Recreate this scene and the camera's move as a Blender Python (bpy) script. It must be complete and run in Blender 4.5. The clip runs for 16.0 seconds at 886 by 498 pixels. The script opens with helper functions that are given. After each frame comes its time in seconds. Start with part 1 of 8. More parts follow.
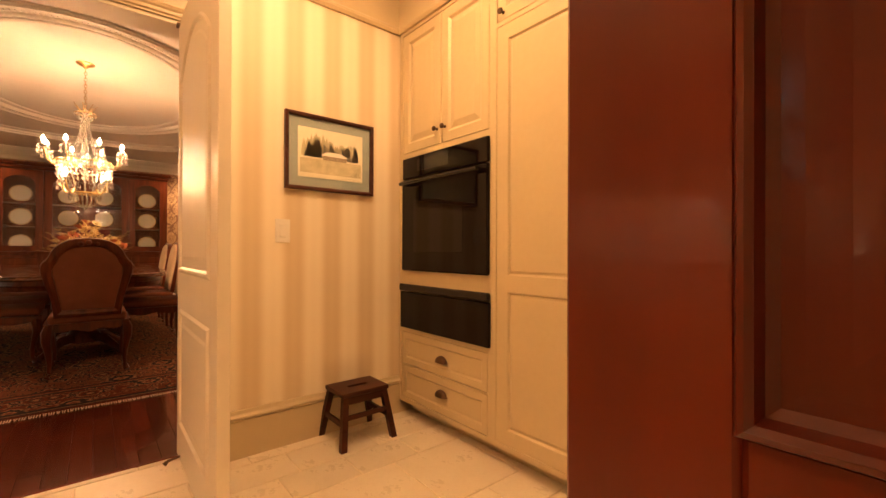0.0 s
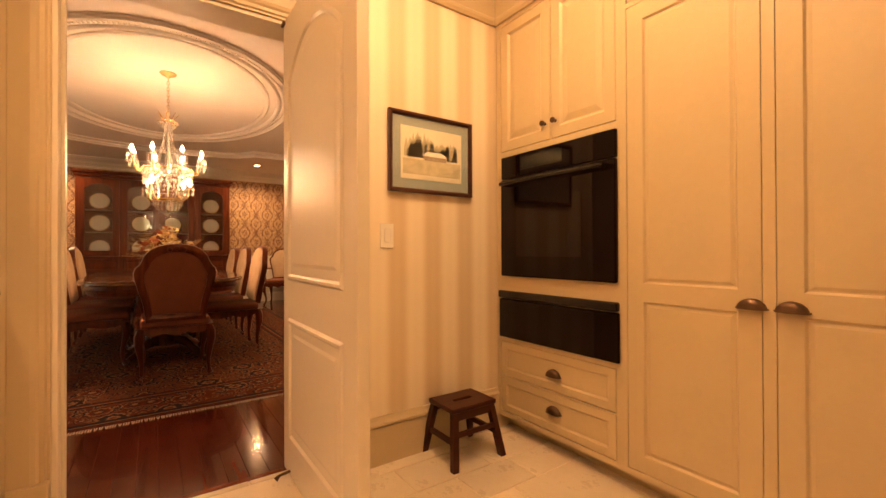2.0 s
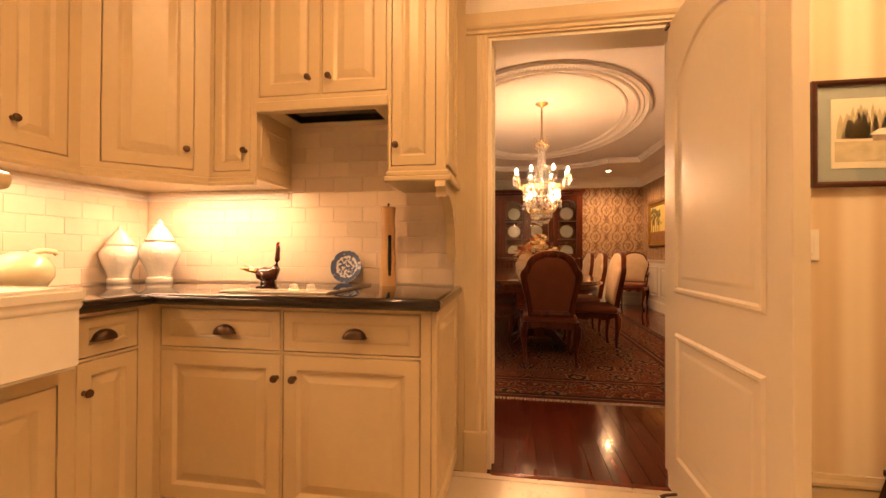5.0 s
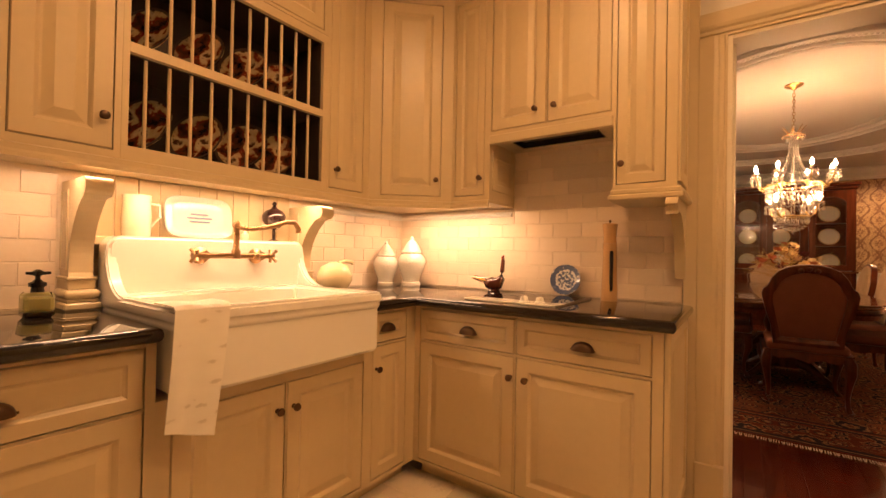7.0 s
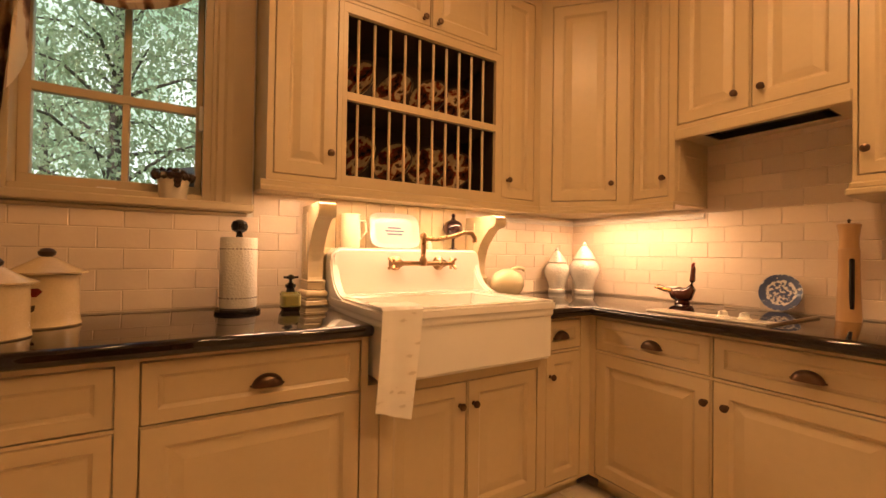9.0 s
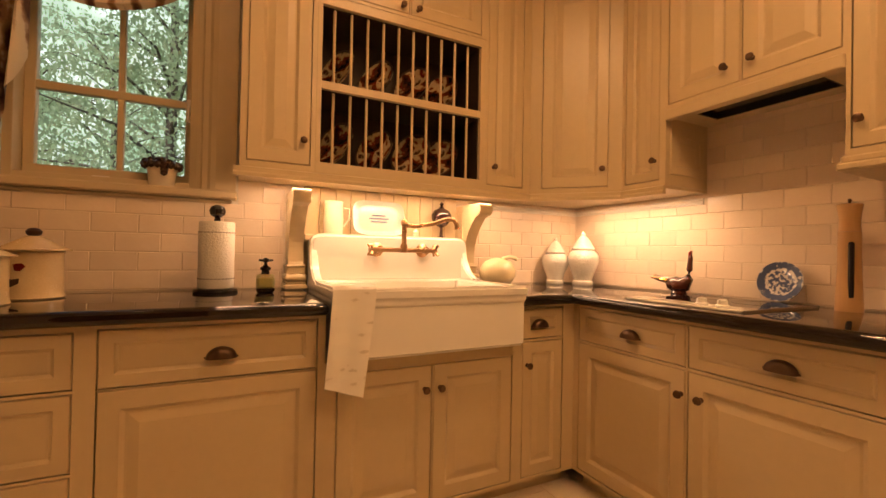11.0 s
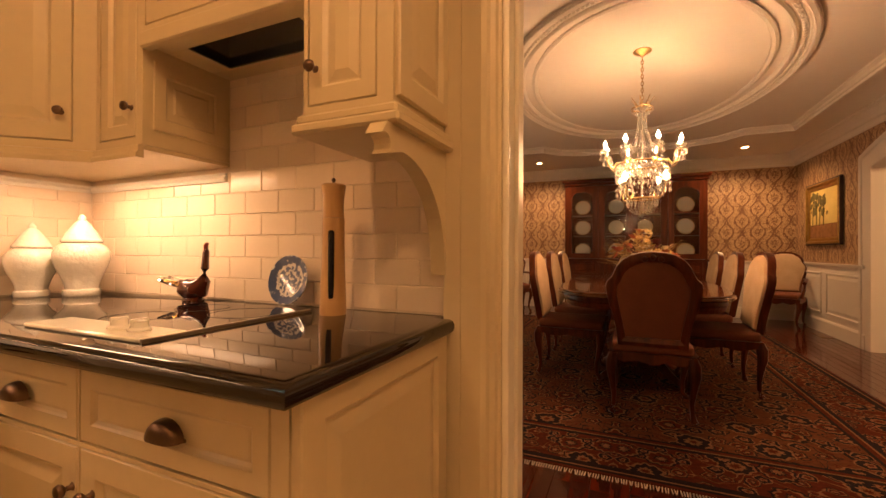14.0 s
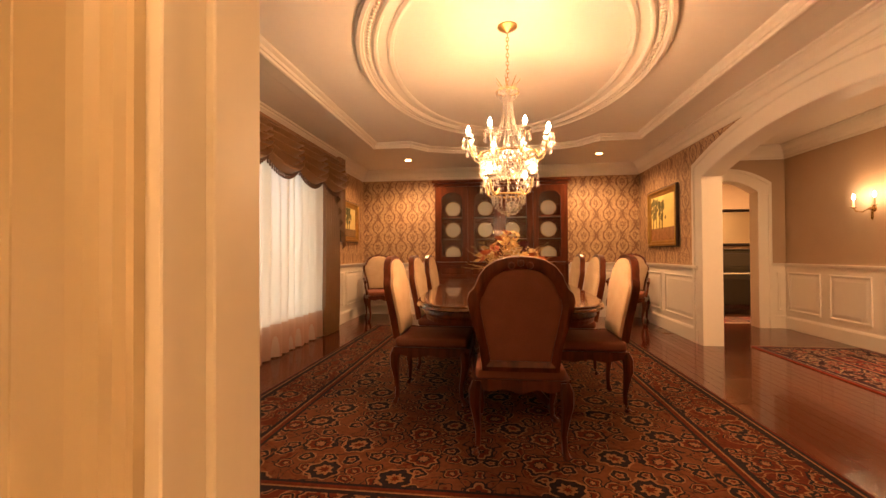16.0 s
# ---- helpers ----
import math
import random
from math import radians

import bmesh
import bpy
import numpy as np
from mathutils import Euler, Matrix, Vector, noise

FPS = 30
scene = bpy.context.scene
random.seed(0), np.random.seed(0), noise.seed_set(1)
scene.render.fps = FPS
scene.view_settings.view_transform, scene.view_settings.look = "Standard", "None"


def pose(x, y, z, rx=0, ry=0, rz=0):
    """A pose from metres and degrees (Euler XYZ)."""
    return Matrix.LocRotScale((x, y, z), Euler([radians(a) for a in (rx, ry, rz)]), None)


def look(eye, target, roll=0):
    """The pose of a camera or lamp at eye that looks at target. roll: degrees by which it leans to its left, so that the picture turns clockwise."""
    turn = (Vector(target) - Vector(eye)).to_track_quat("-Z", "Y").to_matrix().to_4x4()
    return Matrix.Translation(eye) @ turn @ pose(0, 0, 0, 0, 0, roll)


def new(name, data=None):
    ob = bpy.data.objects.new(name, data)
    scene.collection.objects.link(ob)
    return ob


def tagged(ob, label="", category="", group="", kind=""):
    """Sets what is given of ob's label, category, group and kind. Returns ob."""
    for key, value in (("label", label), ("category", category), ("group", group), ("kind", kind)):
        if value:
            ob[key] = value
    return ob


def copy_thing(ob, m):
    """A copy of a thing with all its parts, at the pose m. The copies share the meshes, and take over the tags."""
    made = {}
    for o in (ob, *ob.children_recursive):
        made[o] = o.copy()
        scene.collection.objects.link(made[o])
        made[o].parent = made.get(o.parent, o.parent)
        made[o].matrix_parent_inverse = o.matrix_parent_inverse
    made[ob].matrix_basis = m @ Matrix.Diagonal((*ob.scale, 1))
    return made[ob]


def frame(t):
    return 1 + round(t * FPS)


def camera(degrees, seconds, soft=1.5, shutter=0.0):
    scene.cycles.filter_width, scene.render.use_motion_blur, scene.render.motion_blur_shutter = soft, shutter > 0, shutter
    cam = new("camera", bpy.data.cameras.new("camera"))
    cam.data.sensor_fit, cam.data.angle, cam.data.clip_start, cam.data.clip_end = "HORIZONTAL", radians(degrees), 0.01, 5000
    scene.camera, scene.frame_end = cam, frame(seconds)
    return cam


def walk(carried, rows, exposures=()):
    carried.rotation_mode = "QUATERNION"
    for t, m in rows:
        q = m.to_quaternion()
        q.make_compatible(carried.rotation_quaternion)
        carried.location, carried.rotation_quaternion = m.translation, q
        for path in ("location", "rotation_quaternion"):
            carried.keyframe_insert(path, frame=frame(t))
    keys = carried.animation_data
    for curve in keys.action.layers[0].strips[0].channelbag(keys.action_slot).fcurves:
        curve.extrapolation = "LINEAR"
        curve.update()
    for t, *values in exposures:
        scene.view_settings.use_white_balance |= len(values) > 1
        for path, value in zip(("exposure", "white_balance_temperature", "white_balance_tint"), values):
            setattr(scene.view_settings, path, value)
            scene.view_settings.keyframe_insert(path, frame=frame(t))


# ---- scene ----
cam = camera(93.2, 16.0)
PATH = [
    (0, (0.083, 0.015, 1.04), (1.36, 1.555, 1.047), 0.2),
    (0.5, (0.047, 0.154, 1.045), (1.325, 1.692, 1.054), 0.1),
    (1, (-0.021, 0.25, 1.046), (1.255, 1.79, 1.056), 0.1),
    (1.5, (-0.071, 0.315, 1.048), (1.191, 1.866, 1.058), 0.0),
    (2, (-0.114, 0.349, 1.06), (1.028, 1.991, 1.071), -0.2),
    (2.5, (-0.151, 0.372, 1.063), (0.762, 2.151, 1.075), -0.3),
    (3, (-0.18, 0.389, 1.06), (0.485, 2.275, 1.076), -0.1),
    (3.5, (-0.207, 0.393, 1.071), (0.219, 2.347, 1.086), -0.0),
    (4, (-0.238, 0.385, 1.086), (-0.046, 2.376, 1.106), 0.0),
    (4.5, (-0.261, 0.365, 1.094), (-0.314, 2.364, 1.114), 0.2),
    (5, (-0.29, 0.358, 1.101), (-0.618, 2.33, 1.119), 0.2),
    (5.2, (-0.304, 0.355, 1.105), (-0.749, 2.305, 1.129), 0.3),
    (7.3, (-0.356, 0.147, 1.164), (-1.602, 1.711, 1.183), 1.1),
    (7.5, (-0.349, 0.142, 1.17), (-1.653, 1.658, 1.188), 1.1),
    (8, (-0.343, 0.134, 1.179), (-1.796, 1.508, 1.207), 1.0),
    (8.5, (-0.345, 0.112, 1.182), (-1.931, 1.33, 1.206), 1.1),
    (8.7, (-0.347, 0.106, 1.179), (-1.982, 1.258, 1.204), 1.0),
    (10.8, (-0.214, 0.333, 1.126), (-2.008, 1.216, 1.149), 1.1),
    (11, (-0.199, 0.368, 1.116), (-1.99, 1.257, 1.139), 1.1),
    (11.5, (-0.178, 0.471, 1.107), (-1.917, 1.459, 1.126), 1.0),
    (12, (-0.191, 0.623, 1.115), (-1.799, 1.812, 1.136), 0.9),
    (12.5, (-0.176, 0.747, 1.118), (-1.595, 2.157, 1.129), 0.7),
    (13, (-0.152, 0.916, 1.12), (-1.342, 2.524, 1.124), 0.5),
    (13.5, (-0.113, 1.093, 1.12), (-1.103, 2.83, 1.123), 0.2),
    (14, (-0.106, 1.284, 1.127), (-0.906, 3.117, 1.135), 0.2),
    (14.5, (-0.11, 1.448, 1.138), (-0.703, 3.358, 1.157), 0.1),
    (15, (-0.088, 1.637, 1.141), (-0.514, 3.591, 1.148), 0.0),
    (15.5, (-0.073, 1.816, 1.137), (-0.396, 3.79, 1.146), -0.1),
    (16, (-0.073, 2.008, 1.139), (-0.327, 3.992, 1.162), -0.3),
]
EXPOSURES = [(0, 0.1), (5, 0.1), (7.3, -0.4), (8.7, -0.45), (10.8, -0.55), (12.5, -0.6), (13.5, -0.55), (14.3, -0.3), (15.3, 0.22), (16, 0.34)]
walk(cam, [(t, look(eye, target, roll)) for t, eye, target, roll in PATH], EXPOSURES)

# ---- world and light ----
world = bpy.data.worlds.new("world")
scene.world = world
world.use_nodes = True
wn = world.node_tree.nodes
sky = wn.new("ShaderNodeTexSky")
sky.sky_type, sky.sun_disc, sky.sun_elevation, sky.sun_rotation = "NISHITA", False, radians(45), radians(122)
wn["Background"].inputs["Strength"].default_value = 0.15
world.node_tree.links.new(sky.outputs["Color"], wn["Background"].inputs["Color"])
scene.view_settings.exposure = 0.0
WARM = (1.0, 0.53, 0.235)


def lamp(name, kind, m, power, colour=WARM, size=0.1, size_y=None, spot=None):
    d = bpy.data.lights.new(name, kind)
    d.energy, d.color = power, colour
    if kind == "AREA":
        d.size = size
        if size_y:
            d.shape, d.size_y = "RECTANGLE", size_y
    else:
        d.shadow_soft_size = size
    if spot:
        d.spot_size, d.spot_blend = radians(spot), 0.6
    ob = new(name, d)
    ob.matrix_world = m
    return ob


# recessed ceiling lights of the kitchen, strips under the wall cabinets, lights of the dining room and hall, and unseen
# fills
# unseen fittings placed by brightness; (0.98, 1.36) is added for the striped wall
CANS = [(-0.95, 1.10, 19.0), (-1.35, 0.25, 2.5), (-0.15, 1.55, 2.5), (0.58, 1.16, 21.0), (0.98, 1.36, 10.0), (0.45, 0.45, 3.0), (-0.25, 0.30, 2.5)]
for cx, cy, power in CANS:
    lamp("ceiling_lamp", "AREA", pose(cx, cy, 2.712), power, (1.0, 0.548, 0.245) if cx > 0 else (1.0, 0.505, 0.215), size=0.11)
lamp("strip_lamp", "AREA", pose(-2.06, 1.08, 1.418), 15.0, (1.0, 0.585, 0.33), size=0.05, size_y=1.30)
lamp("strip_lamp", "AREA", pose(-1.76, 2.15, 1.418), 9.0, (1.0, 0.585, 0.33), size=0.62, size_y=0.08)
# third strip, unseen, added to brighten the tiles right of the hood
lamp("strip_lamp", "AREA", pose(-0.69, 2.21, 1.418), 5.0, (1.0, 0.62, 0.31), size=0.2, size_y=0.08)
for k in range(6):
    lamp("candle_lamp", "POINT", pose(0.01 + 0.33 * math.cos(math.pi * k / 3 + 0.3), 4.85 + 0.33 * math.sin(math.pi * k / 3 + 0.3), 1.90), 5.0, (1.0, 0.51, 0.26), size=0.02)
for k in range(4):
    lamp("candle_lamp", "POINT", pose(0.01 + 0.24 * math.cos(math.pi * k / 2 + 0.9), 4.85 + 0.24 * math.sin(math.pi * k / 2 + 0.9), 1.69), 19.0, (1.0, 0.48, 0.20), size=0.02)
for cx in (-1.46, 1.46):
    lamp("spot_lamp", "SPOT", pose(cx, 8.56, 2.615), 150, size=0.04, spot=150)
lamp("sconce_lamp", "POINT", pose(3.80, 7.05, 1.80), 4.5, size=0.03)
# unseen area light put under the hall ceiling to brighten its walls
lamp("hall_lamp", "AREA", pose(3.3, 5.4, 2.61), 65, size=0.3)
# added fill without a fitting, to brighten the dark room beyond the hall
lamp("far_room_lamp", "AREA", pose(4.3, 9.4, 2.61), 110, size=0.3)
# daylight in the dining room's window and the kitchen's
lamp("window_daylight", "AREA", pose(-2.66, 5.75, 1.32, 0, -90, 0), 26, (1.0, 0.82, 0.64), 1.9, 3.0)

sun = lamp("sun", "SUN", look((0, 0, 0), (-0.55, 0.35, -0.7)), 5.0, (1, 0.95, 0.88))
sun.data.angle = radians(12)


# ---- materials ----
def mat(name, colour, rough=0.5, metal=0.0, vary=0.08, scale=3.0, bump=0.0, bump_scale=60.0, coat=0.0, spec=0.5, tint=None):
    """A painted or plain surface with broad and fine variation and fine relief."""
    m = bpy.data.materials.new(name)
    m.use_nodes = True
    n, l = m.node_tree.nodes, m.node_tree.links
    b = n["Principled BSDF"]
    b.inputs["Roughness"].default_value, b.inputs["Metallic"].default_value = rough, metal
    b.inputs["Coat Weight"].default_value, b.inputs["Specular IOR Level"].default_value = coat, spec
    co = n.new("ShaderNodeTexCoord")
    a, c = n.new("ShaderNodeTexNoise"), n.new("ShaderNodeTexNoise")
    a.inputs["Scale"].default_value, a.inputs["Detail"].default_value = scale, 4
    c.inputs["Scale"].default_value, c.inputs["Detail"].default_value = scale * 14, 3
    mix = n.new("ShaderNodeMix")
    mix.data_type = "RGBA"
    t = tint or [v * (1 - 2.2 * vary) for v in colour]
    mix.inputs[6].default_value, mix.inputs[7].default_value = (*[min(1, v * (1 + vary)) for v in colour], 1), (*t, 1)
    add = n.new("ShaderNodeMath")
    add.operation = "MULTIPLY_ADD"
    add.inputs[1].default_value = 0.35
    l.new(co.outputs["Object"], a.inputs["Vector"]), l.new(co.outputs["Object"], c.inputs["Vector"])
    half = n.new("ShaderNodeMath")
    half.operation, half.inputs[1].default_value = "MULTIPLY", 0.65
    l.new(a.outputs["Fac"], half.inputs[0])
    l.new(c.outputs["Fac"], add.inputs[0]), l.new(half.outputs[0], add.inputs[2])
    l.new(add.outputs[0], mix.inputs[0]), l.new(mix.outputs[2], b.inputs["Base Color"])
    rr = n.new("ShaderNodeMapRange")
    rr.inputs["To Min"].default_value, rr.inputs["To Max"].default_value = rough * 0.75, min(1, rough * 1.3)
    l.new(add.outputs[0], rr.inputs["Value"]), l.new(rr.outputs[0], b.inputs["Roughness"])
    if bump:
        d, bp = n.new("ShaderNodeTexNoise"), n.new("ShaderNodeBump")
        d.inputs["Scale"].default_value, d.inputs["Detail"].default_value = bump_scale, 3
        bp.inputs["Strength"].default_value, bp.inputs["Distance"].default_value = bump, 0.004
        l.new(co.outputs["Object"], d.inputs["Vector"])
        l.new(d.outputs["Fac"], bp.inputs["Height"]), l.new(bp.outputs["Normal"], b.inputs["Normal"])
    return m


def ramp_nodes(n, stops):
    r = n.new("ShaderNodeValToRGB")
    e = r.color_ramp.elements
    while len(e) < len(stops):
        e.new(0.5)
    for el, (p, c) in zip(e, stops):
        el.position, el.color = p, (*c, 1)
    return r


def wood(name, dark, light, rough=0.3, axis=2, scale=1.0, coat=0.3):
    """Wood with its grain along one axis."""
    m = bpy.data.materials.new(name)
    m.use_nodes = True
    n, l = m.node_tree.nodes, m.node_tree.links
    b = n["Principled BSDF"]
    b.inputs["Roughness"].default_value, b.inputs["Coat Weight"].default_value = rough, coat
    b.inputs["Specular IOR Level"].default_value = 0.25
    co, mp, info = n.new("ShaderNodeTexCoord"), n.new("ShaderNodeMapping"), n.new("ShaderNodeObjectInfo")
    s = [22 * scale] * 3
    s[axis] = 1.6 * scale
    mp.inputs["Scale"].default_value = s
    off = n.new("ShaderNodeVectorMath")
    off.operation, off.inputs[1].default_value = "ADD", (0, 0, 0)
    sc = n.new("ShaderNodeMath")
    sc.operation, sc.inputs[1].default_value = "MULTIPLY", 37.0
    l.new(info.outputs["Random"], sc.inputs[0]), l.new(sc.outputs[0], off.inputs[1])
    l.new(co.outputs["Object"], mp.inputs["Vector"]), l.new(mp.outputs["Vector"], off.inputs[0])
    no = n.new("ShaderNodeTexNoise")
    no.inputs["Scale"].default_value, no.inputs["Detail"].default_value, no.inputs["Distortion"].default_value = 1.0, 6, 0.7
    l.new(off.outputs[0], no.inputs["Vector"])
    r = ramp_nodes(n, [(0.28, dark), (0.72, light)])
    l.new(no.outputs["Fac"], r.inputs[0])
    hs, mr = n.new("ShaderNodeHueSaturation"), n.new("ShaderNodeMapRange")
    mr.inputs["To Min"].default_value, mr.inputs["To Max"].default_value = 0.86, 1.12
    l.new(info.outputs["Random"], mr.inputs["Value"]), l.new(mr.outputs[0], hs.inputs["Value"])
    l.new(r.outputs[0], hs.inputs["Color"]), l.new(hs.outputs[0], b.inputs["Base Color"])
    bp = n.new("ShaderNodeBump")
    bp.inputs["Strength"].default_value, bp.inputs["Distance"].default_value = 0.12, 0.002
    l.new(no.outputs["Fac"], bp.inputs["Height"]), l.new(bp.outputs["Normal"], b.inputs["Normal"])
    return m


def glass_mat(name, colour=(1, 1, 1), rough=0.0, ior=1.45):
    m = bpy.data.materials.new(name)
    m.use_nodes = True
    b = m.node_tree.nodes["Principled BSDF"]
    b.inputs["Base Color"].default_value, b.inputs["Roughness"].default_value = (*colour, 1), rough
    b.inputs["Transmission Weight"].default_value, b.inputs["IOR"].default_value = 1.0, ior
    return m


def glow(name, colour, strength):
    m = bpy.data.materials.new(name)
    m.use_nodes = True
    b = m.node_tree.nodes["Principled BSDF"]
    b.inputs["Base Color"].default_value = (*colour, 1)
    b.inputs["Emission Color"].default_value, b.inputs["Emission Strength"].default_value = (*colour, 1), strength
    return m


CREAM = mat("cabinet_paint", (0.60, 0.49, 0.305), 0.36, vary=0.05, scale=2.5, bump=0.05, bump_scale=40, tint=(0.52, 0.41, 0.24))
TRIM = mat("trim_paint", (0.60, 0.49, 0.31), 0.38, vary=0.05, scale=2.0, bump=0.05)
DOORP = mat("door_paint", (0.78, 0.71, 0.58), 0.37, vary=0.03, scale=2.0, bump=0.04)
WHITE = mat("white_paint", (0.78, 0.74, 0.66), 0.42, vary=0.04, scale=1.5, bump=0.05)
PLASTER = mat("plaster", (0.80, 0.76, 0.68), 0.7, vary=0.04, scale=1.2, bump=0.15, bump_scale=120)
GRANITE = mat("black_granite", (0.010, 0.007, 0.006), 0.03, vary=0.3, scale=30, spec=0.62, tint=(0.018, 0.012, 0.008))
BRONZE = mat("dark_bronze", (0.16, 0.10, 0.065), 0.36, 1.0, vary=0.25, scale=20)
PORCELAIN = mat("porcelain", (0.86, 0.83, 0.76), 0.10, vary=0.02, coat=0.5)
BLACK = mat("black_glass", (0.006, 0.003, 0.003), 0.03, vary=0.1, spec=0.2)
BLACKM = mat("black_enamel", (0.010, 0.008, 0.008), 0.16, vary=0.1, spec=0.4)
TILE_W = mat("wall_tile_glaze", (0.80, 0.68, 0.54), 0.22, vary=0.06, scale=6, bump=0.12, bump_scale=18, tint=(0.73, 0.59, 0.44))
GROUT = mat("grout", (0.79, 0.67, 0.52), 0.8, vary=0.1, scale=10)
FLOOR_T = mat("travertine", (0.72, 0.64, 0.51), 0.28, vary=0.1, scale=5, bump=0.1, bump_scale=30, tint=(0.60, 0.50, 0.37))
CHERRY = wood("cherry_wood", (0.055, 0.0062, 0.0022), (0.17, 0.024, 0.007), 0.34, 2, 0.16, 0.25)
WALNUT = wood("walnut", (0.045, 0.0095, 0.004), (0.135, 0.033, 0.0115), 0.30, 2, 1.0, 0.08)
STOOLW = wood("stool_wood", (0.028, 0.006, 0.003), (0.065, 0.014, 0.007), 0.4, 0, 1.0, 0.05)
PLANKW = wood("plank_wood", (0.065, 0.014, 0.007), (0.16, 0.036, 0.015), 0.16, 0, 0.6, 0.6)
OAKW = wood("mill_wood", (0.48, 0.28, 0.12), (0.62, 0.40, 0.19), 0.35)


# ---- builders ----
def part(name, bm, material, parent=None, label="", smooth=False):
    """One mesh object from a bmesh, under a thing or a part."""
    me = bpy.data.meshes.new(name)
    bm.normal_update()
    bm.to_mesh(me)
    bm.free()
    if smooth:
        for p in me.polygons:
            p.use_smooth = True
        me.set_sharp_from_angle(angle=radians(40))
    me.materials.append(material)
    ob = new(name, me)
    if parent:
        ob.parent = parent
    if label:
        ob["label"] = label
    return ob


def thing(name, m, label, category, group="", kind=""):
    e = new(name)
    e.empty_display_size = 0.1
    e.matrix_world = m
    return tagged(e, label, category, group, kind)


def box(bm, lo, hi, bevel=0.0, seg=1):
    r = bmesh.ops.create_cube(bm, size=1.0)
    vs = r["verts"]
    for v in vs:
        for i in range(3):
            v.co[i] = (lo[i] + hi[i]) / 2 + v.co[i] * (hi[i] - lo[i])
    if bevel:
        es = {e for v in vs for e in v.link_edges}
        bmesh.ops.bevel(bm, geom=list(es), offset=bevel, segments=seg, affect="EDGES", profile=0.5)
    return bm


def boxes(*bs, bevel=0.0):
    bm = bmesh.new()
    for lo, hi in bs:
        box(bm, lo, hi, bevel)
    return bm


def lathe(bm, prof, seg=24, m=None, cap=True):
    """Turn a profile of (radius, height) round z."""
    m = m or Matrix.Identity(4)
    rings = []
    for r, z in prof:
        rings.append([bm.verts.new(m @ Vector((max(r, 1e-4) * math.cos(2 * math.pi * i / seg), max(r, 1e-4) * math.sin(2 * math.pi * i / seg), z))) for i in range(seg)])
    for a, b in zip(rings, rings[1:]):
        for i in range(seg):
            bm.faces.new((a[i], a[(i + 1) % seg], b[(i + 1) % seg], b[i]))
    if cap:
        bm.faces.new(rings[0][::-1])
        bm.faces.new(rings[-1])
    return bm


def tube(bm, pts, rad, seg=8):
    """A round bar along points; rad is one radius or one for each point."""
    pts = [Vector(p) for p in pts]
    rad = rad if isinstance(rad, (list, tuple)) else [rad] * len(pts)
    up, rings = Vector((0, 0, 1)), []
    for i, p in enumerate(pts):
        d = (pts[min(i + 1, len(pts) - 1)] - pts[max(i - 1, 0)]).normalized()
        s = d.cross(up) if abs(d.dot(up)) < 0.95 else d.cross(Vector((1, 0, 0)))
        s.normalize()
        u = s.cross(d)
        rings.append([bm.verts.new(p + rad[i] * (math.cos(2 * math.pi * k / seg) * s + math.sin(2 * math.pi * k / seg) * u)) for k in range(seg)])
    for a, b in zip(rings, rings[1:]):
        for k in range(seg):
            bm.faces.new((a[k], a[(k + 1) % seg], b[(k + 1) % seg], b[k]))
    bm.faces.new(rings[0][::-1])
    bm.faces.new(rings[-1])
    return bm


def extrude_outline(bm, pts, vec):
    """A solid from a flat outline, drawn out along vec."""
    vec = Vector(vec)
    a = [bm.verts.new(Vector(p)) for p in pts]
    b = [bm.verts.new(Vector(p) + vec) for p in pts]
    n = len(a)
    bm.faces.new(a[::-1])
    bm.faces.new(b)
    for i in range(n):
        bm.faces.new((a[i], a[(i + 1) % n], b[(i + 1) % n], b[i]))
    bmesh.ops.recalc_face_normals(bm, faces=bm.faces[:])
    return bm


def sweep_profile(bm, prof, a, b, out, up=(0, 0, 1)):
    """A moulding from a to b; profile of (out, up) offsets."""
    a, b, out, up = Vector(a), Vector(b), Vector(out), Vector(up)
    return extrude_outline(bm, [a + out * p + up * q for p, q in prof], b - a)


PANEL = [(0, 0.004), (0.003, 0.0), (0.052, 0.0), (0.056, 0.003), (0.064, 0.010), (0.070, 0.010), (0.098, 0.003), (0.106, 0.003)]


DRAWER = [(0, 0.004), (0.003, 0.0), (0.036, 0.0), (0.040, 0.004), (0.046, 0.0075), (0.052, 0.0065), (0.056, 0.0065)]


def rings(bm, x0, z0, x1, z1, prof, y=0.0, close=True):
    """Nested rectangles, each a step further in and back: the relief of a panel."""
    last = None
    for ins, dep in prof:
        r = [bm.verts.new((px, y + dep, pz)) for px, pz in ((x0 + ins, z0 + ins), (x1 - ins, z0 + ins), (x1 - ins, z1 - ins), (x0 + ins, z1 - ins))]
        if last:
            for i in range(4):
                bm.faces.new((last[i], last[(i + 1) % 4], r[(i + 1) % 4], r[i]))
        last = r
    if close:
        bm.faces.new(last)
    return bm


def scaled(prof, k):
    return [(a * k, b) for a, b in prof]


def slab(bm, x0, z0, x1, z1, prof, thick=0.02):
    """A door or drawer front with a raised panel, its back closed."""
    rings(bm, x0, z0, x1, z1, [(0, thick)] + prof)
    v = [bm.verts.new((px, thick, pz)) for px, pz in ((x0, z0), (x0, z1), (x1, z1), (x1, z0))]
    bm.faces.new(v)
    return bm


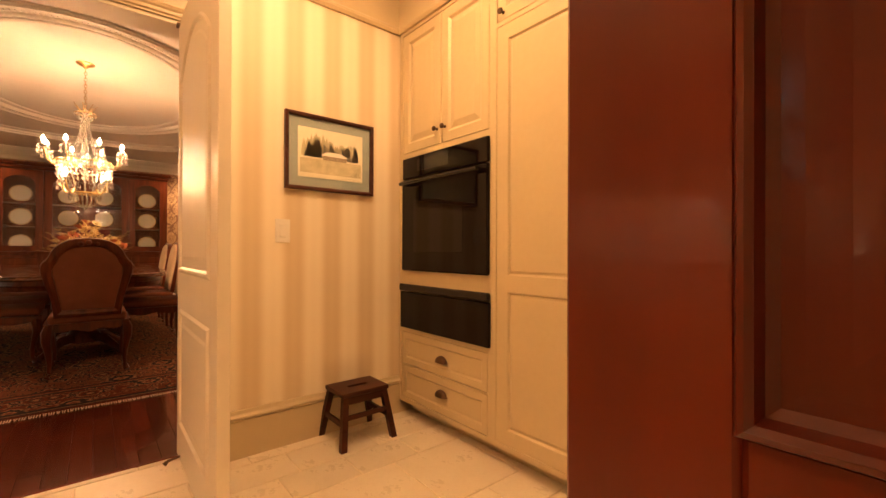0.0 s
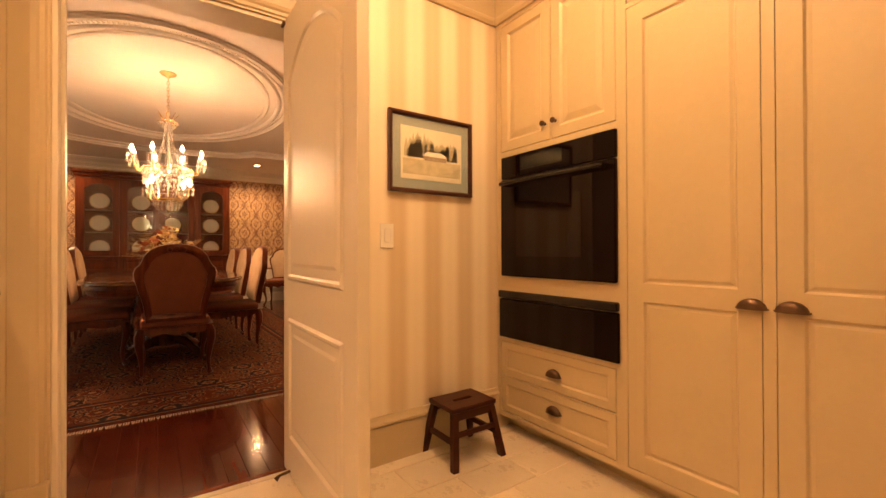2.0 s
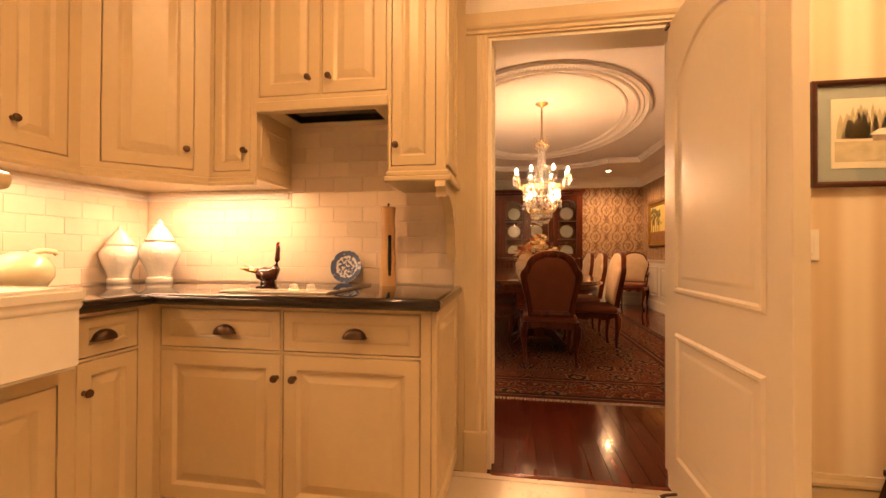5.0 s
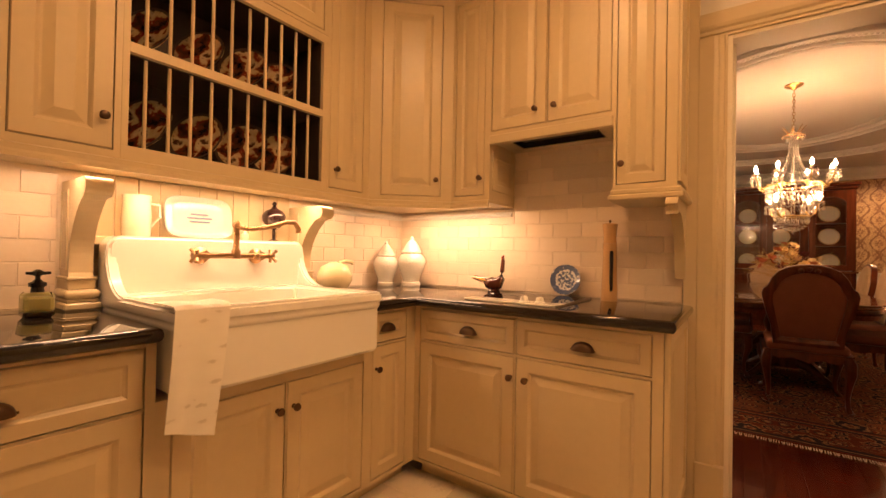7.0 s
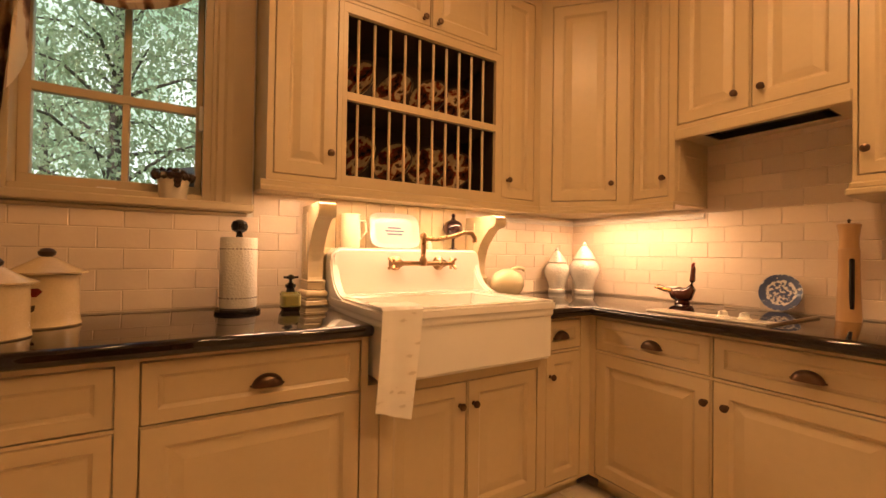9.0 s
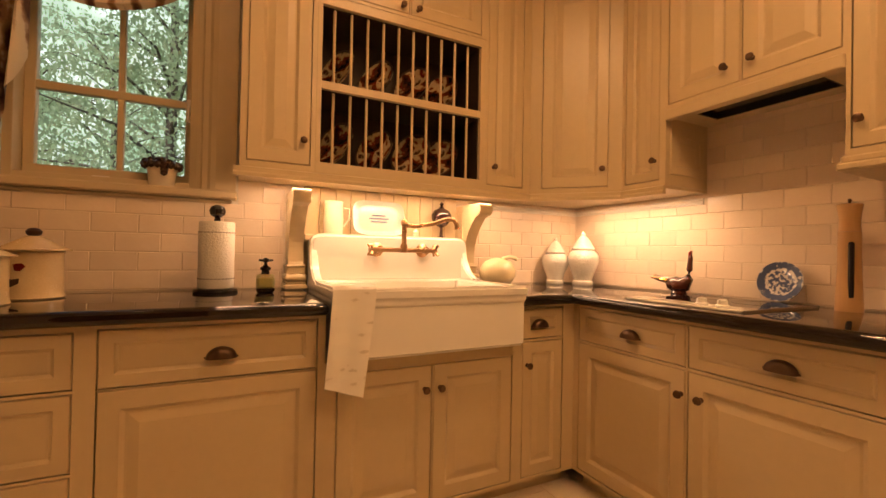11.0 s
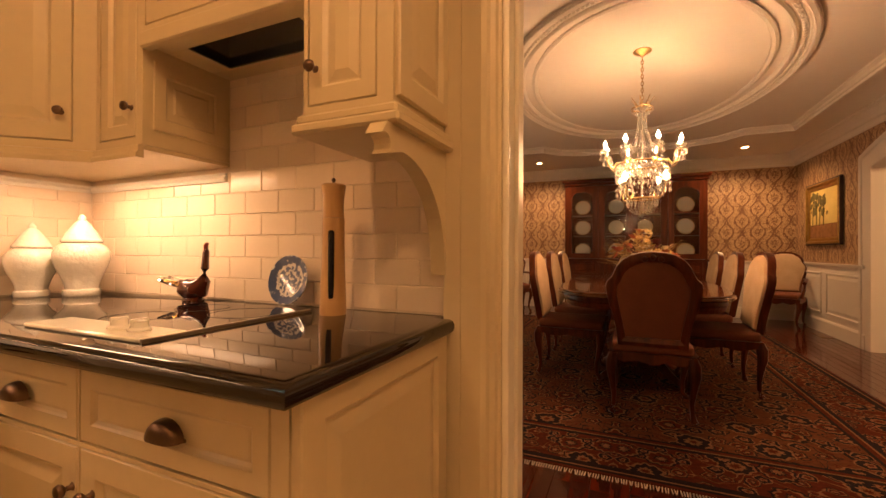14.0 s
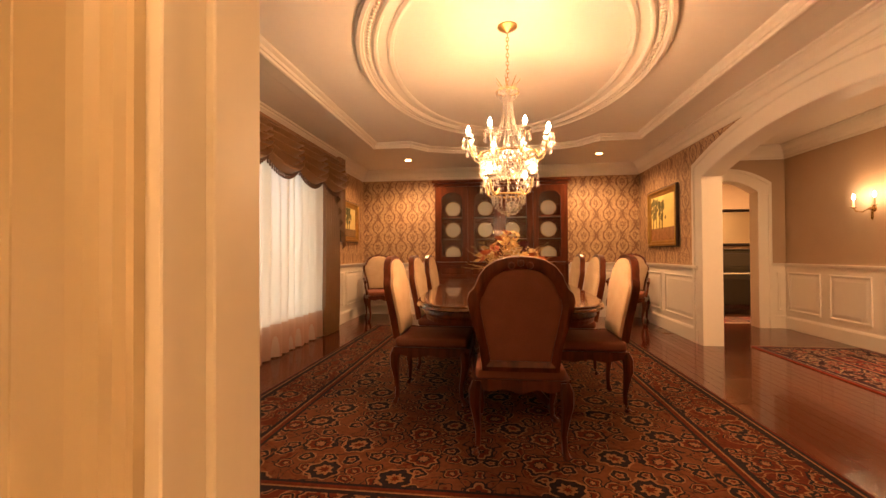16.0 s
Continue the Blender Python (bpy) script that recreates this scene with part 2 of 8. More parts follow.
def slab_two(bm, x0, z0, x1, z1, zs, prof, thick=0.02, stile=0.066, mid=0.036):
    """A tall door: one flat frame with a raised panel above another, a narrow rail between them."""
    holes = [(x0 + stile, z0 + stile, x1 - stile, zs - mid), (x0 + stile, zs + mid, x1 - stile, z1 - stile)]
    for (ha, hb, hc_, hd) in holes:
        rings(bm, ha, hb, hc_, hd, [(0, 0.0), (0.003, 0.003), (0.007, 0.0080), (0.012, 0.0080), (0.022, 0.0040), (0.026, 0.0040)])
    xs, zz = [x0, x0 + stile, x1 - stile, x1], [z0, z0 + stile, zs - mid, zs + mid, z1 - stile, z1]
    v = [[bm.verts.new((x, 0.0, z)) for z in zz] for x in xs]
    for i in range(3):
        for j in range(5):
            if i == 1 and j in (1, 3):
                continue
            bm.faces.new((v[i][j], v[i + 1][j], v[i + 1][j + 1], v[i][j + 1]))
    o = [bm.verts.new((px, thick, pz)) for px, pz in ((x0, z0), (x1, z0), (x1, z1), (x0, z1))]
    bm.faces.new(o[::-1])
    c = [[v[i][0] for i in range(4)], [v[3][j] for j in range(6)], [v[3 - i][5] for i in range(4)], [v[0][5 - j] for j in range(6)]]
    for k in range(4):
        bm.faces.new(c[k][::-1] + [o[k], o[(k + 1) % 4]])
    bmesh.ops.remove_doubles(bm, verts=bm.verts[:], dist=1e-6)
    bmesh.ops.recalc_face_normals(bm, faces=bm.faces[:])
    return bm


def knob(parent, x, z, name="knob"):
    bm = bmesh.new()
    lathe(bm, [(0.009, 0), (0.0055, 0.004), (0.005, 0.012), (0.012, 0.017), (0.0145, 0.022), (0.012, 0.028), (0.004, 0.031)], 14, pose(x, 0, z, 90))
    return part(name, bm, BRONZE, parent, "round dark bronze knob", True)


def cup(parent, x, z, w=0.086):
    """A half-round cup pull."""
    bm = bmesh.new()
    seg, h, d = 12, 0.036, 0.026
    rows = []
    for j in range(6):
        b = math.pi / 2 * j / 5
        rows.append([bm.verts.new((x + w / 2 * math.cos(math.pi * i / seg) * math.cos(b) ** 0.6, -d * math.sin(b) ** 0.8 - 0.001, z - h / 2 + h * math.sin(math.pi * i / seg) * math.cos(b) ** 0.5 if j < 5 else z - h / 2)) for i in range(seg + 1)])
    for a, b in zip(rows, rows[1:]):
        for i in range(seg):
            bm.faces.new((a[i], a[i + 1], b[i + 1], b[i]))
    bmesh.ops.remove_doubles(bm, verts=bm.verts[:], dist=1e-5)
    bmesh.ops.solidify(bm, geom=bm.faces[:], thickness=0.002)
    bmesh.ops.recalc_face_normals(bm, faces=bm.faces[:])
    box(bm, (x - w / 2 - 0.004, -0.003, z - h / 2), (x + w / 2 + 0.004, 0.0, z - h / 2 + 0.006), 0.001)
    return part("cup_pull", bm, BRONZE, parent, "half-round dark bronze cup pull", True)


def carcass(parent, w, z0, z1, d, opens, name="body"):
    """A cabinet's box with its face frame; openings stand shut behind their fronts, so the frame is drawn as bars round them."""
    part(name, boxes(((0, 0.022, z0), (w, d, z1))), CREAM, parent)
    bm = bmesh.new()
    xs = sorted({0.0, w} | {o[0] for o in opens} | {o[2] for o in opens})
    zs = sorted({z0, z1} | {o[1] for o in opens} | {o[3] for o in opens})
    vs = {(i, j): bm.verts.new((x, 0, z)) for i, x in enumerate(xs) for j, z in enumerate(zs)}
    for i in range(len(xs) - 1):
        for j in range(len(zs) - 1):
            cx, cz = (xs[i] + xs[i + 1]) / 2, (zs[j] + zs[j + 1]) / 2
            if not any(o[0] < cx < o[2] and o[1] < cz < o[3] for o in opens):
                bm.faces.new((vs[i, j], vs[i + 1, j], vs[i + 1, j + 1], vs[i, j + 1]))
    bmesh.ops.delete(bm, geom=[v for v in bm.verts if not v.link_faces], context="VERTS")
    r = bmesh.ops.extrude_face_region(bm, geom=bm.faces[:])
    bmesh.ops.translate(bm, verts=[g for g in r["geom"] if isinstance(g, bmesh.types.BMVert)], vec=(0, 0.0225, 0))
    bmesh.ops.recalc_face_normals(bm, faces=bm.faces[:])
    return part("face_frame", bm, CREAM, parent)


def fronted(name, m, label, w, z0, z1, d, fronts, category="cabinet", group="", toe=0.0):
    """A cabinet of inset fronts: (kind, x0, z0, x1, z1, hardware kind, hardware x, hardware z[, split])."""
    e = thing(name, m, label, category, group)
    carcass(e, w, z0, z1, d, [(f[1], f[2], f[3], f[4]) for f in fronts])
    if toe:
        part("toe_kick", boxes(((0, toe, 0.072), (w, d, z0))), CREAM, e)
    for f in fronts:
        kind, x0, a, x1, b = f[:5]
        g = 0.0030
        bm = bmesh.new()
        k = min(1.0, (min(x1 - x0, b - a) - 0.01) / 0.24)
        if kind == "tall":
            slab_two(bm, x0 + g, a + g, x1 - g, b - g, f[8], PANEL)
        else:
            slab(bm, x0 + g, a + g, x1 - g, b - g, DRAWER if kind == "drawer" and b - a < 0.25 else scaled(PANEL, max(0.35, k)) if k < 1 else PANEL)
        ob = part("drawer_front" if kind == "drawer" else "door", bm, CREAM, e)
        if len(f) > 5 and f[5]:
            (knob if f[5] == "knob" else cup)(ob, f[6], f[7])
    return e


def wall_with_hole(name, lo, hi, axis, holes, material, label):
    """A thick wall in pieces round its openings; axis is the wall's run (0: x, 1: y); holes as (a0, z0, a1, z1)."""
    bm = bmesh.new()
    xs = sorted({lo[axis], hi[axis]} | {h[0] for h in holes} | {h[2] for h in holes})
    zs = sorted({lo[2], hi[2]} | {h[1] for h in holes} | {h[3] for h in holes})
    for i in range(len(xs) - 1):
        for j in range(len(zs) - 1):
            c, z = (xs[i] + xs[i + 1]) / 2, (zs[j] + zs[j + 1]) / 2
            if any(h[0] < c < h[2] and h[1] < z < h[3] for h in holes):
                continue
            a, b = list(lo), list(hi)
            a[axis], b[axis], a[2], b[2] = xs[i], xs[i + 1], zs[j], zs[j + 1]
            box(bm, a, b)
    bmesh.ops.remove_doubles(bm, verts=bm.verts[:], dist=1e-5)
    return tagged(part(name, bm, material), label, "wall", kind="structure")


# ---- patterned materials ----
def math_node(n, l, op, a, b=None):
    q = n.new("ShaderNodeMath")
    q.operation = op
    for i, v in enumerate((a, b)):
        if v is None:
            continue
        if isinstance(v, (int, float)):
            q.inputs[i].default_value = v
        else:
            l.new(v, q.inputs[i])
    return q.outputs[0]


def start_mat(name, rough):
    m = bpy.data.materials.new(name)
    m.use_nodes = True
    n, l = m.node_tree.nodes, m.node_tree.links
    b = n["Principled BSDF"]
    b.inputs["Roughness"].default_value = rough
    co, sep = n.new("ShaderNodeTexCoord"), n.new("ShaderNodeSeparateXYZ")
    l.new(co.outputs["Object"], sep.inputs[0])
    return m, n, l, b, co, sep


def striped(name, c1, c2, period):
    m, n, l, b, co, sep = start_mat(name, 0.45)
    u = math_node(n, l, "SUBTRACT", math_node(n, l, "ADD", sep.outputs[0], sep.outputs[1]), 1.06 + 2.125 - 0.75 * period)
    s = math_node(n, l, "SINE", math_node(n, l, "MULTIPLY", u, 2 * math.pi / period))
    s2 = math_node(n, l, "SINE", math_node(n, l, "MULTIPLY", u, 6 * math.pi / period))
    s = math_node(n, l, "ADD", math_node(n, l, "MULTIPLY", s, 0.42), math_node(n, l, "MULTIPLY", s2, 0.10))
    r = ramp_nodes(n, [(0.0, c1), (1.0, c2)])
    no = n.new("ShaderNodeTexNoise")
    no.inputs["Scale"].default_value = 2.5
    l.new(co.outputs["Object"], no.inputs["Vector"])
    s = math_node(n, l, "ADD", math_node(n, l, "ADD", s, 0.4), math_node(n, l, "MULTIPLY", no.outputs["Fac"], 0.2))
    l.new(s, r.inputs[0]), l.new(r.outputs[0], b.inputs["Base Color"])
    return m


def mirrored(n, l, u, v, pu, pv):
    """Fold two coordinates into one mirrored cell, every other column dropped by half."""
    cu = math_node(n, l, "DIVIDE", u, pu)
    odd = math_node(n, l, "MULTIPLY", math_node(n, l, "MODULO", math_node(n, l, "FLOOR", cu), 2.0), 0.5)
    fu = math_node(n, l, "ABSOLUTE", math_node(n, l, "SUBTRACT", math_node(n, l, "FRACT", cu), 0.5))
    fv = math_node(n, l, "FRACT", math_node(n, l, "ADD", math_node(n, l, "DIVIDE", v, pv), odd))
    return fu, fv


def damask(name, ground, figure):
    """Ogee lattice with a leafy palmette in every cell."""
    m, n, l, b, co, sep = start_mat(name, 0.5)
    M = lambda op, x, y=None: math_node(n, l, op, x, y)
    no = n.new("ShaderNodeTexNoise")
    no.inputs["Scale"].default_value, no.inputs["Detail"].default_value = 30.0, 2
    l.new(co.outputs["Object"], no.inputs["Vector"])
    wob = M("MULTIPLY", M("SUBTRACT", no.outputs["Fac"], 0.5), 0.05)
    u = M("ADD", M("ADD", M("ADD", sep.outputs[0], sep.outputs[1]), 40.0), wob)
    fu, fv = mirrored(n, l, u, M("ADD", sep.outputs[2], wob), 0.21, 0.36)
    x, y = M("MULTIPLY", fu, 0.25), M("MULTIPLY", M("SUBTRACT", fv, 0.5), 0.42)
    scroll = n.new("ShaderNodeTexNoise")
    scroll.inputs["Scale"].default_value, scroll.inputs["Detail"].default_value, scroll.inputs["Distortion"].default_value = 26.0, 1.0, 2.5
    cxyz = n.new("ShaderNodeCombineXYZ")
    l.new(x, cxyz.inputs[0]), l.new(y, cxyz.inputs[1])
    l.new(cxyz.outputs[0], scroll.inputs["Vector"])
    curl = M("LESS_THAN", M("ABSOLUTE", M("SUBTRACT", scroll.outputs["Fac"], 0.5)), 0.045)
    # ogee band along the cell's border
    bow = M("ADD", 0.062, M("MULTIPLY", M("COSINE", M("MULTIPLY", M("SUBTRACT", fv, 0.5), 2 * math.pi)), 0.052))
    band = M("LESS_THAN", M("ABSOLUTE", M("SUBTRACT", x, bow)), 0.012)
    # palmette: a lobed rosette, a stem and side leaves
    r = M("SQRT", M("ADD", M("MULTIPLY", x, x), M("MULTIPLY", M("MULTIPLY", y, y), 0.42)))
    th = M("ARCTAN2", x, y)
    lobe = M("ADD", 0.052, M("MULTIPLY", M("COSINE", M("MULTIPLY", th, 8.0)), 0.016))
    inside = M("LESS_THAN", r, lobe)
    vein = M("GREATER_THAN", M("COSINE", M("ADD", M("MULTIPLY", th, 8.0), M("MULTIPLY", r, 170.0))), -0.35)
    eye = M("LESS_THAN", r, 0.014)
    motif = M("SUBTRACT", M("MULTIPLY", inside, vein), eye)
    leaf = M("LESS_THAN", M("ABSOLUTE", M("SUBTRACT", M("ABSOLUTE", M("SUBTRACT", M("ABSOLUTE", y), 0.155)), M("MULTIPLY", x, 0.9))), 0.010)
    s = M("MAXIMUM", M("MAXIMUM", band, motif), M("MAXIMUM", M("MULTIPLY", leaf, 0.9), M("MULTIPLY", curl, 0.85)))
    r2 = ramp_nodes(n, [(0.0, ground), (1.0, figure)])
    n2 = n.new("ShaderNodeTexNoise")
    n2.inputs["Scale"].default_value = 3.0
    l.new(co.outputs["Object"], n2.inputs["Vector"])
    s = M("ADD", M("MULTIPLY", s, 0.8), M("MULTIPLY", n2.outputs["Fac"], 0.2))
    l.new(s, r2.inputs[0]), l.new(r2.outputs[0], b.inputs["Base Color"])
    return m


def rug_mat(name, half_x, half_y, field, border, cols):
    """A knotted carpet: mirrored rosettes, small flowers and vines, with borders that follow its edges."""
    m, n, l, b, co, sep = start_mat(name, 0.95)
    M = lambda op, x, y=None: math_node(n, l, op, x, y)
    ax, ay = M("ABSOLUTE", sep.outputs[0]), M("ABSOLUTE", sep.outputs[1])
    edge = M("MINIMUM", M("SUBTRACT", half_x, ax), M("SUBTRACT", half_y, ay))

    def mixed(fac, c0, c1):
        q = n.new("ShaderNodeMix")
        q.data_type = "RGBA"
        for sock, val in ((q.inputs[0], fac), (q.inputs[6], c0), (q.inputs[7], c1)):
            if isinstance(val, tuple):
                sock.default_value = (*val, 1)
            else:
                l.new(val, sock)
        return q.outputs[2]

    def flowers(scale, radius, petals, ground):
        """Rosettes of rings and petals on a ground."""
        vo = n.new("ShaderNodeTexVoronoi")
        vo.voronoi_dimensions = "2D"
        vo.inputs["Scale"].default_value, vo.inputs["Randomness"].default_value = scale, 0.75
        l.new(warp.outputs[0], vo.inputs["Vector"])
        dx, pos = n.new("ShaderNodeVectorMath"), n.new("ShaderNodeSeparateXYZ")
        dx.operation = "SUBTRACT"
        l.new(warp.outputs[0], dx.inputs[0]), l.new(vo.outputs["Position"], dx.inputs[1]), l.new(dx.outputs[0], pos.inputs[0])
        th = M("ARCTAN2", pos.outputs[1], pos.outputs[0])
        d = M("ADD", M("DIVIDE", vo.outputs["Distance"], radius), M("MULTIPLY", M("COSINE", M("MULTIPLY", th, petals)), 0.06))
        tone = n.new("ShaderNodeSeparateColor")
        l.new(vo.outputs["Color"], tone.inputs[0])
        a_ = ramp_nodes(n, [(0.0, cols[2]), (0.22, cols[0]), (0.34, cols[1]), (0.60, cols[2]), (0.72, cols[0])])
        c_ = ramp_nodes(n, [(0.0, cols[1]), (0.20, cols[2]), (0.40, cols[0]), (0.74, cols[2])])
        for r_ in (a_, c_):
            r_.color_ramp.interpolation = "CONSTANT"
            l.new(d, r_.inputs[0])
        both = mixed(M("GREATER_THAN", tone.outputs[0], 0.45), a_.outputs[0], c_.outputs[0])
        return mixed(M("LESS_THAN", d, 0.86), ground, both)

    # the carpet is mirrored about both of its axes
    flat, warp, wob = n.new("ShaderNodeCombineXYZ"), n.new("ShaderNodeVectorMath"), n.new("ShaderNodeTexNoise")
    l.new(ax, flat.inputs[0]), l.new(ay, flat.inputs[1])
    wob.inputs["Scale"].default_value, wob.inputs["Detail"].default_value = 14.0, 2
    l.new(flat.outputs[0], wob.inputs["Vector"])
    sh = n.new("ShaderNodeVectorMath")
    sh.operation, sh.inputs[1].default_value = "MULTIPLY", (0.05, 0.05, 0)
    l.new(wob.outputs["Color"], sh.inputs[0])
    warp.operation = "ADD"
    l.new(flat.outputs[0], warp.inputs[0]), l.new(sh.outputs[0], warp.inputs[1])
    vine = n.new("ShaderNodeTexNoise")
    vine.inputs["Scale"].default_value, vine.inputs["Detail"].default_value, vine.inputs["Distortion"].default_value = 5.5, 1.5, 1.6
    l.new(flat.outputs[0], vine.inputs["Vector"])
    near_line = M("LESS_THAN", M("ABSOLUTE", M("SUBTRACT", vine.outputs["Fac"], 0.5)), 0.014)
    vine2 = M("LESS_THAN", M("ABSOLUTE", M("SUBTRACT", vine.outputs["Fac"], 0.58)), 0.012)
    base = mixed(M("MAXIMUM", near_line, 0.0), mixed(vine2, field, cols[1]), cols[0])
    inner = flowers(3.4, 0.36, 8.0, flowers(8.0, 0.44, 5.0, base))
    bvine = mixed(near_line, border, cols[2])
    outer = flowers(4.4, 0.42, 10.0, flowers(10.0, 0.42, 5.0, bvine))
    guard = ramp_nodes(n, [(0.0, cols[1]), (0.018, cols[0]), (0.036, cols[2]), (0.048, cols[0]), (0.088, (1, 1, 1)), (0.405, cols[0]), (0.430, cols[2]), (0.442, cols[1]), (0.470, cols[0]), (0.490, (1, 1, 1))])
    guard.color_ramp.interpolation = "CONSTANT"
    l.new(edge, guard.inputs[0])
    full_c = mixed(M("GREATER_THAN", edge, 0.45), outer, inner)
    gsep = n.new("ShaderNodeSeparateColor")
    l.new(guard.outputs[0], gsep.inputs[0])
    pat = mixed(M("GREATER_THAN", gsep.outputs[2], 0.9), guard.outputs[0], full_c)
    # worn, uneven dye
    wn2, hs, mr = n.new("ShaderNodeTexNoise"), n.new("ShaderNodeHueSaturation"), n.new("ShaderNodeMapRange")
    wn2.inputs["Scale"].default_value, wn2.inputs["Detail"].default_value = 45.0, 4
    mr.inputs["To Min"].default_value, mr.inputs["To Max"].default_value = 0.45, 1.45
    l.new(co.outputs["Object"], wn2.inputs["Vector"]), l.new(wn2.outputs["Fac"], mr.inputs["Value"]), l.new(mr.outputs[0], hs.inputs["Value"])
    l.new(pat, hs.inputs["Color"]), l.new(hs.outputs[0], b.inputs["Base Color"])
    b.inputs["Specular IOR Level"].default_value = 0.1
    bp = n.new("ShaderNodeBump")
    bp.inputs["Strength"].default_value, bp.inputs["Distance"].default_value = 0.5, 0.006
    l.new(wn2.outputs["Fac"], bp.inputs["Height"]), l.new(bp.outputs["Normal"], b.inputs["Normal"])
    return m


STRIPE = striped("striped_wallpaper", (0.67, 0.53, 0.345), (0.90, 0.81, 0.645), 0.205)
DAMASK = damask("damask_wallpaper", (0.58, 0.41, 0.23), (0.15, 0.065, 0.038))
TAUPE = mat("taupe_wall_paint", (0.42, 0.31, 0.21), 0.7, vary=0.05, bump=0.1, bump_scale=120)

# ---- kitchen shell ----
FZ = 0.072  # level of the finished floor
XW, YR, YP, XF, CEIL = -2.28, 2.372, 2.125, 1.488, 2.72
DL, DR, DH = -0.408, 0.456, 2.135  # doorway to the dining room
YD = 2.535  # dining side of that wall
wall_with_hole("wall_west", (XW - 0.16, -1.42, 0), (XW, YD, CEIL), 1, [(-0.63, 1.375, 0.215, 2.40)], PLASTER, "plain plaster kitchen wall with a window in it")
wall_with_hole("wall_north", (XW, YR, 0), (0.56, YD, CEIL), 0, [(DL, 0, DR, DH)], PLASTER, "kitchen wall with the doorway to the dining room")
tagged(part("wall_picture", boxes(((0.56, YP, 0), (2.25, YD, CEIL))), STRIPE), "cream and tan vertically striped wallpaper on wall", "wall", kind="structure")
tagged(part("wall_east", boxes(((2.13, -0.77, 0), (2.25, YP, CEIL))), PLASTER), "plain plaster wall behind the tall cabinets", "wall", kind="structure")
tagged(part("wall_south_east", boxes(((0.36, -0.77, 0), (2.13, -0.65, CEIL))), PLASTER), "plain plaster wall beside the cherry door", "wall", kind="structure")
tagged(part("wall_entry", boxes(((0.36, -1.42, 0), (0.48, -0.77, CEIL))), PLASTER), "plain plaster wall of the entry", "wall", kind="structure")
tagged(part("wall_south", boxes(((XW, -1.42, 0), (0.36, -1.30, CEIL))), PLASTER), "plain plaster kitchen wall", "wall", kind="structure")
tagged(part("ceiling", boxes(((XW - 0.16, -1.42, CEIL), (2.25, YD - 0.002, CEIL + 0.12))), PLASTER), "white plaster kitchen ceiling", "ceiling", kind="structure")
floor = tagged(part("floor", boxes(((XW - 0.16, -1.42, -0.10), (2.25, 2.335, FZ - 0.004))), GROUT), "cream stone tile kitchen floor in running joints", "floor", kind="structure")

# crown moulding of the kitchen, above walls and cabinets
CROWN = [(0, -0.39), (0.012, -0.39), (0.022, -0.375), (0.022, -0.36), (0.012, -0.35), (0.012, -0.125), (0.016, -0.105), (0.03, -0.095), (0.05, -0.055), (0.085, -0.03), (0.092, -0.018), (0.105, -0.014), (0.105, 0), (0, 0)]


def moulding(name, prof, a, b, out, material, label="moulding"):
    bm = bmesh.new()
    sweep_profile(bm, prof, a, b, out)
    return tagged(part(name, bm, material), label, "trim", kind="structure")


moulding("trim_crown_picture", CROWN, (0.56, YP, CEIL), (XF, YP, CEIL), (0, -1, 0), TRIM, "tan painted crown moulding over the striped wall")
moulding("trim_crown_door", CROWN, (-0.57, YR, CEIL), (0.56, YR, CEIL), (0, -1, 0), TRIM, "tan painted crown moulding over the doorway")
moulding("trim_crown_tall", CROWN, (XF, YP, CEIL), (XF, -0.65, CEIL), (-1, 0, 0), TRIM, "tan painted crown moulding over the tall cabinets")
BASE = [(0, 0), (0.018, 0), (0.018, 0.172), (0.014, 0.177), (0.024, 0.184), (0.024, 0.194), (0.014, 0.204), (0.010, 0.22), (0, 0.22)]
moulding("baseboard_picture", BASE, (0.56, YP, FZ), (XF + 0.08, YP, FZ), (0, -1, 0), TRIM, "tall tan painted baseboard with moulded top")

# casing of the doorway, both jambs and head, with plinths
CASE = [(0, 0), (0.014, 0), (0.014, 0.008), (0.022, 0.014), (0.022, 0.028), (0.030, 0.036), (0.034, 0.050), (0.034, 0.105), (0, 0.105)]


def casing(name, x, side, z0, z1):
    """An upright casing; side is the way it spreads from the opening."""
    bm = bmesh.new()
    extrude_outline(bm, [Vector((x + side * q, YR - p, z0)) for p, q in CASE], (0, 0, z1 - z0))
    return tagged(part(name, bm, TRIM), "tan painted fluted door casing", "trim", kind="structure")


casing("trim_casing_west", DL, -1, 0.26, DH)
casing("trim_casing_east", DR, 1, 0.26, DH)
tagged(part("trim_plinth_west", boxes(((DL - 0.11, YR - 0.042, 0), (DL, YR, 0.26)), bevel=0.004), TRIM), "plain plinth block of the door casing", "trim", kind="structure")
tagged(part("trim_plinth_east", boxes(((DR, YR - 0.042, 0), (DR + 0.11, YR, 0.26)), bevel=0.004), TRIM), "plain plinth block of the door casing", "trim", kind="structure")
bm = bmesh.new()
extrude_outline(bm, [Vector((DL - 0.105, YR - p, DH + q)) for p, q in CASE], (DR - DL + 0.21, 0, 0))
tagged(part("trim_casing_head", bm, TRIM), "tan painted casing over the doorway", "trim", kind="structure")
bm = boxes(((DL - 0.001, YR - 0.002, 0), (DL + 0.018, YD + 0.004, DH)), ((DR - 0.018, YR - 0.002, 0), (DR + 0.001, YD + 0.004, DH)), ((DL + 0.018, YR - 0.002, DH - 0.018), (DR - 0.018, YD + 0.004, DH + 0.001)), ((DL + 0.018, 2.43, 0), (DL + 0.03, 2.47, DH - 0.018)), ((DR - 0.03, 2.43, 0), (DR - 0.018, 2.47, DH - 0.018)), bevel=0.002)
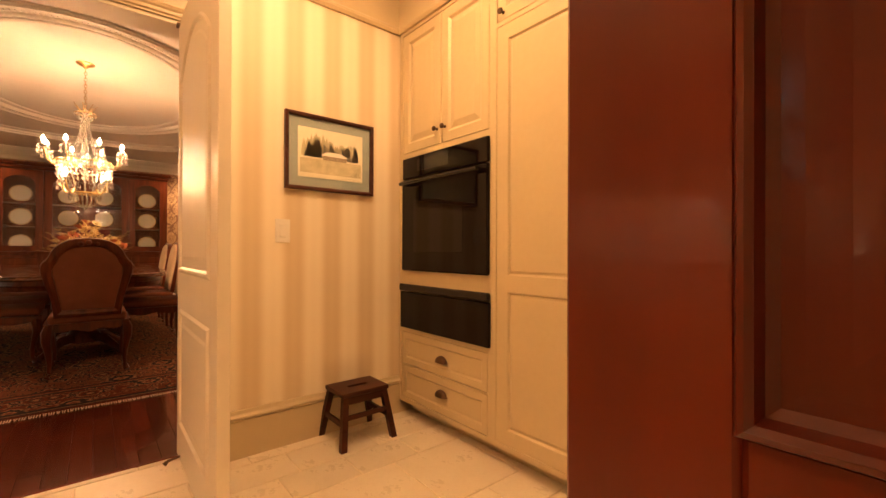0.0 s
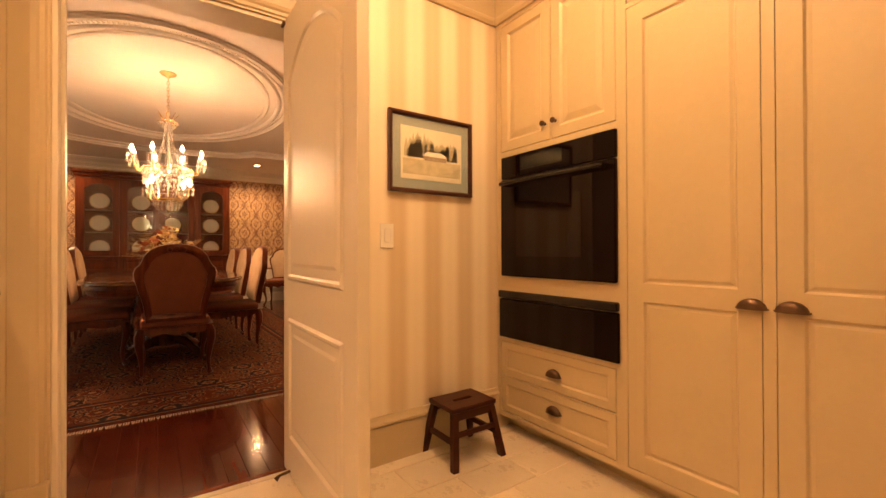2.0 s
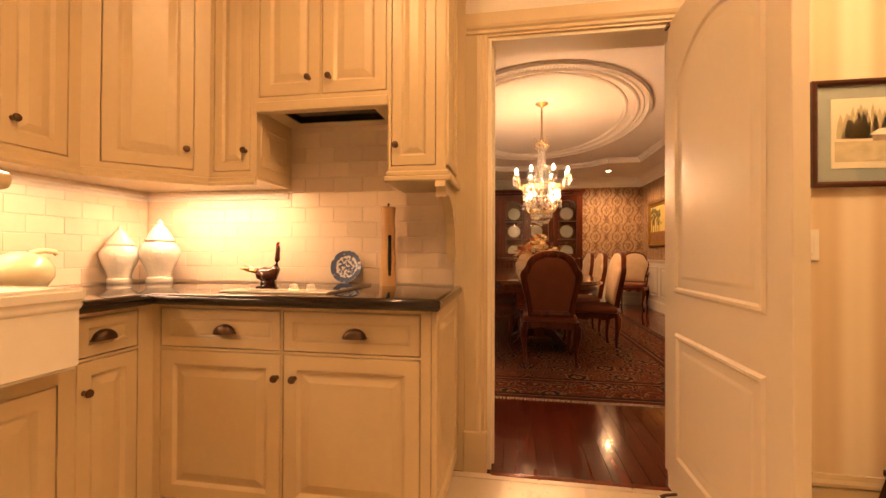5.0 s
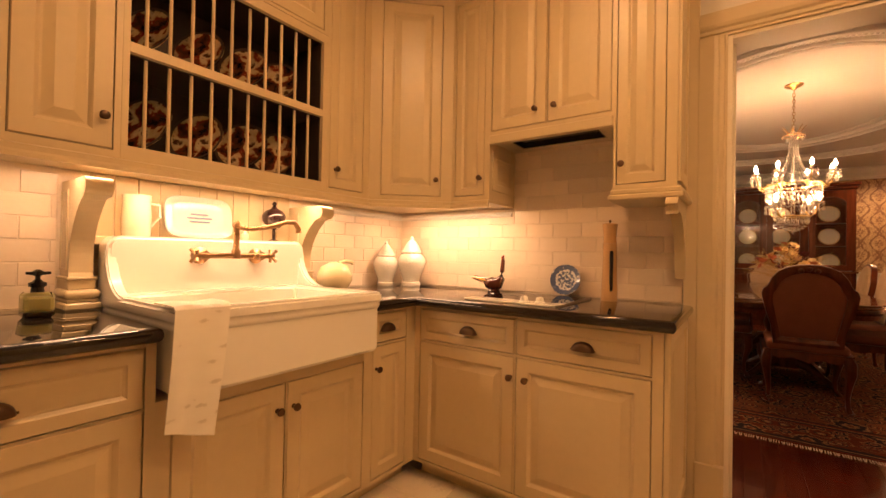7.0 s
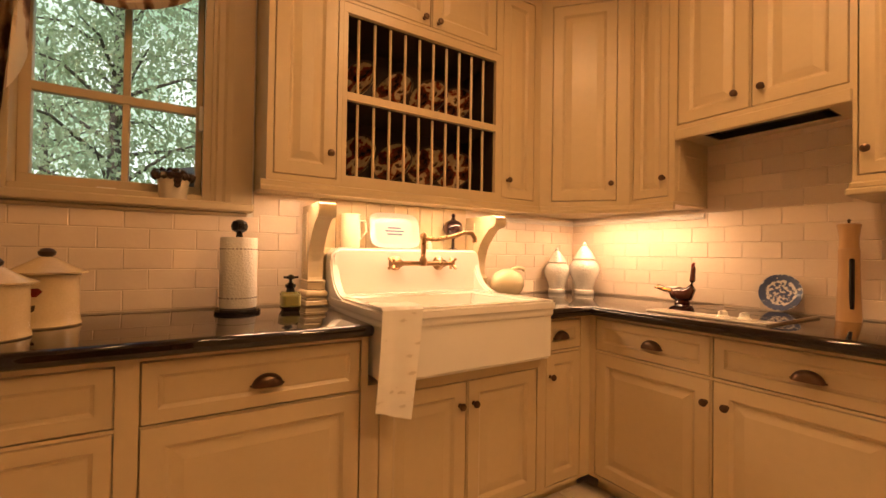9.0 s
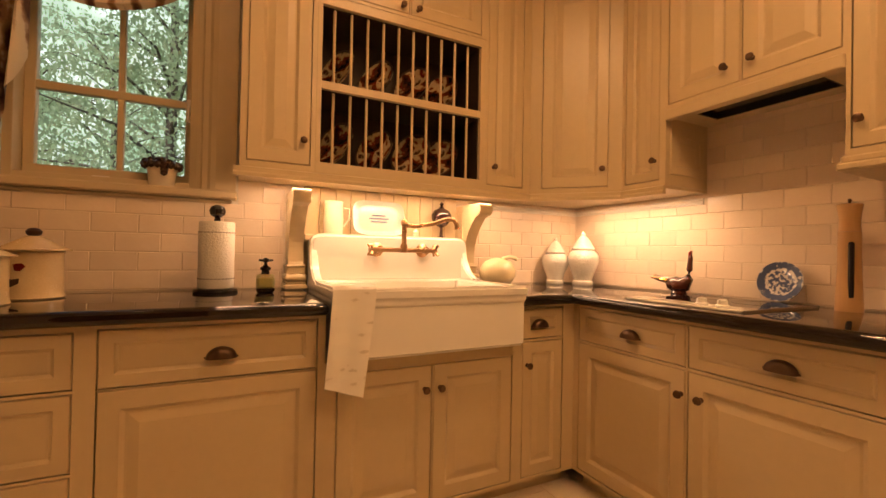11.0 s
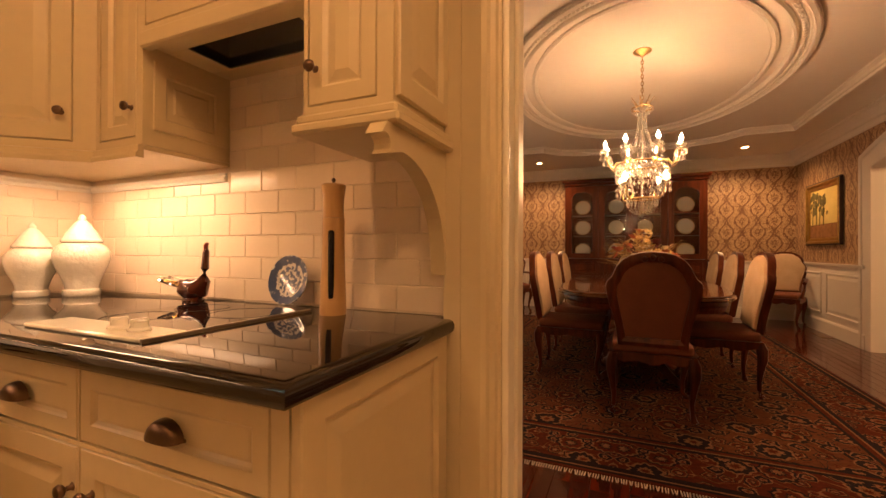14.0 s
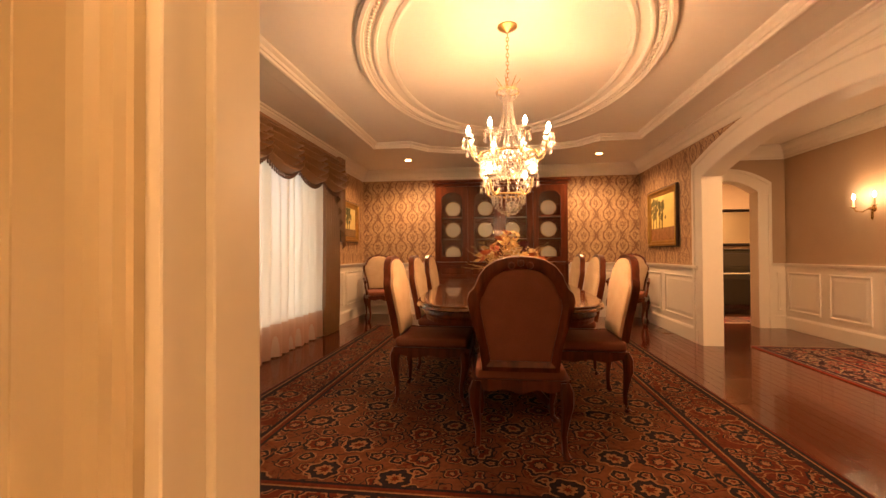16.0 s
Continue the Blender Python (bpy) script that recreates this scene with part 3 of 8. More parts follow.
tagged(part("trim_jamb", bm, DOORP), "cream painted door jamb with its stop", "trim", kind="structure")
# casing post that closes the counter's end against the doorway
bm = boxes(((-0.565, YR - 0.034, 0), (DL - 0.105, YR, 2.33)), bevel=0.003)
tagged(part("trim_pilaster", bm, TRIM), "tan painted flat pilaster beside the counter", "trim", kind="structure")

# ---- cabinets on the range wall ----
def at(x, y, turn):
    return pose(x, y, 0, 0, 0, turn)


ZC0, ZC1 = 0.904, 0.947  # counter slab
NF = 1.765
W0, W1 = -1.65, -0.565
fronted("base_cabinet", at(W0, NF, 0), "cream painted two-door base cabinet under the cooktop, with drawers", W1 - W0, 0.15, ZC0, YR - NF - 0.003,
        [("drawer", 0.03, 0.740, 0.532, 0.890, "cup", 0.305, 0.816), ("drawer", 0.537, 0.740, 1.05, 0.890, "cup", 0.812, 0.816),
         ("door", 0.03, 0.165, 0.532, 0.732, "knob", 0.515, 0.646), ("door", 0.537, 0.165, 1.05, 0.732, "knob", 0.585, 0.646)], toe=0.07)
bm = bmesh.new()
slab(bm, 0, 0.15, YR - NF - 0.06, 0.912, PANEL)
end = thing("end_panel", at(W1 + 0.022, NF + 0.003, 90), "cream painted raised end panel of the base cabinets", "panel")
part("panel", bm, CREAM, end)

# upper cabinets
UT, UTE = 2.595, 2.335  # tops of the wall cabinets and of the tall cabinets
UF = 2.064
UD = YR - UF - 0.002
fronted("wall_cabinet", at(-1.655, UF, 0), "narrow cream painted wall cabinet beside the hood", 0.235, 1.44, UT, UD, [("door", 0.02, 1.465, 0.205, 2.52, "knob", 0.182, 1.555)])
hood = fronted("hood_cabinet", at(-1.42, UF, 0), "cream painted two-door cabinet over the range hood", 0.61, 1.765, UT, UD,
               [("door", 0.008, 1.79, 0.303, 2.52, "knob", 0.25, 1.862), ("door", 0.307, 1.79, 0.602, 2.52, "knob", 0.345, 1.862)])
part("valance", boxes(((0, -0.012, 1.722), (0.61, 0.02, 1.768)), bevel=0.004), CREAM, hood)
part("hood_frame", boxes(((0.0, 0.02, 1.738), (0.61, 0.075, 1.766)), ((0.0, UD - 0.075, 1.738), (0.61, UD, 1.766)), ((0.0, 0.075, 1.738), (0.085, UD - 0.075, 1.766)), ((0.525, 0.075, 1.738), (0.61, UD - 0.075, 1.766)), bevel=0.002), CREAM, hood)
part("hood_insert", boxes(((0.085, 0.075, 1.758), (0.525, UD - 0.075, 1.7655)), ((0.085, 0.075, 1.742), (0.093, UD - 0.075, 1.758)), ((0.517, 0.075, 1.742), (0.525, UD - 0.075, 1.758)), ((0.093, UD - 0.083, 1.742), (0.517, UD - 0.075, 1.758)), ((0.093, 0.075, 1.742), (0.517, 0.083, 1.758))), BLACKM, hood, "dark recessed extractor insert")
bm = bmesh.new()
slab(bm, 0.03, 1.49, UD - 0.03, 1.70, scaled(PANEL, 0.7), 0.006)
nsp = part("side_panel", bm, CREAM, bpy.data.objects["wall_cabinet"])
nsp.matrix_local = pose(0.2405, 0, 0, 0, 0, 90)
ru = fronted("wall_cabinet", at(-0.81, UF, 0), "narrow cream painted wall cabinet beside the doorway", 0.245, 1.44, UT, UD, [("door", 0.012, 1.465, 0.205, 2.52, "knob", 0.035, 1.552)])
part("bottom_moulding", boxes(((-0.015, -0.03, 1.395), (0.275, UD, 1.42)), ((-0.008, -0.02, 1.418), (0.265, UD, 1.442)), bevel=0.006), CREAM, ru)
bm = bmesh.new()
slab(bm, 0.01, 1.465, UD - 0.01, 2.52, PANEL, 0.012)
sp = part("side_panel", bm, CREAM, ru)
sp.matrix_local = pose(0.257, 0, 0, 0, 0, 90)
# bracket under that cabinet
bm = bmesh.new()
pts = [(2.365, 1.395), (2.03, 1.395)]
pts += [(2.035 + 0.022 * math.sin(a) - 0.012, 1.372 - 0.022 + 0.022 * math.cos(a)) for a in np.linspace(-0.6, 3.0, 8)]
pts += [(2.085 + 0.245 * math.sin(a), 1.345 - 0.245 + 0.245 * math.cos(a)) for a in np.linspace(0.05, 1.5, 12)]
pts += [(2.335, 1.06), (2.365, 1.06)]
extrude_outline(bm, [(-0.60, y, z) for y, z in pts], (0.042, 0, 0))
tagged(part("corbel", bm, CREAM), "cream painted curved bracket under the wall cabinet", "bracket")

# ---- corner cabinet ----
ax0, ay0, ax1, ay1 = -1.98, 1.755, -1.655, UF
ang = math.degrees(math.atan2(ay1 - ay0, ax1 - ax0))
cw = math.hypot(ax1 - ax0, ay1 - ay0)
cc = fronted("corner_cabinet", at(ax0, ay0, ang), "cream painted diagonal corner wall cabinet with one door", cw, 1.44, UT, 0.15, [("door", 0.06, 1.465, cw - 0.06, 2.52, "knob", cw - 0.09, 1.555)])

# ---- cabinets on the west wall ----
WF = -1.65
WU = -1.98
WUD = WU - XW - 0.002
fronted("wall_cabinet", at(WU, 1.475, 90), "narrow cream painted wall cabinet beside the plate rack", 0.29, 1.44, UT, WUD, [("door", 0.012, 1.465, 0.235, 2.52, "knob", 0.05, 1.558)])
fronted("wall_cabinet", at(WU, 0.375, 90), "cream painted wall cabinet beside the window", 0.28, 1.44, UT, WUD, [("door", 0.022, 1.465, 0.262, 2.52, "knob", 0.233, 1.565)])
rack = thing("plate_rack", at(WU, 0.655, 90), "cream painted plate rack with two rows of upright rods", "plate rack")
rw = 0.82
for nm, lo, hi in (("bottom", (0, 0, 1.44), (rw, WUD, 1.487)), ("side", (0, 0, 1.487), (0.02, WUD, 2.15)), ("side", (rw - 0.03, 0, 1.487), (rw, WUD, 2.15)), ("shelf", (0.02, 0, 1.795), (rw - 0.03, WUD, 1.828)), ("top", (0, 0, 2.15), (rw, WUD, 2.19))):
    part(nm, boxes((lo, hi), bevel=0.001), CREAM, rack)
# back and thin sheets on the rack's inner faces are near-black brown
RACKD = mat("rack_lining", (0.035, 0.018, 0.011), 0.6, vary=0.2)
part("back_panel", boxes(((0.02, WUD - 0.02, 1.487), (rw - 0.03, WUD - 0.002, 2.15))), RACKD, rack, "near-black brown back panel")
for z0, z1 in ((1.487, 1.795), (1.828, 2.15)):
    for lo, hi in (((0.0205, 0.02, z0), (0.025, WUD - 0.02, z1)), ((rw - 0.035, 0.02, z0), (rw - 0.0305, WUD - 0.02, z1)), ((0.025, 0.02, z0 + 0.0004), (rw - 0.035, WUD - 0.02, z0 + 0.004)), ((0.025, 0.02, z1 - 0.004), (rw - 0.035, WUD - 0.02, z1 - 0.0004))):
        part("lining", boxes((lo, hi)), RACKD, rack, "near-black brown sheet on an inner face")
for k in range(10):
    x = 0.02 + (rw - 0.05) * (k + 0.75) / 10.6
    for z0, z1 in ((1.487, 1.796), (1.827, 2.151)):
        bm = bmesh.new()
        lathe(bm, [(0.0065, z0), (0.0065, z1)], 8, pose(x, 0.03, 0))
        part("rod", bm, CREAM, rack, smooth=True)
top = fronted("wall_cabinet", at(WU, 0.655, 90), "low cream painted two-door cabinet above the plate rack", rw, 2.192, UT, WUD, [("door", 0.03, 2.205, 0.405, 2.52, "knob", 0.37, 2.235), ("door", 0.41, 2.205, 0.79, 2.52, "knob", 0.445, 2.235)])
# moulded bottom rail under all the uppers
bm = bmesh.new()
RAIL = [(0.004, 1.44), (0.012, 1.436), (0.012, 1.420), (0.018, 1.412), (0.018, 1.400), (-0.004, 1.400), (-0.004, 1.44)]
run = [(WU, 0.355), (WU, ay0), (ax1, UF), (-1.42, UF)]
outs = []
dirs = [Vector((b[0] - a[0], b[1] - a[1])).normalized() for a, b in zip(run, run[1:])]
for i, p in enumerate(run):
    ns = [Vector((d.y, -d.x)) for d in dirs[max(0, i - 1):i + 1]] or [Vector((dirs[0].y, -dirs[0].x))]
    s = sum(ns, Vector((0, 0))).normalized()
    outs.append(s / s.dot(ns[0]))
rr = [[bm.verts.new((p[0] + o.x * q, p[1] + o.y * q, z)) for q, z in RAIL] for p, o in zip(run, outs)]
for a, b in zip(rr, rr[1:]):
    for i in range(len(RAIL)):
        bm.faces.new((a[i], b[i], b[(i + 1) % len(RAIL)], a[(i + 1) % len(RAIL)]))
bm.faces.new(rr[0]), bm.faces.new(rr[-1][::-1])
bmesh.ops.recalc_face_normals(bm, faces=bm.faces[:])
tagged(part("trim_light_rail", bm, CREAM), "cream painted moulding along the bottom of the wall cabinets", "trim", kind="structure")
bm = boxes(((XW + 0.002, 0.375, 1.425), (WU - 0.005, 1.765, 1.438)), ((-1.66, UF + 0.005, 1.425), (-1.42, YR - 0.002, 1.438)))
extrude_outline(bm, [(XW + 0.002, 1.766, 1.425), (WU, 1.766, 1.425), (-1.661, UF, 1.425), (-1.661, YR - 0.002, 1.425), (XW + 0.002, YR - 0.002, 1.425)], (0, 0, 0.013))
tagged(part("trim_cabinet_floor", bm, CREAM), "underside of the wall cabinets", "trim", kind="structure")

fronted("base_cabinet", at(WF, 1.45, 90), "narrow cream painted base cabinet beside the sink", 0.315, 0.15, ZC0, 0.62,
        [("drawer", 0.025, 0.755, 0.25, 0.890, "cup", 0.115, 0.824), ("door", 0.025, 0.165, 0.25, 0.746, "knob", 0.051, 0.645)], toe=0.07)
fronted("sink_cabinet", at(WF, 0.65, 90), "cream painted two-door cabinet under the farmhouse sink", 0.80, 0.15, 0.735, 0.62,
        [("door", 0.04, 0.165, 0.404, 0.695, "knob", 0.372, 0.603), ("door", 0.408, 0.165, 0.775, 0.695, "knob", 0.436, 0.603)], toe=0.07)
fronted("dishwasher_panel", at(WF, 0.02, 90), "cream painted panelled dishwasher front with cup pull", 0.63, 0.15, ZC0, 0.62,
        [("drawer", 0.014, 0.722, 0.605, 0.89, "cup", 0.318, 0.803), ("door", 0.014, 0.165, 0.605, 0.72, "", 0, 0)], "dishwasher", toe=0.07)
for k, (a, b) in enumerate(((-0.70, 0.02), (-1.29, -0.70))):
    fronted("drawer_cabinet", at(WF, a, 90), "cream painted base cabinet of three stacked drawers", b - a, 0.15, ZC0, 0.62,
            [("drawer", 0.02, 0.728, b - a - 0.035, 0.885, "cup", 0.34, 0.803), ("drawer", 0.02, 0.505, b - a - 0.035, 0.72, "cup", 0.34, 0.61), ("drawer", 0.02, 0.165, b - a - 0.035, 0.498, "cup", 0.34, 0.33)], group="drawer cabinets", toe=0.07)

# ---- counters ----
def counter(name, outline, label):
    bm = bmesh.new()
    extrude_outline(bm, [(x, y, ZC0) for x, y in outline], (0, 0, ZC1 - ZC0))
    es = [e for e in bm.edges if abs(e.verts[0].co.z - e.verts[1].co.z) < 1e-6]
    bmesh.ops.bevel(bm, geom=es, offset=0.0185, segments=5, affect="EDGES", profile=0.5)
    return tagged(part(name, bm, GRANITE, smooth=True), label, "worktop")


counter("countertop", [(XW + 0.003, -1.295), (-1.600, -1.295), (-1.600, 0.648), (XW + 0.003, 0.648)], "polished black granite worktop under the window")
counter("countertop", [(XW + 0.003, 1.432), (-1.600, 1.432), (-1.600, 1.714), (-0.524, 1.714), (-0.524, YR - 0.052), (-0.567, YR - 0.052), (-0.567, YR - 0.003), (XW + 0.003, YR - 0.003)], "polished black granite corner worktop with the cooktop")

# ---- tall oven wall ----
OF = XF
def east(y):
    return at(OF, y, -90)


tower = fronted("oven_cabinet", east(2.115), "cream painted tall cabinet that holds the wall oven", 0.765, 0.15, UTE, 0.63,
                [("door", 0.03, 1.605, 0.383, 2.31, "knob", 0.352, 1.69), ("door", 0.387, 1.605, 0.74, 2.31, "knob", 0.418, 1.69),
                 ("drawer", 0.03, 0.375, 0.735, 0.565, "cup", 0.40, 0.468), ("drawer", 0.03, 0.175, 0.735, 0.37, "cup", 0.40, 0.29)], toe=0.09)
ov = thing("wall_oven", east(2.115), "black glass built-in wall oven", "oven")
part("control_panel", boxes(((0.052, -0.018, 1.452), (0.748, 0.0, 1.572)), bevel=0.004), BLACK, ov)
part("display", boxes(((0.20, -0.0195, 1.485), (0.47, -0.0175, 1.55)), bevel=0.001), mat("oven_display", (0.010, 0.010, 0.011), 0.05, spec=0.7), ov, "dark oven display")
door = part("oven_door", boxes(((0.052, -0.022, 0.925), (0.748, 0.0, 1.447)), bevel=0.005), BLACK, ov)
part("oven_window", boxes(((0.17, -0.0232, 1.03), (0.58, -0.0215, 1.33)), bevel=0.001), mat("oven_window_glass", (0.008, 0.004, 0.003), 0.02, spec=0.3), door, "tinted oven window")
bm = bmesh.new()
tube(bm, [(0.085, -0.055, 1.42), (0.40, -0.062, 1.42), (0.715, -0.055, 1.42)], 0.011, 10)
box(bm, (0.09, -0.055, 1.41), (0.11, -0.02, 1.43), 0.002), box(bm, (0.69, -0.055, 1.41), (0.71, -0.02, 1.43), 0.002)
part("handle", bm, BLACKM, door, smooth=True)
wd = thing("warming_drawer", east(2.115), "black glass warming drawer below the oven", "warming drawer")
part("front", boxes(((0.03, -0.016, 0.59), (0.755, 0.0, 0.80)), bevel=0.004), BLACK, wd)
bm = boxes(((0.03, -0.026, 0.805), (0.755, 0.0, 0.845)), bevel=0.006)
part("handle", bm, BLACKM, wd)
for k, (y, w, hx) in enumerate(((1.35, 0.50, 0.455), (0.85, 0.475, 0.06), (0.375, 0.50, 0.455), (-0.125, 0.52, 0.06))):
    fronted("pantry_cabinet", east(y), "tall cream painted pantry cabinet with a two-panel door", w, 0.15, UTE, 0.63,
            [("tall", 0.02, 0.175, w - 0.015, 2.055, "cup", hx, 0.886, 0.893), ("door", 0.02, 2.075, w - 0.015, UTE - 0.012, "knob", 0.06 if hx > 0.2 else w - 0.06, 2.11)], group="pantry cabinets", toe=0.09)

# crown over the wall cabinets
UCROWN = [(0.0, -0.002), (0.012, -0.002), (0.016, 0.02), (0.03, 0.03), (0.05, 0.075), (0.085, 0.10), (0.10, 0.11), (0.10, 0.124), (0.0, 0.124)]
bm = bmesh.new()
rr = [[bm.verts.new((p[0] + o.x * q, p[1] + o.y * q, UT + z)) for q, z in UCROWN] for p, o in zip(run[:-1] + [(-0.565, UF)], outs)]
for a, b in zip(rr, rr[1:]):
    for i in range(len(UCROWN)):
        bm.faces.new((a[i], b[i], b[(i + 1) % len(UCROWN)], a[(i + 1) % len(UCROWN)]))
bm.faces.new(rr[0]), bm.faces.new(rr[-1][::-1])
bmesh.ops.recalc_face_normals(bm, faces=bm.faces[:])
tagged(part("trim_crown_cabinets", bm, TRIM), "cream crown moulding over the wall cabinets", "trim", kind="structure")

# ---- dining room shell ----
DW, DE, DN, DC = -2.46, 2.28, 9.33, 2.63
HE = 3.95  # hall's far wall
HX0, HX1, HY = 2.80, 3.60, 8.45
tagged(part("floor_dining", boxes(((DW - 0.2, 2.335, -0.10), (6.6, 11.0, FZ - 0.012))), mat("subfloor", (0.05, 0.015, 0.008), 0.5)), "dark red polished wood boards", "floor", kind="structure")
wall_with_hole("wall_dining_west", (DW - 0.16, YD, 0), (DW, DN + 0.15, DC), 1, [(4.2, 0.35, 7.3, 2.30)], DAMASK, "damask wallpapered wall with the curtained window")
tagged(part("wall_dining_north", boxes(((DW, DN, 0), (DE, DN + 0.15, DC))), DAMASK), "brown damask wallpapered dining room wall", "wall", kind="structure")
tagged(part("wall_dining_south", boxes(((0.56, YD, 0), (DE, YD + 0.1, DC))), DAMASK), "damask wallpapered wall beside the doorway", "wall", kind="structure")
tagged(part("wall_dining_over", boxes(((XW, YR + 0.01, CEIL + 0.12), (0.56, YD, DC))), PLASTER), "plain wall over the doorway", "wall", kind="structure")
tagged(part("wall_dining_corner", boxes(((DW, YD - 0.1, 0), (XW - 0.16, YD + 0.02, DC))), DAMASK), "damask wallpapered corner wall", "wall", kind="structure")
AY0, AY1, ASP, ATOP = 3.9, 7.15, 2.02, 2.27


def arched_wall(name, lo, hi, axis, a0, a1, spring, top, material, label):
    """A thick wall with an arched opening through it."""
    bm = bmesh.new()
    n = 28
    arc = [(a0 + (a1 - a0) * k / n, spring + (top - spring) * (1 - (2 * k / n - 1) ** 2)) for k in range(n + 1)]
    out = [(lo[axis], 0), (a0, 0)] + arc + [(a1, 0), (hi[axis], 0), (hi[axis], hi[2]), (lo[axis], hi[2])]
    o = 1 - axis

    def p(a, z, q):
        c = [0, 0, z]
        c[axis], c[o] = a, q
        return c
    vec = [0, 0, 0]
    vec[o] = hi[o] - lo[o]
    extrude_outline(bm, [p(a, z, lo[o]) for a, z in out], vec)
    return tagged(part(name, bm, material), label, "wall", kind="structure")


def arch_trim(name, face, out, axis, a0, a1, spring, top, depth, label, w=0.10):
    """A flat casing round an arch on one wall face, with the lining of the opening."""
    bm = bmesh.new()
    n = 28

    def path(g):
        return [(a0 - g, FZ)] + [(a0 - g + (a1 - a0 + 2 * g) * k / n, spring + g * 0.75 + (top - spring + g * 0.25) * (1 - (2 * k / n - 1) ** 2)) for k in range(n + 1)] + [(a1 + g, FZ)]
    o = 1 - axis

    def v(a, z, q):
        c = [0, 0, z]
        c[axis], c[o] = a, q
        return bm.verts.new(c)
    prof = [(-0.012, -out * depth), (-0.012, out * 0.018), (0.0, out * 0.022), (w * 0.72, out * 0.022), (w * 0.78, out * 0.034), (w, out * 0.034), (w, -out * 0.002)]
    rows = [[v(a, z, face + q) for a, z in path(g)] for g, q in prof]
    for r, s in zip(rows, rows[1:]):
        for i in range(len(r) - 1):
            bm.faces.new((r[i], r[i + 1], s[i + 1], s[i]))
    bmesh.ops.recalc_face_normals(bm, faces=bm.faces[:])
    return tagged(part(name, bm, WHITE), label, "trim", kind="structure")


arched_wall("wall_dining_east", (DE, YD, 0), (DE + 0.20, DN + 0.15, DC), 1, AY0, AY1, ASP, ATOP, DAMASK, "damask wallpapered wall with a wide arch to the hall")
arch_trim("trim_arch_dining", DE, -1, 1, AY0, AY1, ASP, ATOP, 0.20, "white painted casing and lining of the wide arch", 0.21)
tagged(part("wall_far_south", boxes(((4.08, 8.38, 0), (6.45, 8.56, DC))), TRIM), "cream painted wall of the far room", "wall", kind="structure")
tagged(part("wall_far_east", boxes(((6.45, 8.38, 0), (6.6, 11.0, DC))), TAUPE), "taupe wall of the far room", "wall", kind="structure")
arched_wall("wall_hall_north", (DE + 0.20, HY, 0), (HE, HY + 0.18, DC), 0, HX0, HX1, 2.0, 2.16, TAUPE, "taupe hall end wall with an arched doorway")
arch_trim("trim_arch_hall", HY, -1, 0, HX0, HX1, 2.0, 2.16, 0.18, "white painted casing of the hall's arched doorway", 0.16)
tagged(part("wall_hall_east", boxes(((HE, YD, 0), (HE + 0.15, HY + 0.18, DC))), TAUPE), "taupe painted hall wall above white panelling", "wall", kind="structure")
tagged(part("wall_far_north", boxes(((DE + 0.20, 10.9, 0), (6.45, 11.0, DC))), TAUPE), "taupe wall of the far room", "wall", kind="structure")
tagged(part("wall_far_west", boxes(((DE + 0.05, DN + 0.15, 0), (DE + 0.20, 10.9, DC))), TAUPE), "taupe wall of the far room", "wall", kind="structure")
tagged(part("wall_hall_south", boxes(((DE + 0.20, YD, 0), (HE, YD + 0.1, DC))), TAUPE), "taupe painted hall wall", "wall", kind="structure")

# ceiling: a flat border, a raised tray with curved ends, and an oval field
TX, TY0, TY1, DCX, DCY = 1.75, 3.50, 7.62, 0.02, 5.62


def tray_outline(g):
    pts = []
    for sx, sy in ((1, 1), (-1, 1), (-1, -1), (1, -1)):
        yy = (TY1 + g) if sy > 0 else (TY0 - g)
        a = [(sx * (TX + g) + DCX / 2, yy)]
        pts += a
        if sy > 0 and sx > 0 or sy < 0 and sx < 0:
            d = sx
            for k in range(13):
                u = -1 + k / 6
                pts.append((DCX / 2 - d * u * 1.25, yy + sy * 0.50 * math.sqrt(max(0, 1 - u * u)) * 0.98))
    return pts


def flat_ring(bm, outer, inner, z, zi):
    """A strip between two outlines of the same count."""
    a = [bm.verts.new((x, y, z)) for x, y in outer]
    b = [bm.verts.new((x, y, zi)) for x, y in inner]
    for i in range(len(a)):
        bm.faces.new((a[i], a[(i + 1) % len(a)], b[(i + 1) % len(a)], b[i]))
    return b


ZT = DC + 0.04
bm = bmesh.new()
inner = tray_outline(0)
n = len(inner)
X0, X1, Y0, Y1 = DW - 0.16, 6.6, 2.4, 11.0
a = [bm.verts.new((x, y, DC)) for x, y in inner]
corners = [bm.verts.new(c + (DC,)) for c in ((X0, Y0), (X1, Y0), (X1, Y1), (X0, Y1))]
es = [bm.edges.new((a[i], a[(i + 1) % n])) for i in range(n)] + [bm.edges.new((corners[i], corners[(i + 1) % 4])) for i in range(4)]
bmesh.ops.triangle_fill(bm, use_beauty=True, use_dissolve=False, edges=es)
b = [bm.verts.new((x, y, ZT)) for x, y in inner]
for i in range(n):
    bm.faces.new((a[i], a[(i + 1) % n], b[(i + 1) % n], b[i]))
bm.faces.new(b)
top4 = [bm.verts.new((c.co.x, c.co.y, DC + 0.2)) for c in corners]
for i in range(4):
    bm.faces.new((corners[i], corners[(i + 1) % 4], top4[(i + 1) % 4], top4[i]))
bm.faces.new(top4)
tagged(part("ceiling_dining", bm, PLASTER), "cream plaster tray ceiling of the dining room", "ceiling", kind="structure")


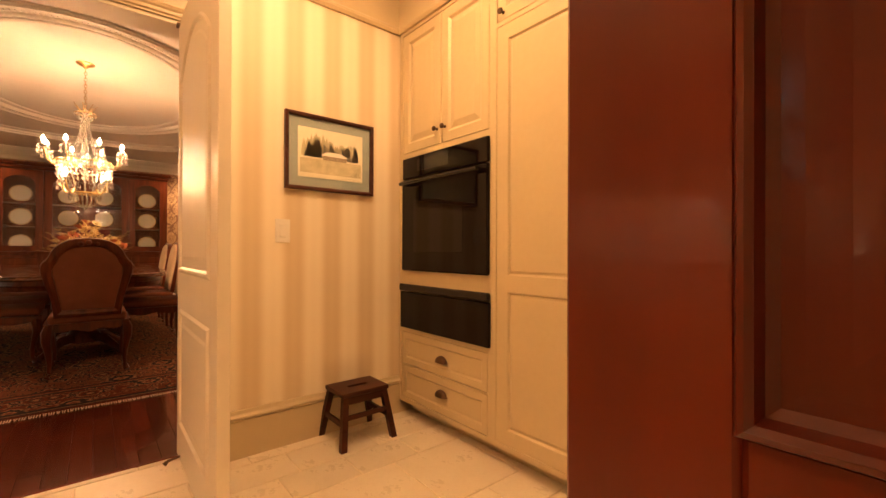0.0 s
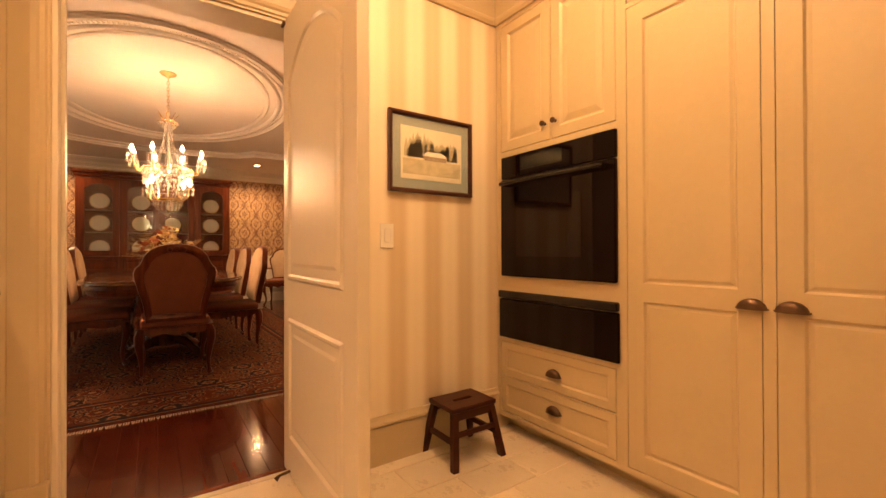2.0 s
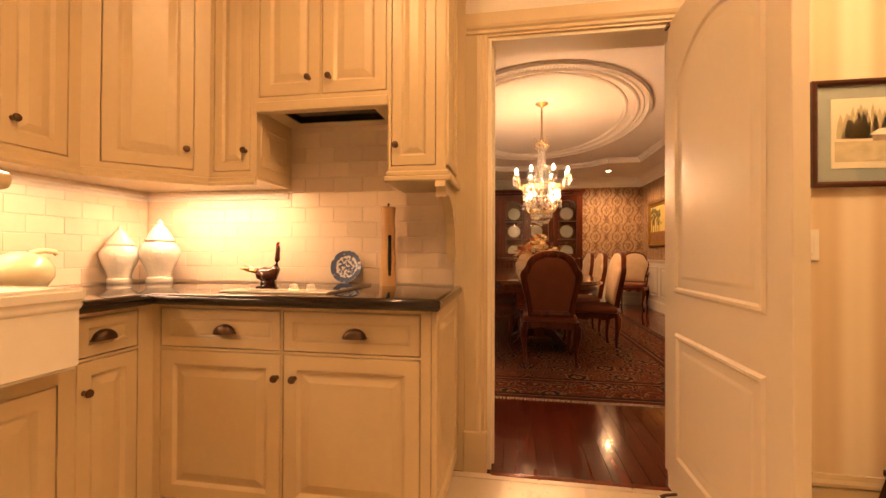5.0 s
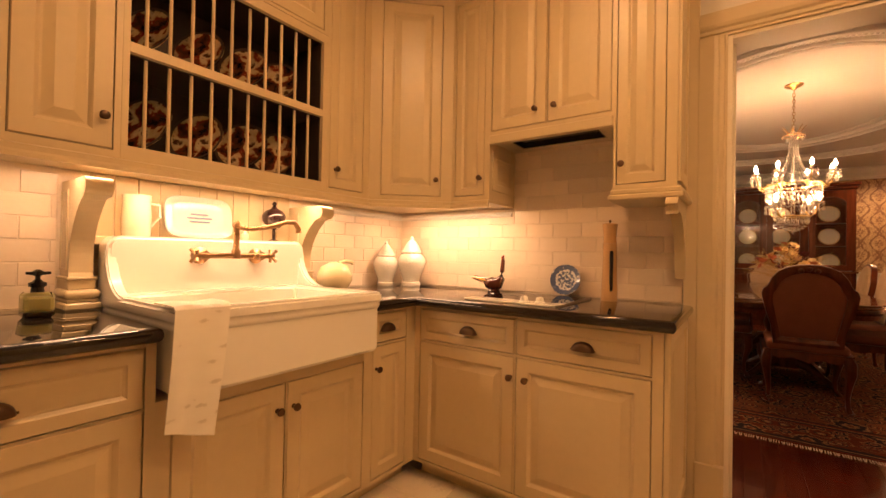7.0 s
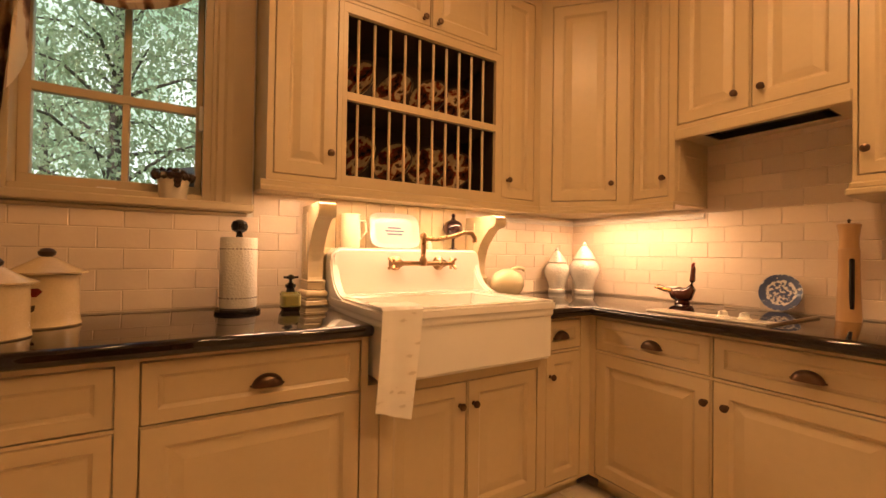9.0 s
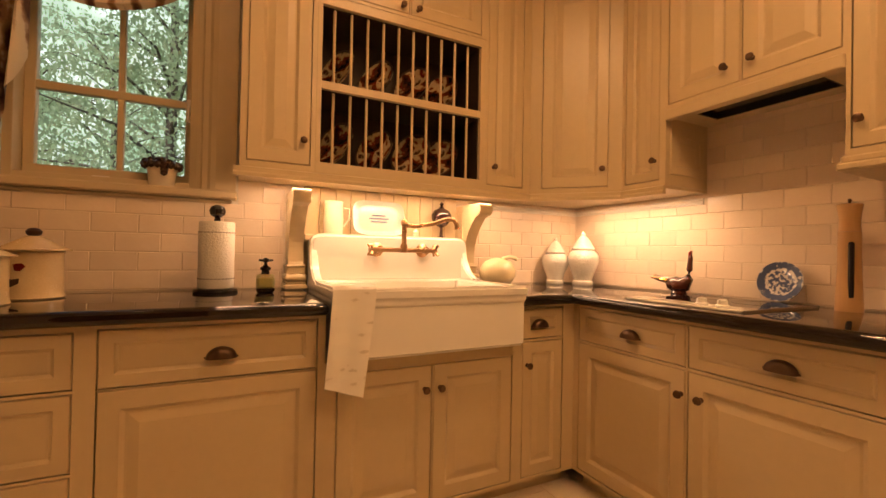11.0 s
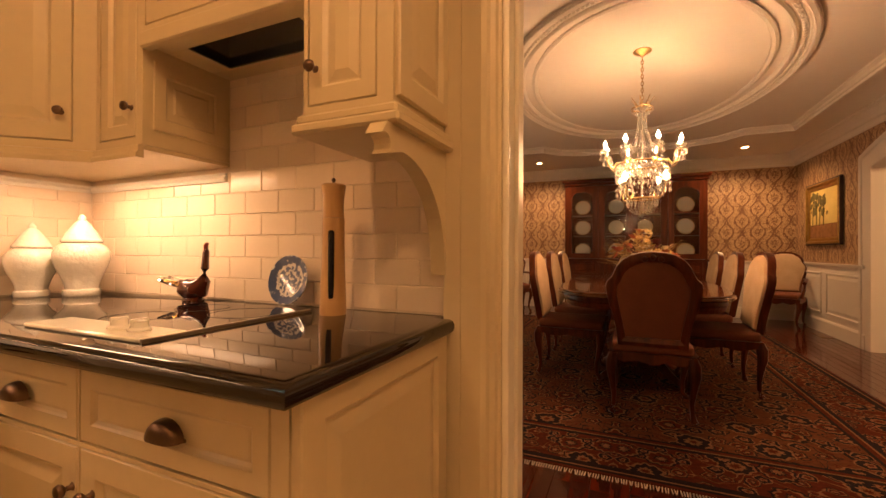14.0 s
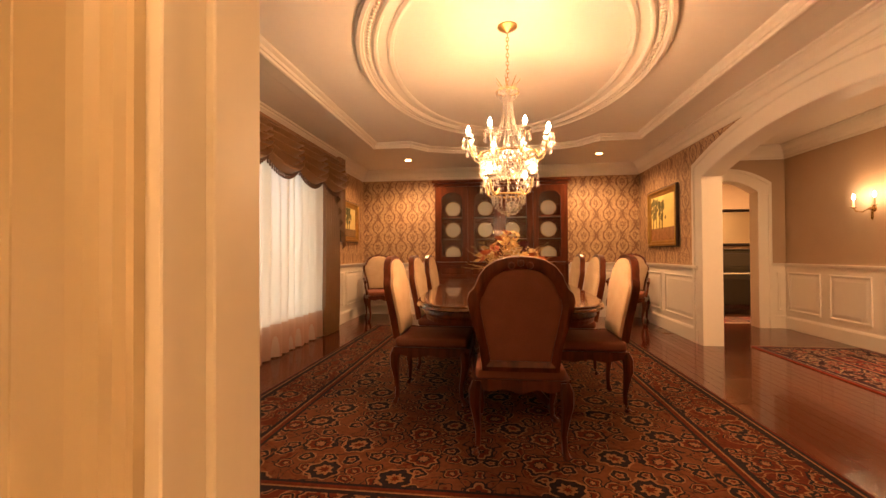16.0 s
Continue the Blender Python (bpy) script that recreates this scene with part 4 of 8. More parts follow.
def loop_moulding(name, outline, prof, z, material, label, closed=True):
    """A moulding swept round a flat path; profile as (to the inside, up)."""
    bm = bmesh.new()
    P = [Vector(p) for p in outline]
    m = len(P)
    rows = []
    for i, p in enumerate(P):
        pr, nx = (P[i - 1], P[(i + 1) % m]) if closed else (P[max(0, i - 1)], P[min(m - 1, i + 1)])
        d1, d2 = (p - pr), (nx - p)
        d1 = d1.normalized() if d1.length > 1e-6 else d2.normalized()
        d2 = d2.normalized() if d2.length > 1e-6 else d1
        n1, n2 = Vector((-d1.y, d1.x)), Vector((-d2.y, d2.x))
        s = n1 + n2
        s = s.normalized() / max(0.5, s.normalized().dot(n1))
        rows.append([bm.verts.new((p.x + s.x * q, p.y + s.y * q, z + h)) for q, h in prof])
    k = len(prof)
    for i in range(m if closed else m - 1):
        r, s = rows[i], rows[(i + 1) % m]
        for j in range(k):
            bm.faces.new((r[j], s[j], s[(j + 1) % k], r[(j + 1) % k]))
    if not closed:
        bm.faces.new(rows[0][::-1]), bm.faces.new(rows[-1])
    bmesh.ops.recalc_face_normals(bm, faces=bm.faces[:])
    return tagged(part(name, bm, material), label, "trim", kind="structure")


TRAYM = [(-0.175, 0.0), (-0.175, -0.010), (-0.165, -0.016), (-0.045, -0.016), (-0.038, -0.034), (-0.020, -0.040), (-0.004, -0.034), (0.0, -0.016), (0.012, -0.012), (0.016, 0.012), (0.045, 0.026), (0.05, 0.04), (-0.175, 0.04)]
loop_moulding("trim_tray", tray_outline(0.0), TRAYM, DC, WHITE, "cream moulding round the raised tray ceiling")
oval = [(DCX + 1.18 * math.cos(2 * math.pi * k / 72), DCY + 1.755 * math.sin(2 * math.pi * k / 72)) for k in range(72)]
OVALM = [(-0.02, 0.0), (-0.02, -0.016), (-0.012, -0.020), (-0.008, -0.034), (0.016, -0.040), (0.026, -0.026), (0.040, -0.024), (0.044, -0.014), (0.100, -0.014), (0.104, -0.026), (0.116, -0.036), (0.134, -0.036), (0.142, -0.018), (0.146, 0.0)]
loop_moulding("trim_oval", oval, OVALM, ZT + 0.001, WHITE, "cream oval plaster moulding of the ceiling")
oval2 = [(DCX + 0.965 * math.cos(2 * math.pi * k / 72), DCY + 1.54 * math.sin(2 * math.pi * k / 72)) for k in range(72)]
loop_moulding("trim_oval_inner", oval2, [(0, 0), (0, -0.014), (0.02, -0.022), (0.045, -0.014), (0.05, 0)], ZT + 0.001, WHITE, "slim inner oval plaster moulding of the ceiling")
# rope of beads between the oval's two fillets
bm = bmesh.new()
for k in range(220):
    t = 2 * math.pi * k / 220
    c = (DCX + (1.18 - 0.072) * math.cos(t), DCY + (1.755 - 0.072) * math.sin(t), ZT - 0.016)
    lathe(bm, [(0.006, -0.012), (0.017, -0.006), (0.017, 0.004), (0.006, 0.010)], 6, pose(*c), cap=True)
tagged(part("trim_oval_beads", bm, WHITE), "beaded rope of the oval plaster moulding", "trim", kind="structure")

DCROWN = [(0, -0.185), (0.012, -0.185), (0.016, -0.165), (0.010, -0.150), (0.014, -0.135), (0.018, -0.12), (0.034, -0.115), (0.05, -0.075), (0.085, -0.04), (0.095, -0.036), (0.10, -0.022), (0.125, -0.018), (0.125, 0), (0, 0)]
for nm, a, b, o in (("north", (DW, DN), (DE, DN), (0, -1, 0)), ("east", (DE, DN), (DE, YD), (-1, 0, 0)), ("west", (DW, DN), (DW, YD), (1, 0, 0)), ("south", (DW, YD), (DE, YD), (0, 1, 0)),
                    ("hall_east", (HE, HY), (HE, YD), (-1, 0, 0)), ("hall_north", (DE + 0.20, HY), (HE, HY), (0, -1, 0)), ("hall_west", (DE + 0.20, HY), (DE + 0.20, YD), (1, 0, 0))):
    moulding("trim_crown_" + nm, DCROWN, (*a, DC), (*b, DC), o, WHITE, "cream crown moulding of the dining room" if "hall" not in nm else "cream crown moulding of the hall")


def wainscot(name, m, length, panels):
    """White panelling up to a chair rail: boards, raised panels, base and rail."""
    e = thing(name, m, "white painted wainscot panelling below a chair rail", "panelling", kind="structure")
    H = 0.90
    bm = boxes(((0, -0.012, FZ), (length, 0.0, FZ + H - 0.03)))
    part("board", bm, WHITE, e)
    bm = bmesh.new()
    sweep_profile(bm, [(0.012, 0), (0.028, 0), (0.028, 0.15), (0.022, 0.165), (0.014, 0.18), (0.012, 0.18)], (0, 0, FZ), (length, 0, FZ), (0, -1, 0))
    part("base", bm, WHITE, e)
    bm = bmesh.new()
    sweep_profile(bm, [(0, -0.06), (0.016, -0.06), (0.02, -0.035), (0.035, -0.02), (0.042, 0.0), (0.042, 0.012), (0, 0.012)], (0, 0, FZ + H), (length, 0, FZ + H), (0, -1, 0))
    part("rail", bm, WHITE, e)
    w = length / panels
    for k in range(panels):
        bm = bmesh.new()
        rings(bm, k * w + 0.07, FZ + 0.25, (k + 1) * w - 0.07, FZ + H - 0.11, [(0, 0.0), (0.006, -0.012), (0.02, -0.012), (0.028, 0.0), (0.034, 0.002), (0.075, -0.008)], -0.014)
        part("panel", bm, WHITE, e)
    return e


wainscot("panelling_north", at(DW, DN, 0), DE - DW, 7)
wainscot("panelling_east", at(DE, DN, -90), DN - AY1 - 0.10, 2)
wainscot("panelling_west", at(DW, 7.3, 90), DN - 7.3, 2)
wainscot("panelling_hall", at(HE, HY, -90), HY - YD - 0.1, 8)
wainscot("panelling_hall_end", at(HX1 + 0.16, HY, 0), HE - HX1 - 0.16, 1)


# ---- dining furniture ----
RUGC = [(0.015, 0.011, 0.013), (0.085, 0.016, 0.008), (0.20, 0.098, 0.042), (0.040, 0.026, 0.024)]


def rug(name, cx, cy, hx, hy, material, label):
    e = thing(name, pose(cx, cy, FZ), label, "rug")
    part("carpet", boxes(((-hx, -hy, -0.006), (hx, hy, 0.010)), bevel=0.003), material, e)
    bm = bmesh.new()
    r2 = random.Random(5)
    k = int(hx * 2 / 0.012)
    for i in range(k):
        for s in (-1, 1):
            x = -hx + (i + 0.5) * 2 * hx / k
            tube(bm, [(x, s * hy, 0.004), (x + r2.uniform(-0.006, 0.006), s * (hy + 0.035), 0.001 + r2.uniform(0, 0.003))], 0.003, 4)
    tagged(part("fringe", bm, mat("fringe_" + name, (0.60, 0.52, 0.38), 0.9), e, "cream knotted fringe"), kind="stuff")
    return e


rug("area_rug", -0.16, 5.77, 1.70, 2.38, rug_mat("persian_carpet", 1.70, 2.38, (0.115, 0.040, 0.018), (0.085, 0.017, 0.009), RUGC), "large brown and navy floral carpet under the table")
rug("runner_rug", 3.33, 5.2, 0.56, 1.95, rug_mat("red_carpet", 0.56, 1.95, (0.14, 0.020, 0.016), (0.03, 0.012, 0.018), [(0.03, 0.015, 0.03), (0.20, 0.04, 0.03), (0.35, 0.24, 0.15), (0.10, 0.05, 0.05)]), "red patterned carpet runner in the hall")

CREAMF = mat("cream_damask_fabric", (0.54, 0.42, 0.28), 0.85, vary=0.16, scale=9, bump=0.3, bump_scale=160, tint=(0.40, 0.28, 0.16))
BROWNF = mat("brown_fabric", (0.21, 0.070, 0.036), 0.9, vary=0.15, scale=10, bump=0.3, bump_scale=160)
OUT = [(0.197, 0.462), (0.199, 0.50), (0.212, 0.60), (0.240, 0.70), (0.262, 0.79), (0.268, 0.84), (0.258, 0.875), (0.235, 0.895), (0.222, 0.92), (0.205, 0.965), (0.17, 1.01), (0.12, 1.04), (0.06, 1.056), (0, 1.060)]
INN = [(0.155, 0.515), (0.156, 0.53), (0.168, 0.60), (0.188, 0.70), (0.203, 0.78), (0.205, 0.82), (0.198, 0.85), (0.185, 0.865), (0.175, 0.89), (0.160, 0.925), (0.13, 0.96), (0.09, 0.985), (0.045, 0.997), (0, 1.0)]


def full(half):
    return [(x, z) for x, z in half] + [(-x, z) for x, z in half[-2::-1]]


def cabriole(bm, x, y, sx, sy, top, rear=False):
    """A curved leg that swells at the knee and ends in a scroll foot."""
    k = 0.5 if rear else 1.0
    pts, rad = [], []
    for t, o, r in ((0, 0.0, 0.026), (0.12, 0.020, 0.036), (0.28, 0.024, 0.032), (0.48, 0.006, 0.022), (0.68, -0.010, 0.016), (0.85, -0.006, 0.014), (0.94, 0.012, 0.019), (1.0, 0.024, 0.022)):
        pts.append((x + sx * o * k, y + sy * o * k, top * (1 - t) + 0.003 * (t == 1) ))
        rad.append(r)
    pts[-1] = (pts[-1][0], pts[-1][1], 0.012)
    return tube(bm, pts, rad, 8)


def dining_chair(m, label, category="chair", arms=False, group=""):
    """Local y points to the front; the back leans away."""
    e = thing("armchair" if arms else "dining_chair", m, label, category, group)
    lean = Matrix.Rotation(radians(8), 4, "X")
    shift = Matrix.Translation((0, -0.235, 0.40)) @ lean @ Matrix.Translation((0, 0, -0.40))
    # carved frame of the back
    bm = bmesh.new()
    o, i = full(OUT), full(INN)
    of = [bm.verts.new((x, 0.024, z)) for x, z in o]
    inf = [bm.verts.new((x, 0.020, z)) for x, z in i]
    om = [bm.verts.new((x * 1.015, 0, z)) for x, z in o]
    ob_ = [bm.verts.new((x, -0.026, z)) for x, z in o]
    mb = [bm.verts.new(((x + u) / 2, -0.034, (z + w) / 2)) for (x, z), (u, w) in zip(o, i)]
    ib = [bm.verts.new((x, -0.020, z)) for x, z in i]
    c = len(o)
    for A, B in ((inf, of), (of, om), (om, ob_), (ob_, mb), (mb, ib), (ib, inf)):
        for j in range(c):
            bm.faces.new((A[j], A[(j + 1) % c], B[(j + 1) % c], B[j]))
    # small carved crest
    for s in (-1, 0, 1):
        lathe(bm, [(0.003, -0.012), (0.016, -0.006), (0.020, 0.0), (0.014, 0.010), (0.002, 0.014)], 8, pose(s * 0.045, -0.032, 1.030 - 0.012 * abs(s), 90))
    bm.transform(shift)
    bmesh.ops.recalc_face_normals(bm, faces=bm.faces[:])
    part("back_frame", bm, WALNUT, e, smooth=True)

    def pad(y0, bulge, mt, nm, edge):
        bm = bmesh.new()
        last = None
        cz = 0.74
        for f, b in ((1.0, 0.0), (0.985, bulge * 0.5), (0.9, bulge * 0.85), (0.6, bulge), (0.25, bulge * 1.05)):
            ring = [bm.verts.new((x * f, y0 + b, cz + (z - cz) * f)) for x, z in edge]
            if last:
                for j in range(c):
                    bm.faces.new((last[j], last[(j + 1) % c], ring[(j + 1) % c], ring[j]))
            last = ring
        bm.faces.new(last)
        bm.transform(shift)
        bmesh.ops.recalc_face_normals(bm, faces=bm.faces[:])
        return part(nm, bm, mt, e, smooth=True)
    pad(0.021, 0.034, CREAMF, "backrest", [(x * 0.90, 0.76 + (z - 0.76) * 0.91) for x, z in o])
    pad(-0.012, -0.016, BROWNF, "back_cover", i)["label"] = "brown fabric rear cover"
    # seat: cushion and shaped rail
    bm = bmesh.new()
    box(bm, (-0.235, -0.25, 0.405), (0.235, 0.27, 0.475), 0.025, 3)
    part("seat", bm, BROWNF, e, "brown upholstered cushion", smooth=True)
    bm = bmesh.new()
    for pts, vec in (([(-0.25, -0.25, 0.41), (0.25, -0.25, 0.41), (0.25, -0.25, 0.375), (0.16, -0.25, 0.345), (0.08, -0.25, 0.362), (0, -0.25, 0.335), (-0.08, -0.25, 0.362), (-0.16, -0.25, 0.345), (-0.25, -0.25, 0.375)], (0, 0.035, 0)),
                     ([(-0.26, 0.245, 0.41), (0.26, 0.245, 0.41), (0.26, 0.245, 0.365), (0.16, 0.245, 0.335), (0.08, 0.245, 0.355), (0, 0.245, 0.325), (-0.08, 0.245, 0.355), (-0.16, 0.245, 0.335), (-0.26, 0.245, 0.365)], (0, 0.035, 0)),
                     ([(-0.26, -0.22, 0.41), (-0.26, 0.25, 0.41), (-0.26, 0.25, 0.365), (-0.26, 0.1, 0.34), (-0.26, 0, 0.36), (-0.26, -0.1, 0.34), (-0.26, -0.22, 0.365)], (0.03, 0, 0)),
                     ([(0.23, -0.22, 0.41), (0.23, 0.25, 0.41), (0.23, 0.25, 0.365), (0.23, 0.1, 0.34), (0.23, 0, 0.36), (0.23, -0.1, 0.34), (0.23, -0.22, 0.365)], (0.03, 0, 0))):
        extrude_outline(bm, pts, vec)
    part("seat_rail", bm, WALNUT, e)
    for sx in (-1, 1):
        for sy in (-1, 1):
            bm = bmesh.new()
            cabriole(bm, sx * 0.225, sy * 0.235 - 0.005, sx, sy, 0.40, sy < 0)
            part("leg", bm, WALNUT, e, smooth=True)
        if arms:
            bm = bmesh.new()
            tube(bm, [(sx * 0.235, -0.26, 0.66), (sx * 0.275, -0.12, 0.665), (sx * 0.29, 0.05, 0.645), (sx * 0.285, 0.12, 0.62)], [0.018, 0.02, 0.02, 0.024], 8)
            tube(bm, [(sx * 0.285, 0.10, 0.63), (sx * 0.275, 0.06, 0.54), (sx * 0.25, 0.09, 0.41)], [0.018, 0.016, 0.02], 8)
            part("arm", bm, WALNUT, e, smooth=True)
    return e


head = dining_chair(pose(0.045, 4.47, FZ), "carved walnut head chair with brown upholstered back", group="head chairs")
side = dining_chair(pose(-0.545, 5.16, FZ, 0, 0, -90), "carved walnut side chair with cream upholstered back", group="side chairs")
for y in (6.03, 6.90):
    copy_thing(side, pose(-0.545, y, FZ, 0, 0, -90))
for y in (5.16, 6.03, 6.90):
    copy_thing(side, pose(0.535, y, FZ, 0, 0, 90))
copy_thing(head, pose(0.0, 7.85, FZ, 0, 0, 180))
arm = dining_chair(pose(-1.95, 8.72, FZ, 0, 0, 205), "carved walnut armchair with cream upholstery beside the panelling", arms=True, group="corner armchairs")
copy_thing(arm, pose(1.92, 8.72, FZ, 0, 0, 155))

# table
tb = thing("dining_table", pose(0.0, 6.0, FZ), "long oval walnut dining table on two pedestals", "table")


def superoval(a, b, p=2.6, n=64):
    return [(a * math.copysign(abs(math.cos(t)) ** (2 / p), math.cos(t)), b * math.copysign(abs(math.sin(t)) ** (2 / p), math.sin(t))) for t in (2 * math.pi * k / n for k in range(n))]


bm = bmesh.new()
last = None
for g, z in ((-0.03, 0.722), (-0.01, 0.722), (0.0, 0.730), (-0.004, 0.742), (-0.014, 0.748), (-0.012, 0.756), (-0.022, 0.760)):
    ring = [bm.verts.new((x, y, z)) for x, y in superoval(0.655 + g, 1.58 + g, 4.6)]
    if last:
        for j in range(len(ring)):
            bm.faces.new((last[j], last[(j + 1) % len(ring)], ring[(j + 1) % len(ring)], ring[j]))
    else:
        bm.faces.new(ring[::-1])
    last = ring
bm.faces.new(last)
part("tabletop", bm, wood("table_wood", (0.055, 0.020, 0.009), (0.13, 0.052, 0.022), 0.14, 1, 0.7, 0.7), tb)
bm = bmesh.new()
last = None
for g, z in ((-0.06, 0.725), (-0.055, 0.69), (-0.045, 0.68), (-0.055, 0.665), (-0.06, 0.64), (-0.08, 0.64)):
    ring = [bm.verts.new((x, y, z)) for x, y in superoval(0.655 + g, 1.58 + g, 4.6)]
    if last:
        for j in range(len(ring)):
            bm.faces.new((last[j], last[(j + 1) % len(ring)], ring[(j + 1) % len(ring)], ring[j]))
    last = ring
bm.faces.new(last)
bmesh.ops.recalc_face_normals(bm, faces=bm.faces[:])
part("apron", bm, WALNUT, tb)
for y in (-0.75, 0.75):
    bm = bmesh.new()
    lathe(bm, [(0.16, 0.64), (0.13, 0.60), (0.07, 0.54), (0.09, 0.42), (0.12, 0.32), (0.09, 0.22), (0.13, 0.16), (0.13, 0.10)], 20, pose(0, y, 0))
    for q in range(4):
        m2 = pose(0, y, 0, 0, 0, 45 + 90 * q)
        tube(bm, [m2 @ Vector(v) for v in ((0.08, 0, 0.15), (0.22, 0, 0.13), (0.33, 0, 0.06), (0.40, 0, 0.025))], [0.045, 0.04, 0.03, 0.028], 8)
    part("pedestal", bm, WALNUT, tb, smooth=True)

# ---- doors ----
def arch_panel(bm, x0, x1, z0, spring, top, prof, y=0.0, n=14):
    """A raised panel whose head is a low arch."""
    last = None
    for ins, dep in prof:
        a, b = x0 + ins, x1 - ins
        pts = [(a, z0 + ins), (b, z0 + ins)]
        for k in range(n + 1):
            t = k / n
            x = b + (a - b) * t
            u = 2 * t - 1
            pts.append((x, spring - ins * 0.3 + (top - spring - ins * 0.7) * (1 - u * u)))
        r = [bm.verts.new((px, y + dep, pz)) for px, pz in pts]
        if last:
            for i in range(len(r)):
                bm.faces.new((last[i], last[(i + 1) % len(r)], r[(i + 1) % len(r)], r[i]))
        last = r
    bm.faces.new(last)


DPAN = [(0, 0.0), (0.010, -0.008), (0.020, -0.008), (0.032, 0.006), (0.040, 0.006), (0.075, -0.002)]
dd = thing("door_1", pose(0.382, 2.335, 0, 0, 0, -90), "cream painted two-panel door with arched head, standing open", "door", kind="structure")
leaf = part("leaf", boxes(((0, 0, FZ + 0.012), (0.832, 0.040, 2.105)), bevel=0.002), DOORP, dd)
bm = bmesh.new()
arch_panel(bm, 0.085, 0.728, 0.935, 1.80, 1.955, DPAN, -0.001)
part("upper_panel", bm, DOORP, leaf)
bm = bmesh.new()
rings(bm, 0.095, 0.24, 0.725, 0.772, DPAN, -0.001)
part("lower_panel", bm, DOORP, leaf)
for z in (0.30, 1.12, 1.95):
    bm = bmesh.new()
    lathe(bm, [(0.006, z - 0.045), (0.008, z - 0.04), (0.008, z + 0.04), (0.006, z + 0.045)], 8, pose(-0.006, 0.020, 0))
    part("hinge", bm, BRONZE, dd, smooth=True)
bm = boxes(((-0.004, -0.012, 2.085), (0.035, 0.0, 2.100)), bevel=0.002)
part("catch", bm, BRONZE, leaf, "small dark ball catch")
bm = bmesh.new()
tube(bm, [(0.10, 0.0, 0.105), (0.10, -0.045, 0.098), (0.10, -0.06, 0.085)], [0.006, 0.006, 0.011], 8)
part("door_stop", bm, BRONZE, leaf)

cd = thing("door_2", pose(0.363, 0.205, 0, 0, 0, -90), "dark cherry panelled door, standing open", "door", kind="structure")
leaf = part("leaf", boxes(((0, 0, FZ + 0.01), (0.115, 0.042, 2.10)), ((0.735, 0, FZ + 0.01), (0.845, 0.042, 2.10)), ((0.115, 0.0005, FZ + 0.01), (0.735, 0.0415, 0.20)), ((0.115, 0.0005, 0.80), (0.735, 0.0415, 0.938)), ((0.115, 0.0005, 1.98), (0.735, 0.0415, 2.10)), ((0.10, 0.012, 0.18), (0.75, 0.030, 2.0)), bevel=0.004), CHERRY, cd)
CPAN = [(0, 0.0), (0.003, -0.007), (0.007, -0.009), (0.011, -0.006), (0.014, 0.003), (0.020, 0.007), (0.030, 0.008), (0.048, 0.008), (0.085, 0.005)]
for z0, z1 in ((0.20, 0.80), (0.938, 1.98)):
    bm = bmesh.new()
    rings(bm, 0.112, z0 - 0.003, 0.738, z1 + 0.003, CPAN, -0.0002)
    part("panel", bm, CHERRY, leaf, smooth=False)

# ---- things on and by the striped wall ----
pf = thing("framed_picture", pose(1.05, YP - 0.004, 1.5435), "framed print of a house among trees, on striped wall", "picture")
bm = bmesh.new()
rings(bm, -0.249, -0.1965, 0.249, 0.1965, [(0, 0.0), (0, -0.018), (0.004, -0.022), (0.012, -0.022), (0.020, -0.014), (0.022, -0.006)], close=False)
part("frame", bm, wood("frame_wood", (0.03, 0.009, 0.006), (0.07, 0.02, 0.012), 0.3, 0), pf)
part("mount", boxes(((-0.230, -0.006, -0.177), (0.230, 0.0, 0.177))), mat("grey_green_card", (0.27, 0.31, 0.28), 0.8, vary=0.03), pf, "grey-green card mount")
pr = part("print", boxes(((-0.182, -0.0085, -0.128), (0.182, -0.006, 0.128))), mat("print_paper", (0.68, 0.62, 0.46), 0.7, vary=0.06, scale=12), pf, "sepia print with white border")
rp = random.Random(3)
DKG = mat("print_trees", (0.20, 0.18, 0.095), 0.8, vary=0.6, scale=60, tint=(0.52, 0.46, 0.30))
bm = bmesh.new()
for k in range(26):
    x = -0.150 + 0.30 * k / 25 + rp.uniform(-0.006, 0.006)
    h = 0.085 + 0.035 * math.exp(-((x + 0.07) / 0.06) ** 2) + rp.uniform(-0.012, 0.012)
    w = rp.uniform(0.010, 0.018)
    pts = [(x - w, -0.0095, -0.02)] + [(x + w * s * rp.uniform(0.6, 1.1), -0.0095, -0.02 + h * f) for s, f in ((-1.1, 0.3), (-0.8, 0.6), (-0.5, 0.85), (0, 1.0), (0.5, 0.8), (0.9, 0.55), (1.1, 0.25))] + [(x + w, -0.0095, -0.02)]
    extrude_outline(bm, pts, (0, 0.0006, 0))
tagged(part("printed_trees", bm, DKG, pr), kind="stuff")
part("printed_house", boxes(((-0.05, -0.0102, -0.030), (0.085, -0.0096, -0.008))), mat("print_house", (0.34, 0.27, 0.18), 0.8, vary=0.4, scale=60), pr)
bm = bmesh.new()
extrude_outline(bm, [(-0.065, -0.0108, -0.008), (0.10, -0.0108, -0.008), (0.05, -0.0108, 0.014), (-0.03, -0.0108, 0.014)], (0, 0.0006, 0))
part("printed_roof", bm, mat("print_roof", (0.74, 0.69, 0.58), 0.8), pr)
part("printed_lawn", boxes(((-0.172, -0.0096, -0.105), (0.172, -0.0088, -0.030))), mat("print_lawn", (0.56, 0.49, 0.31), 0.8, vary=0.3, scale=25), pr)
part("glass", boxes(((-0.2295, -0.0125, -0.1765), (0.2295, -0.0115, 0.1765))), glass_mat("picture_glass"), pf).visible_shadow = False
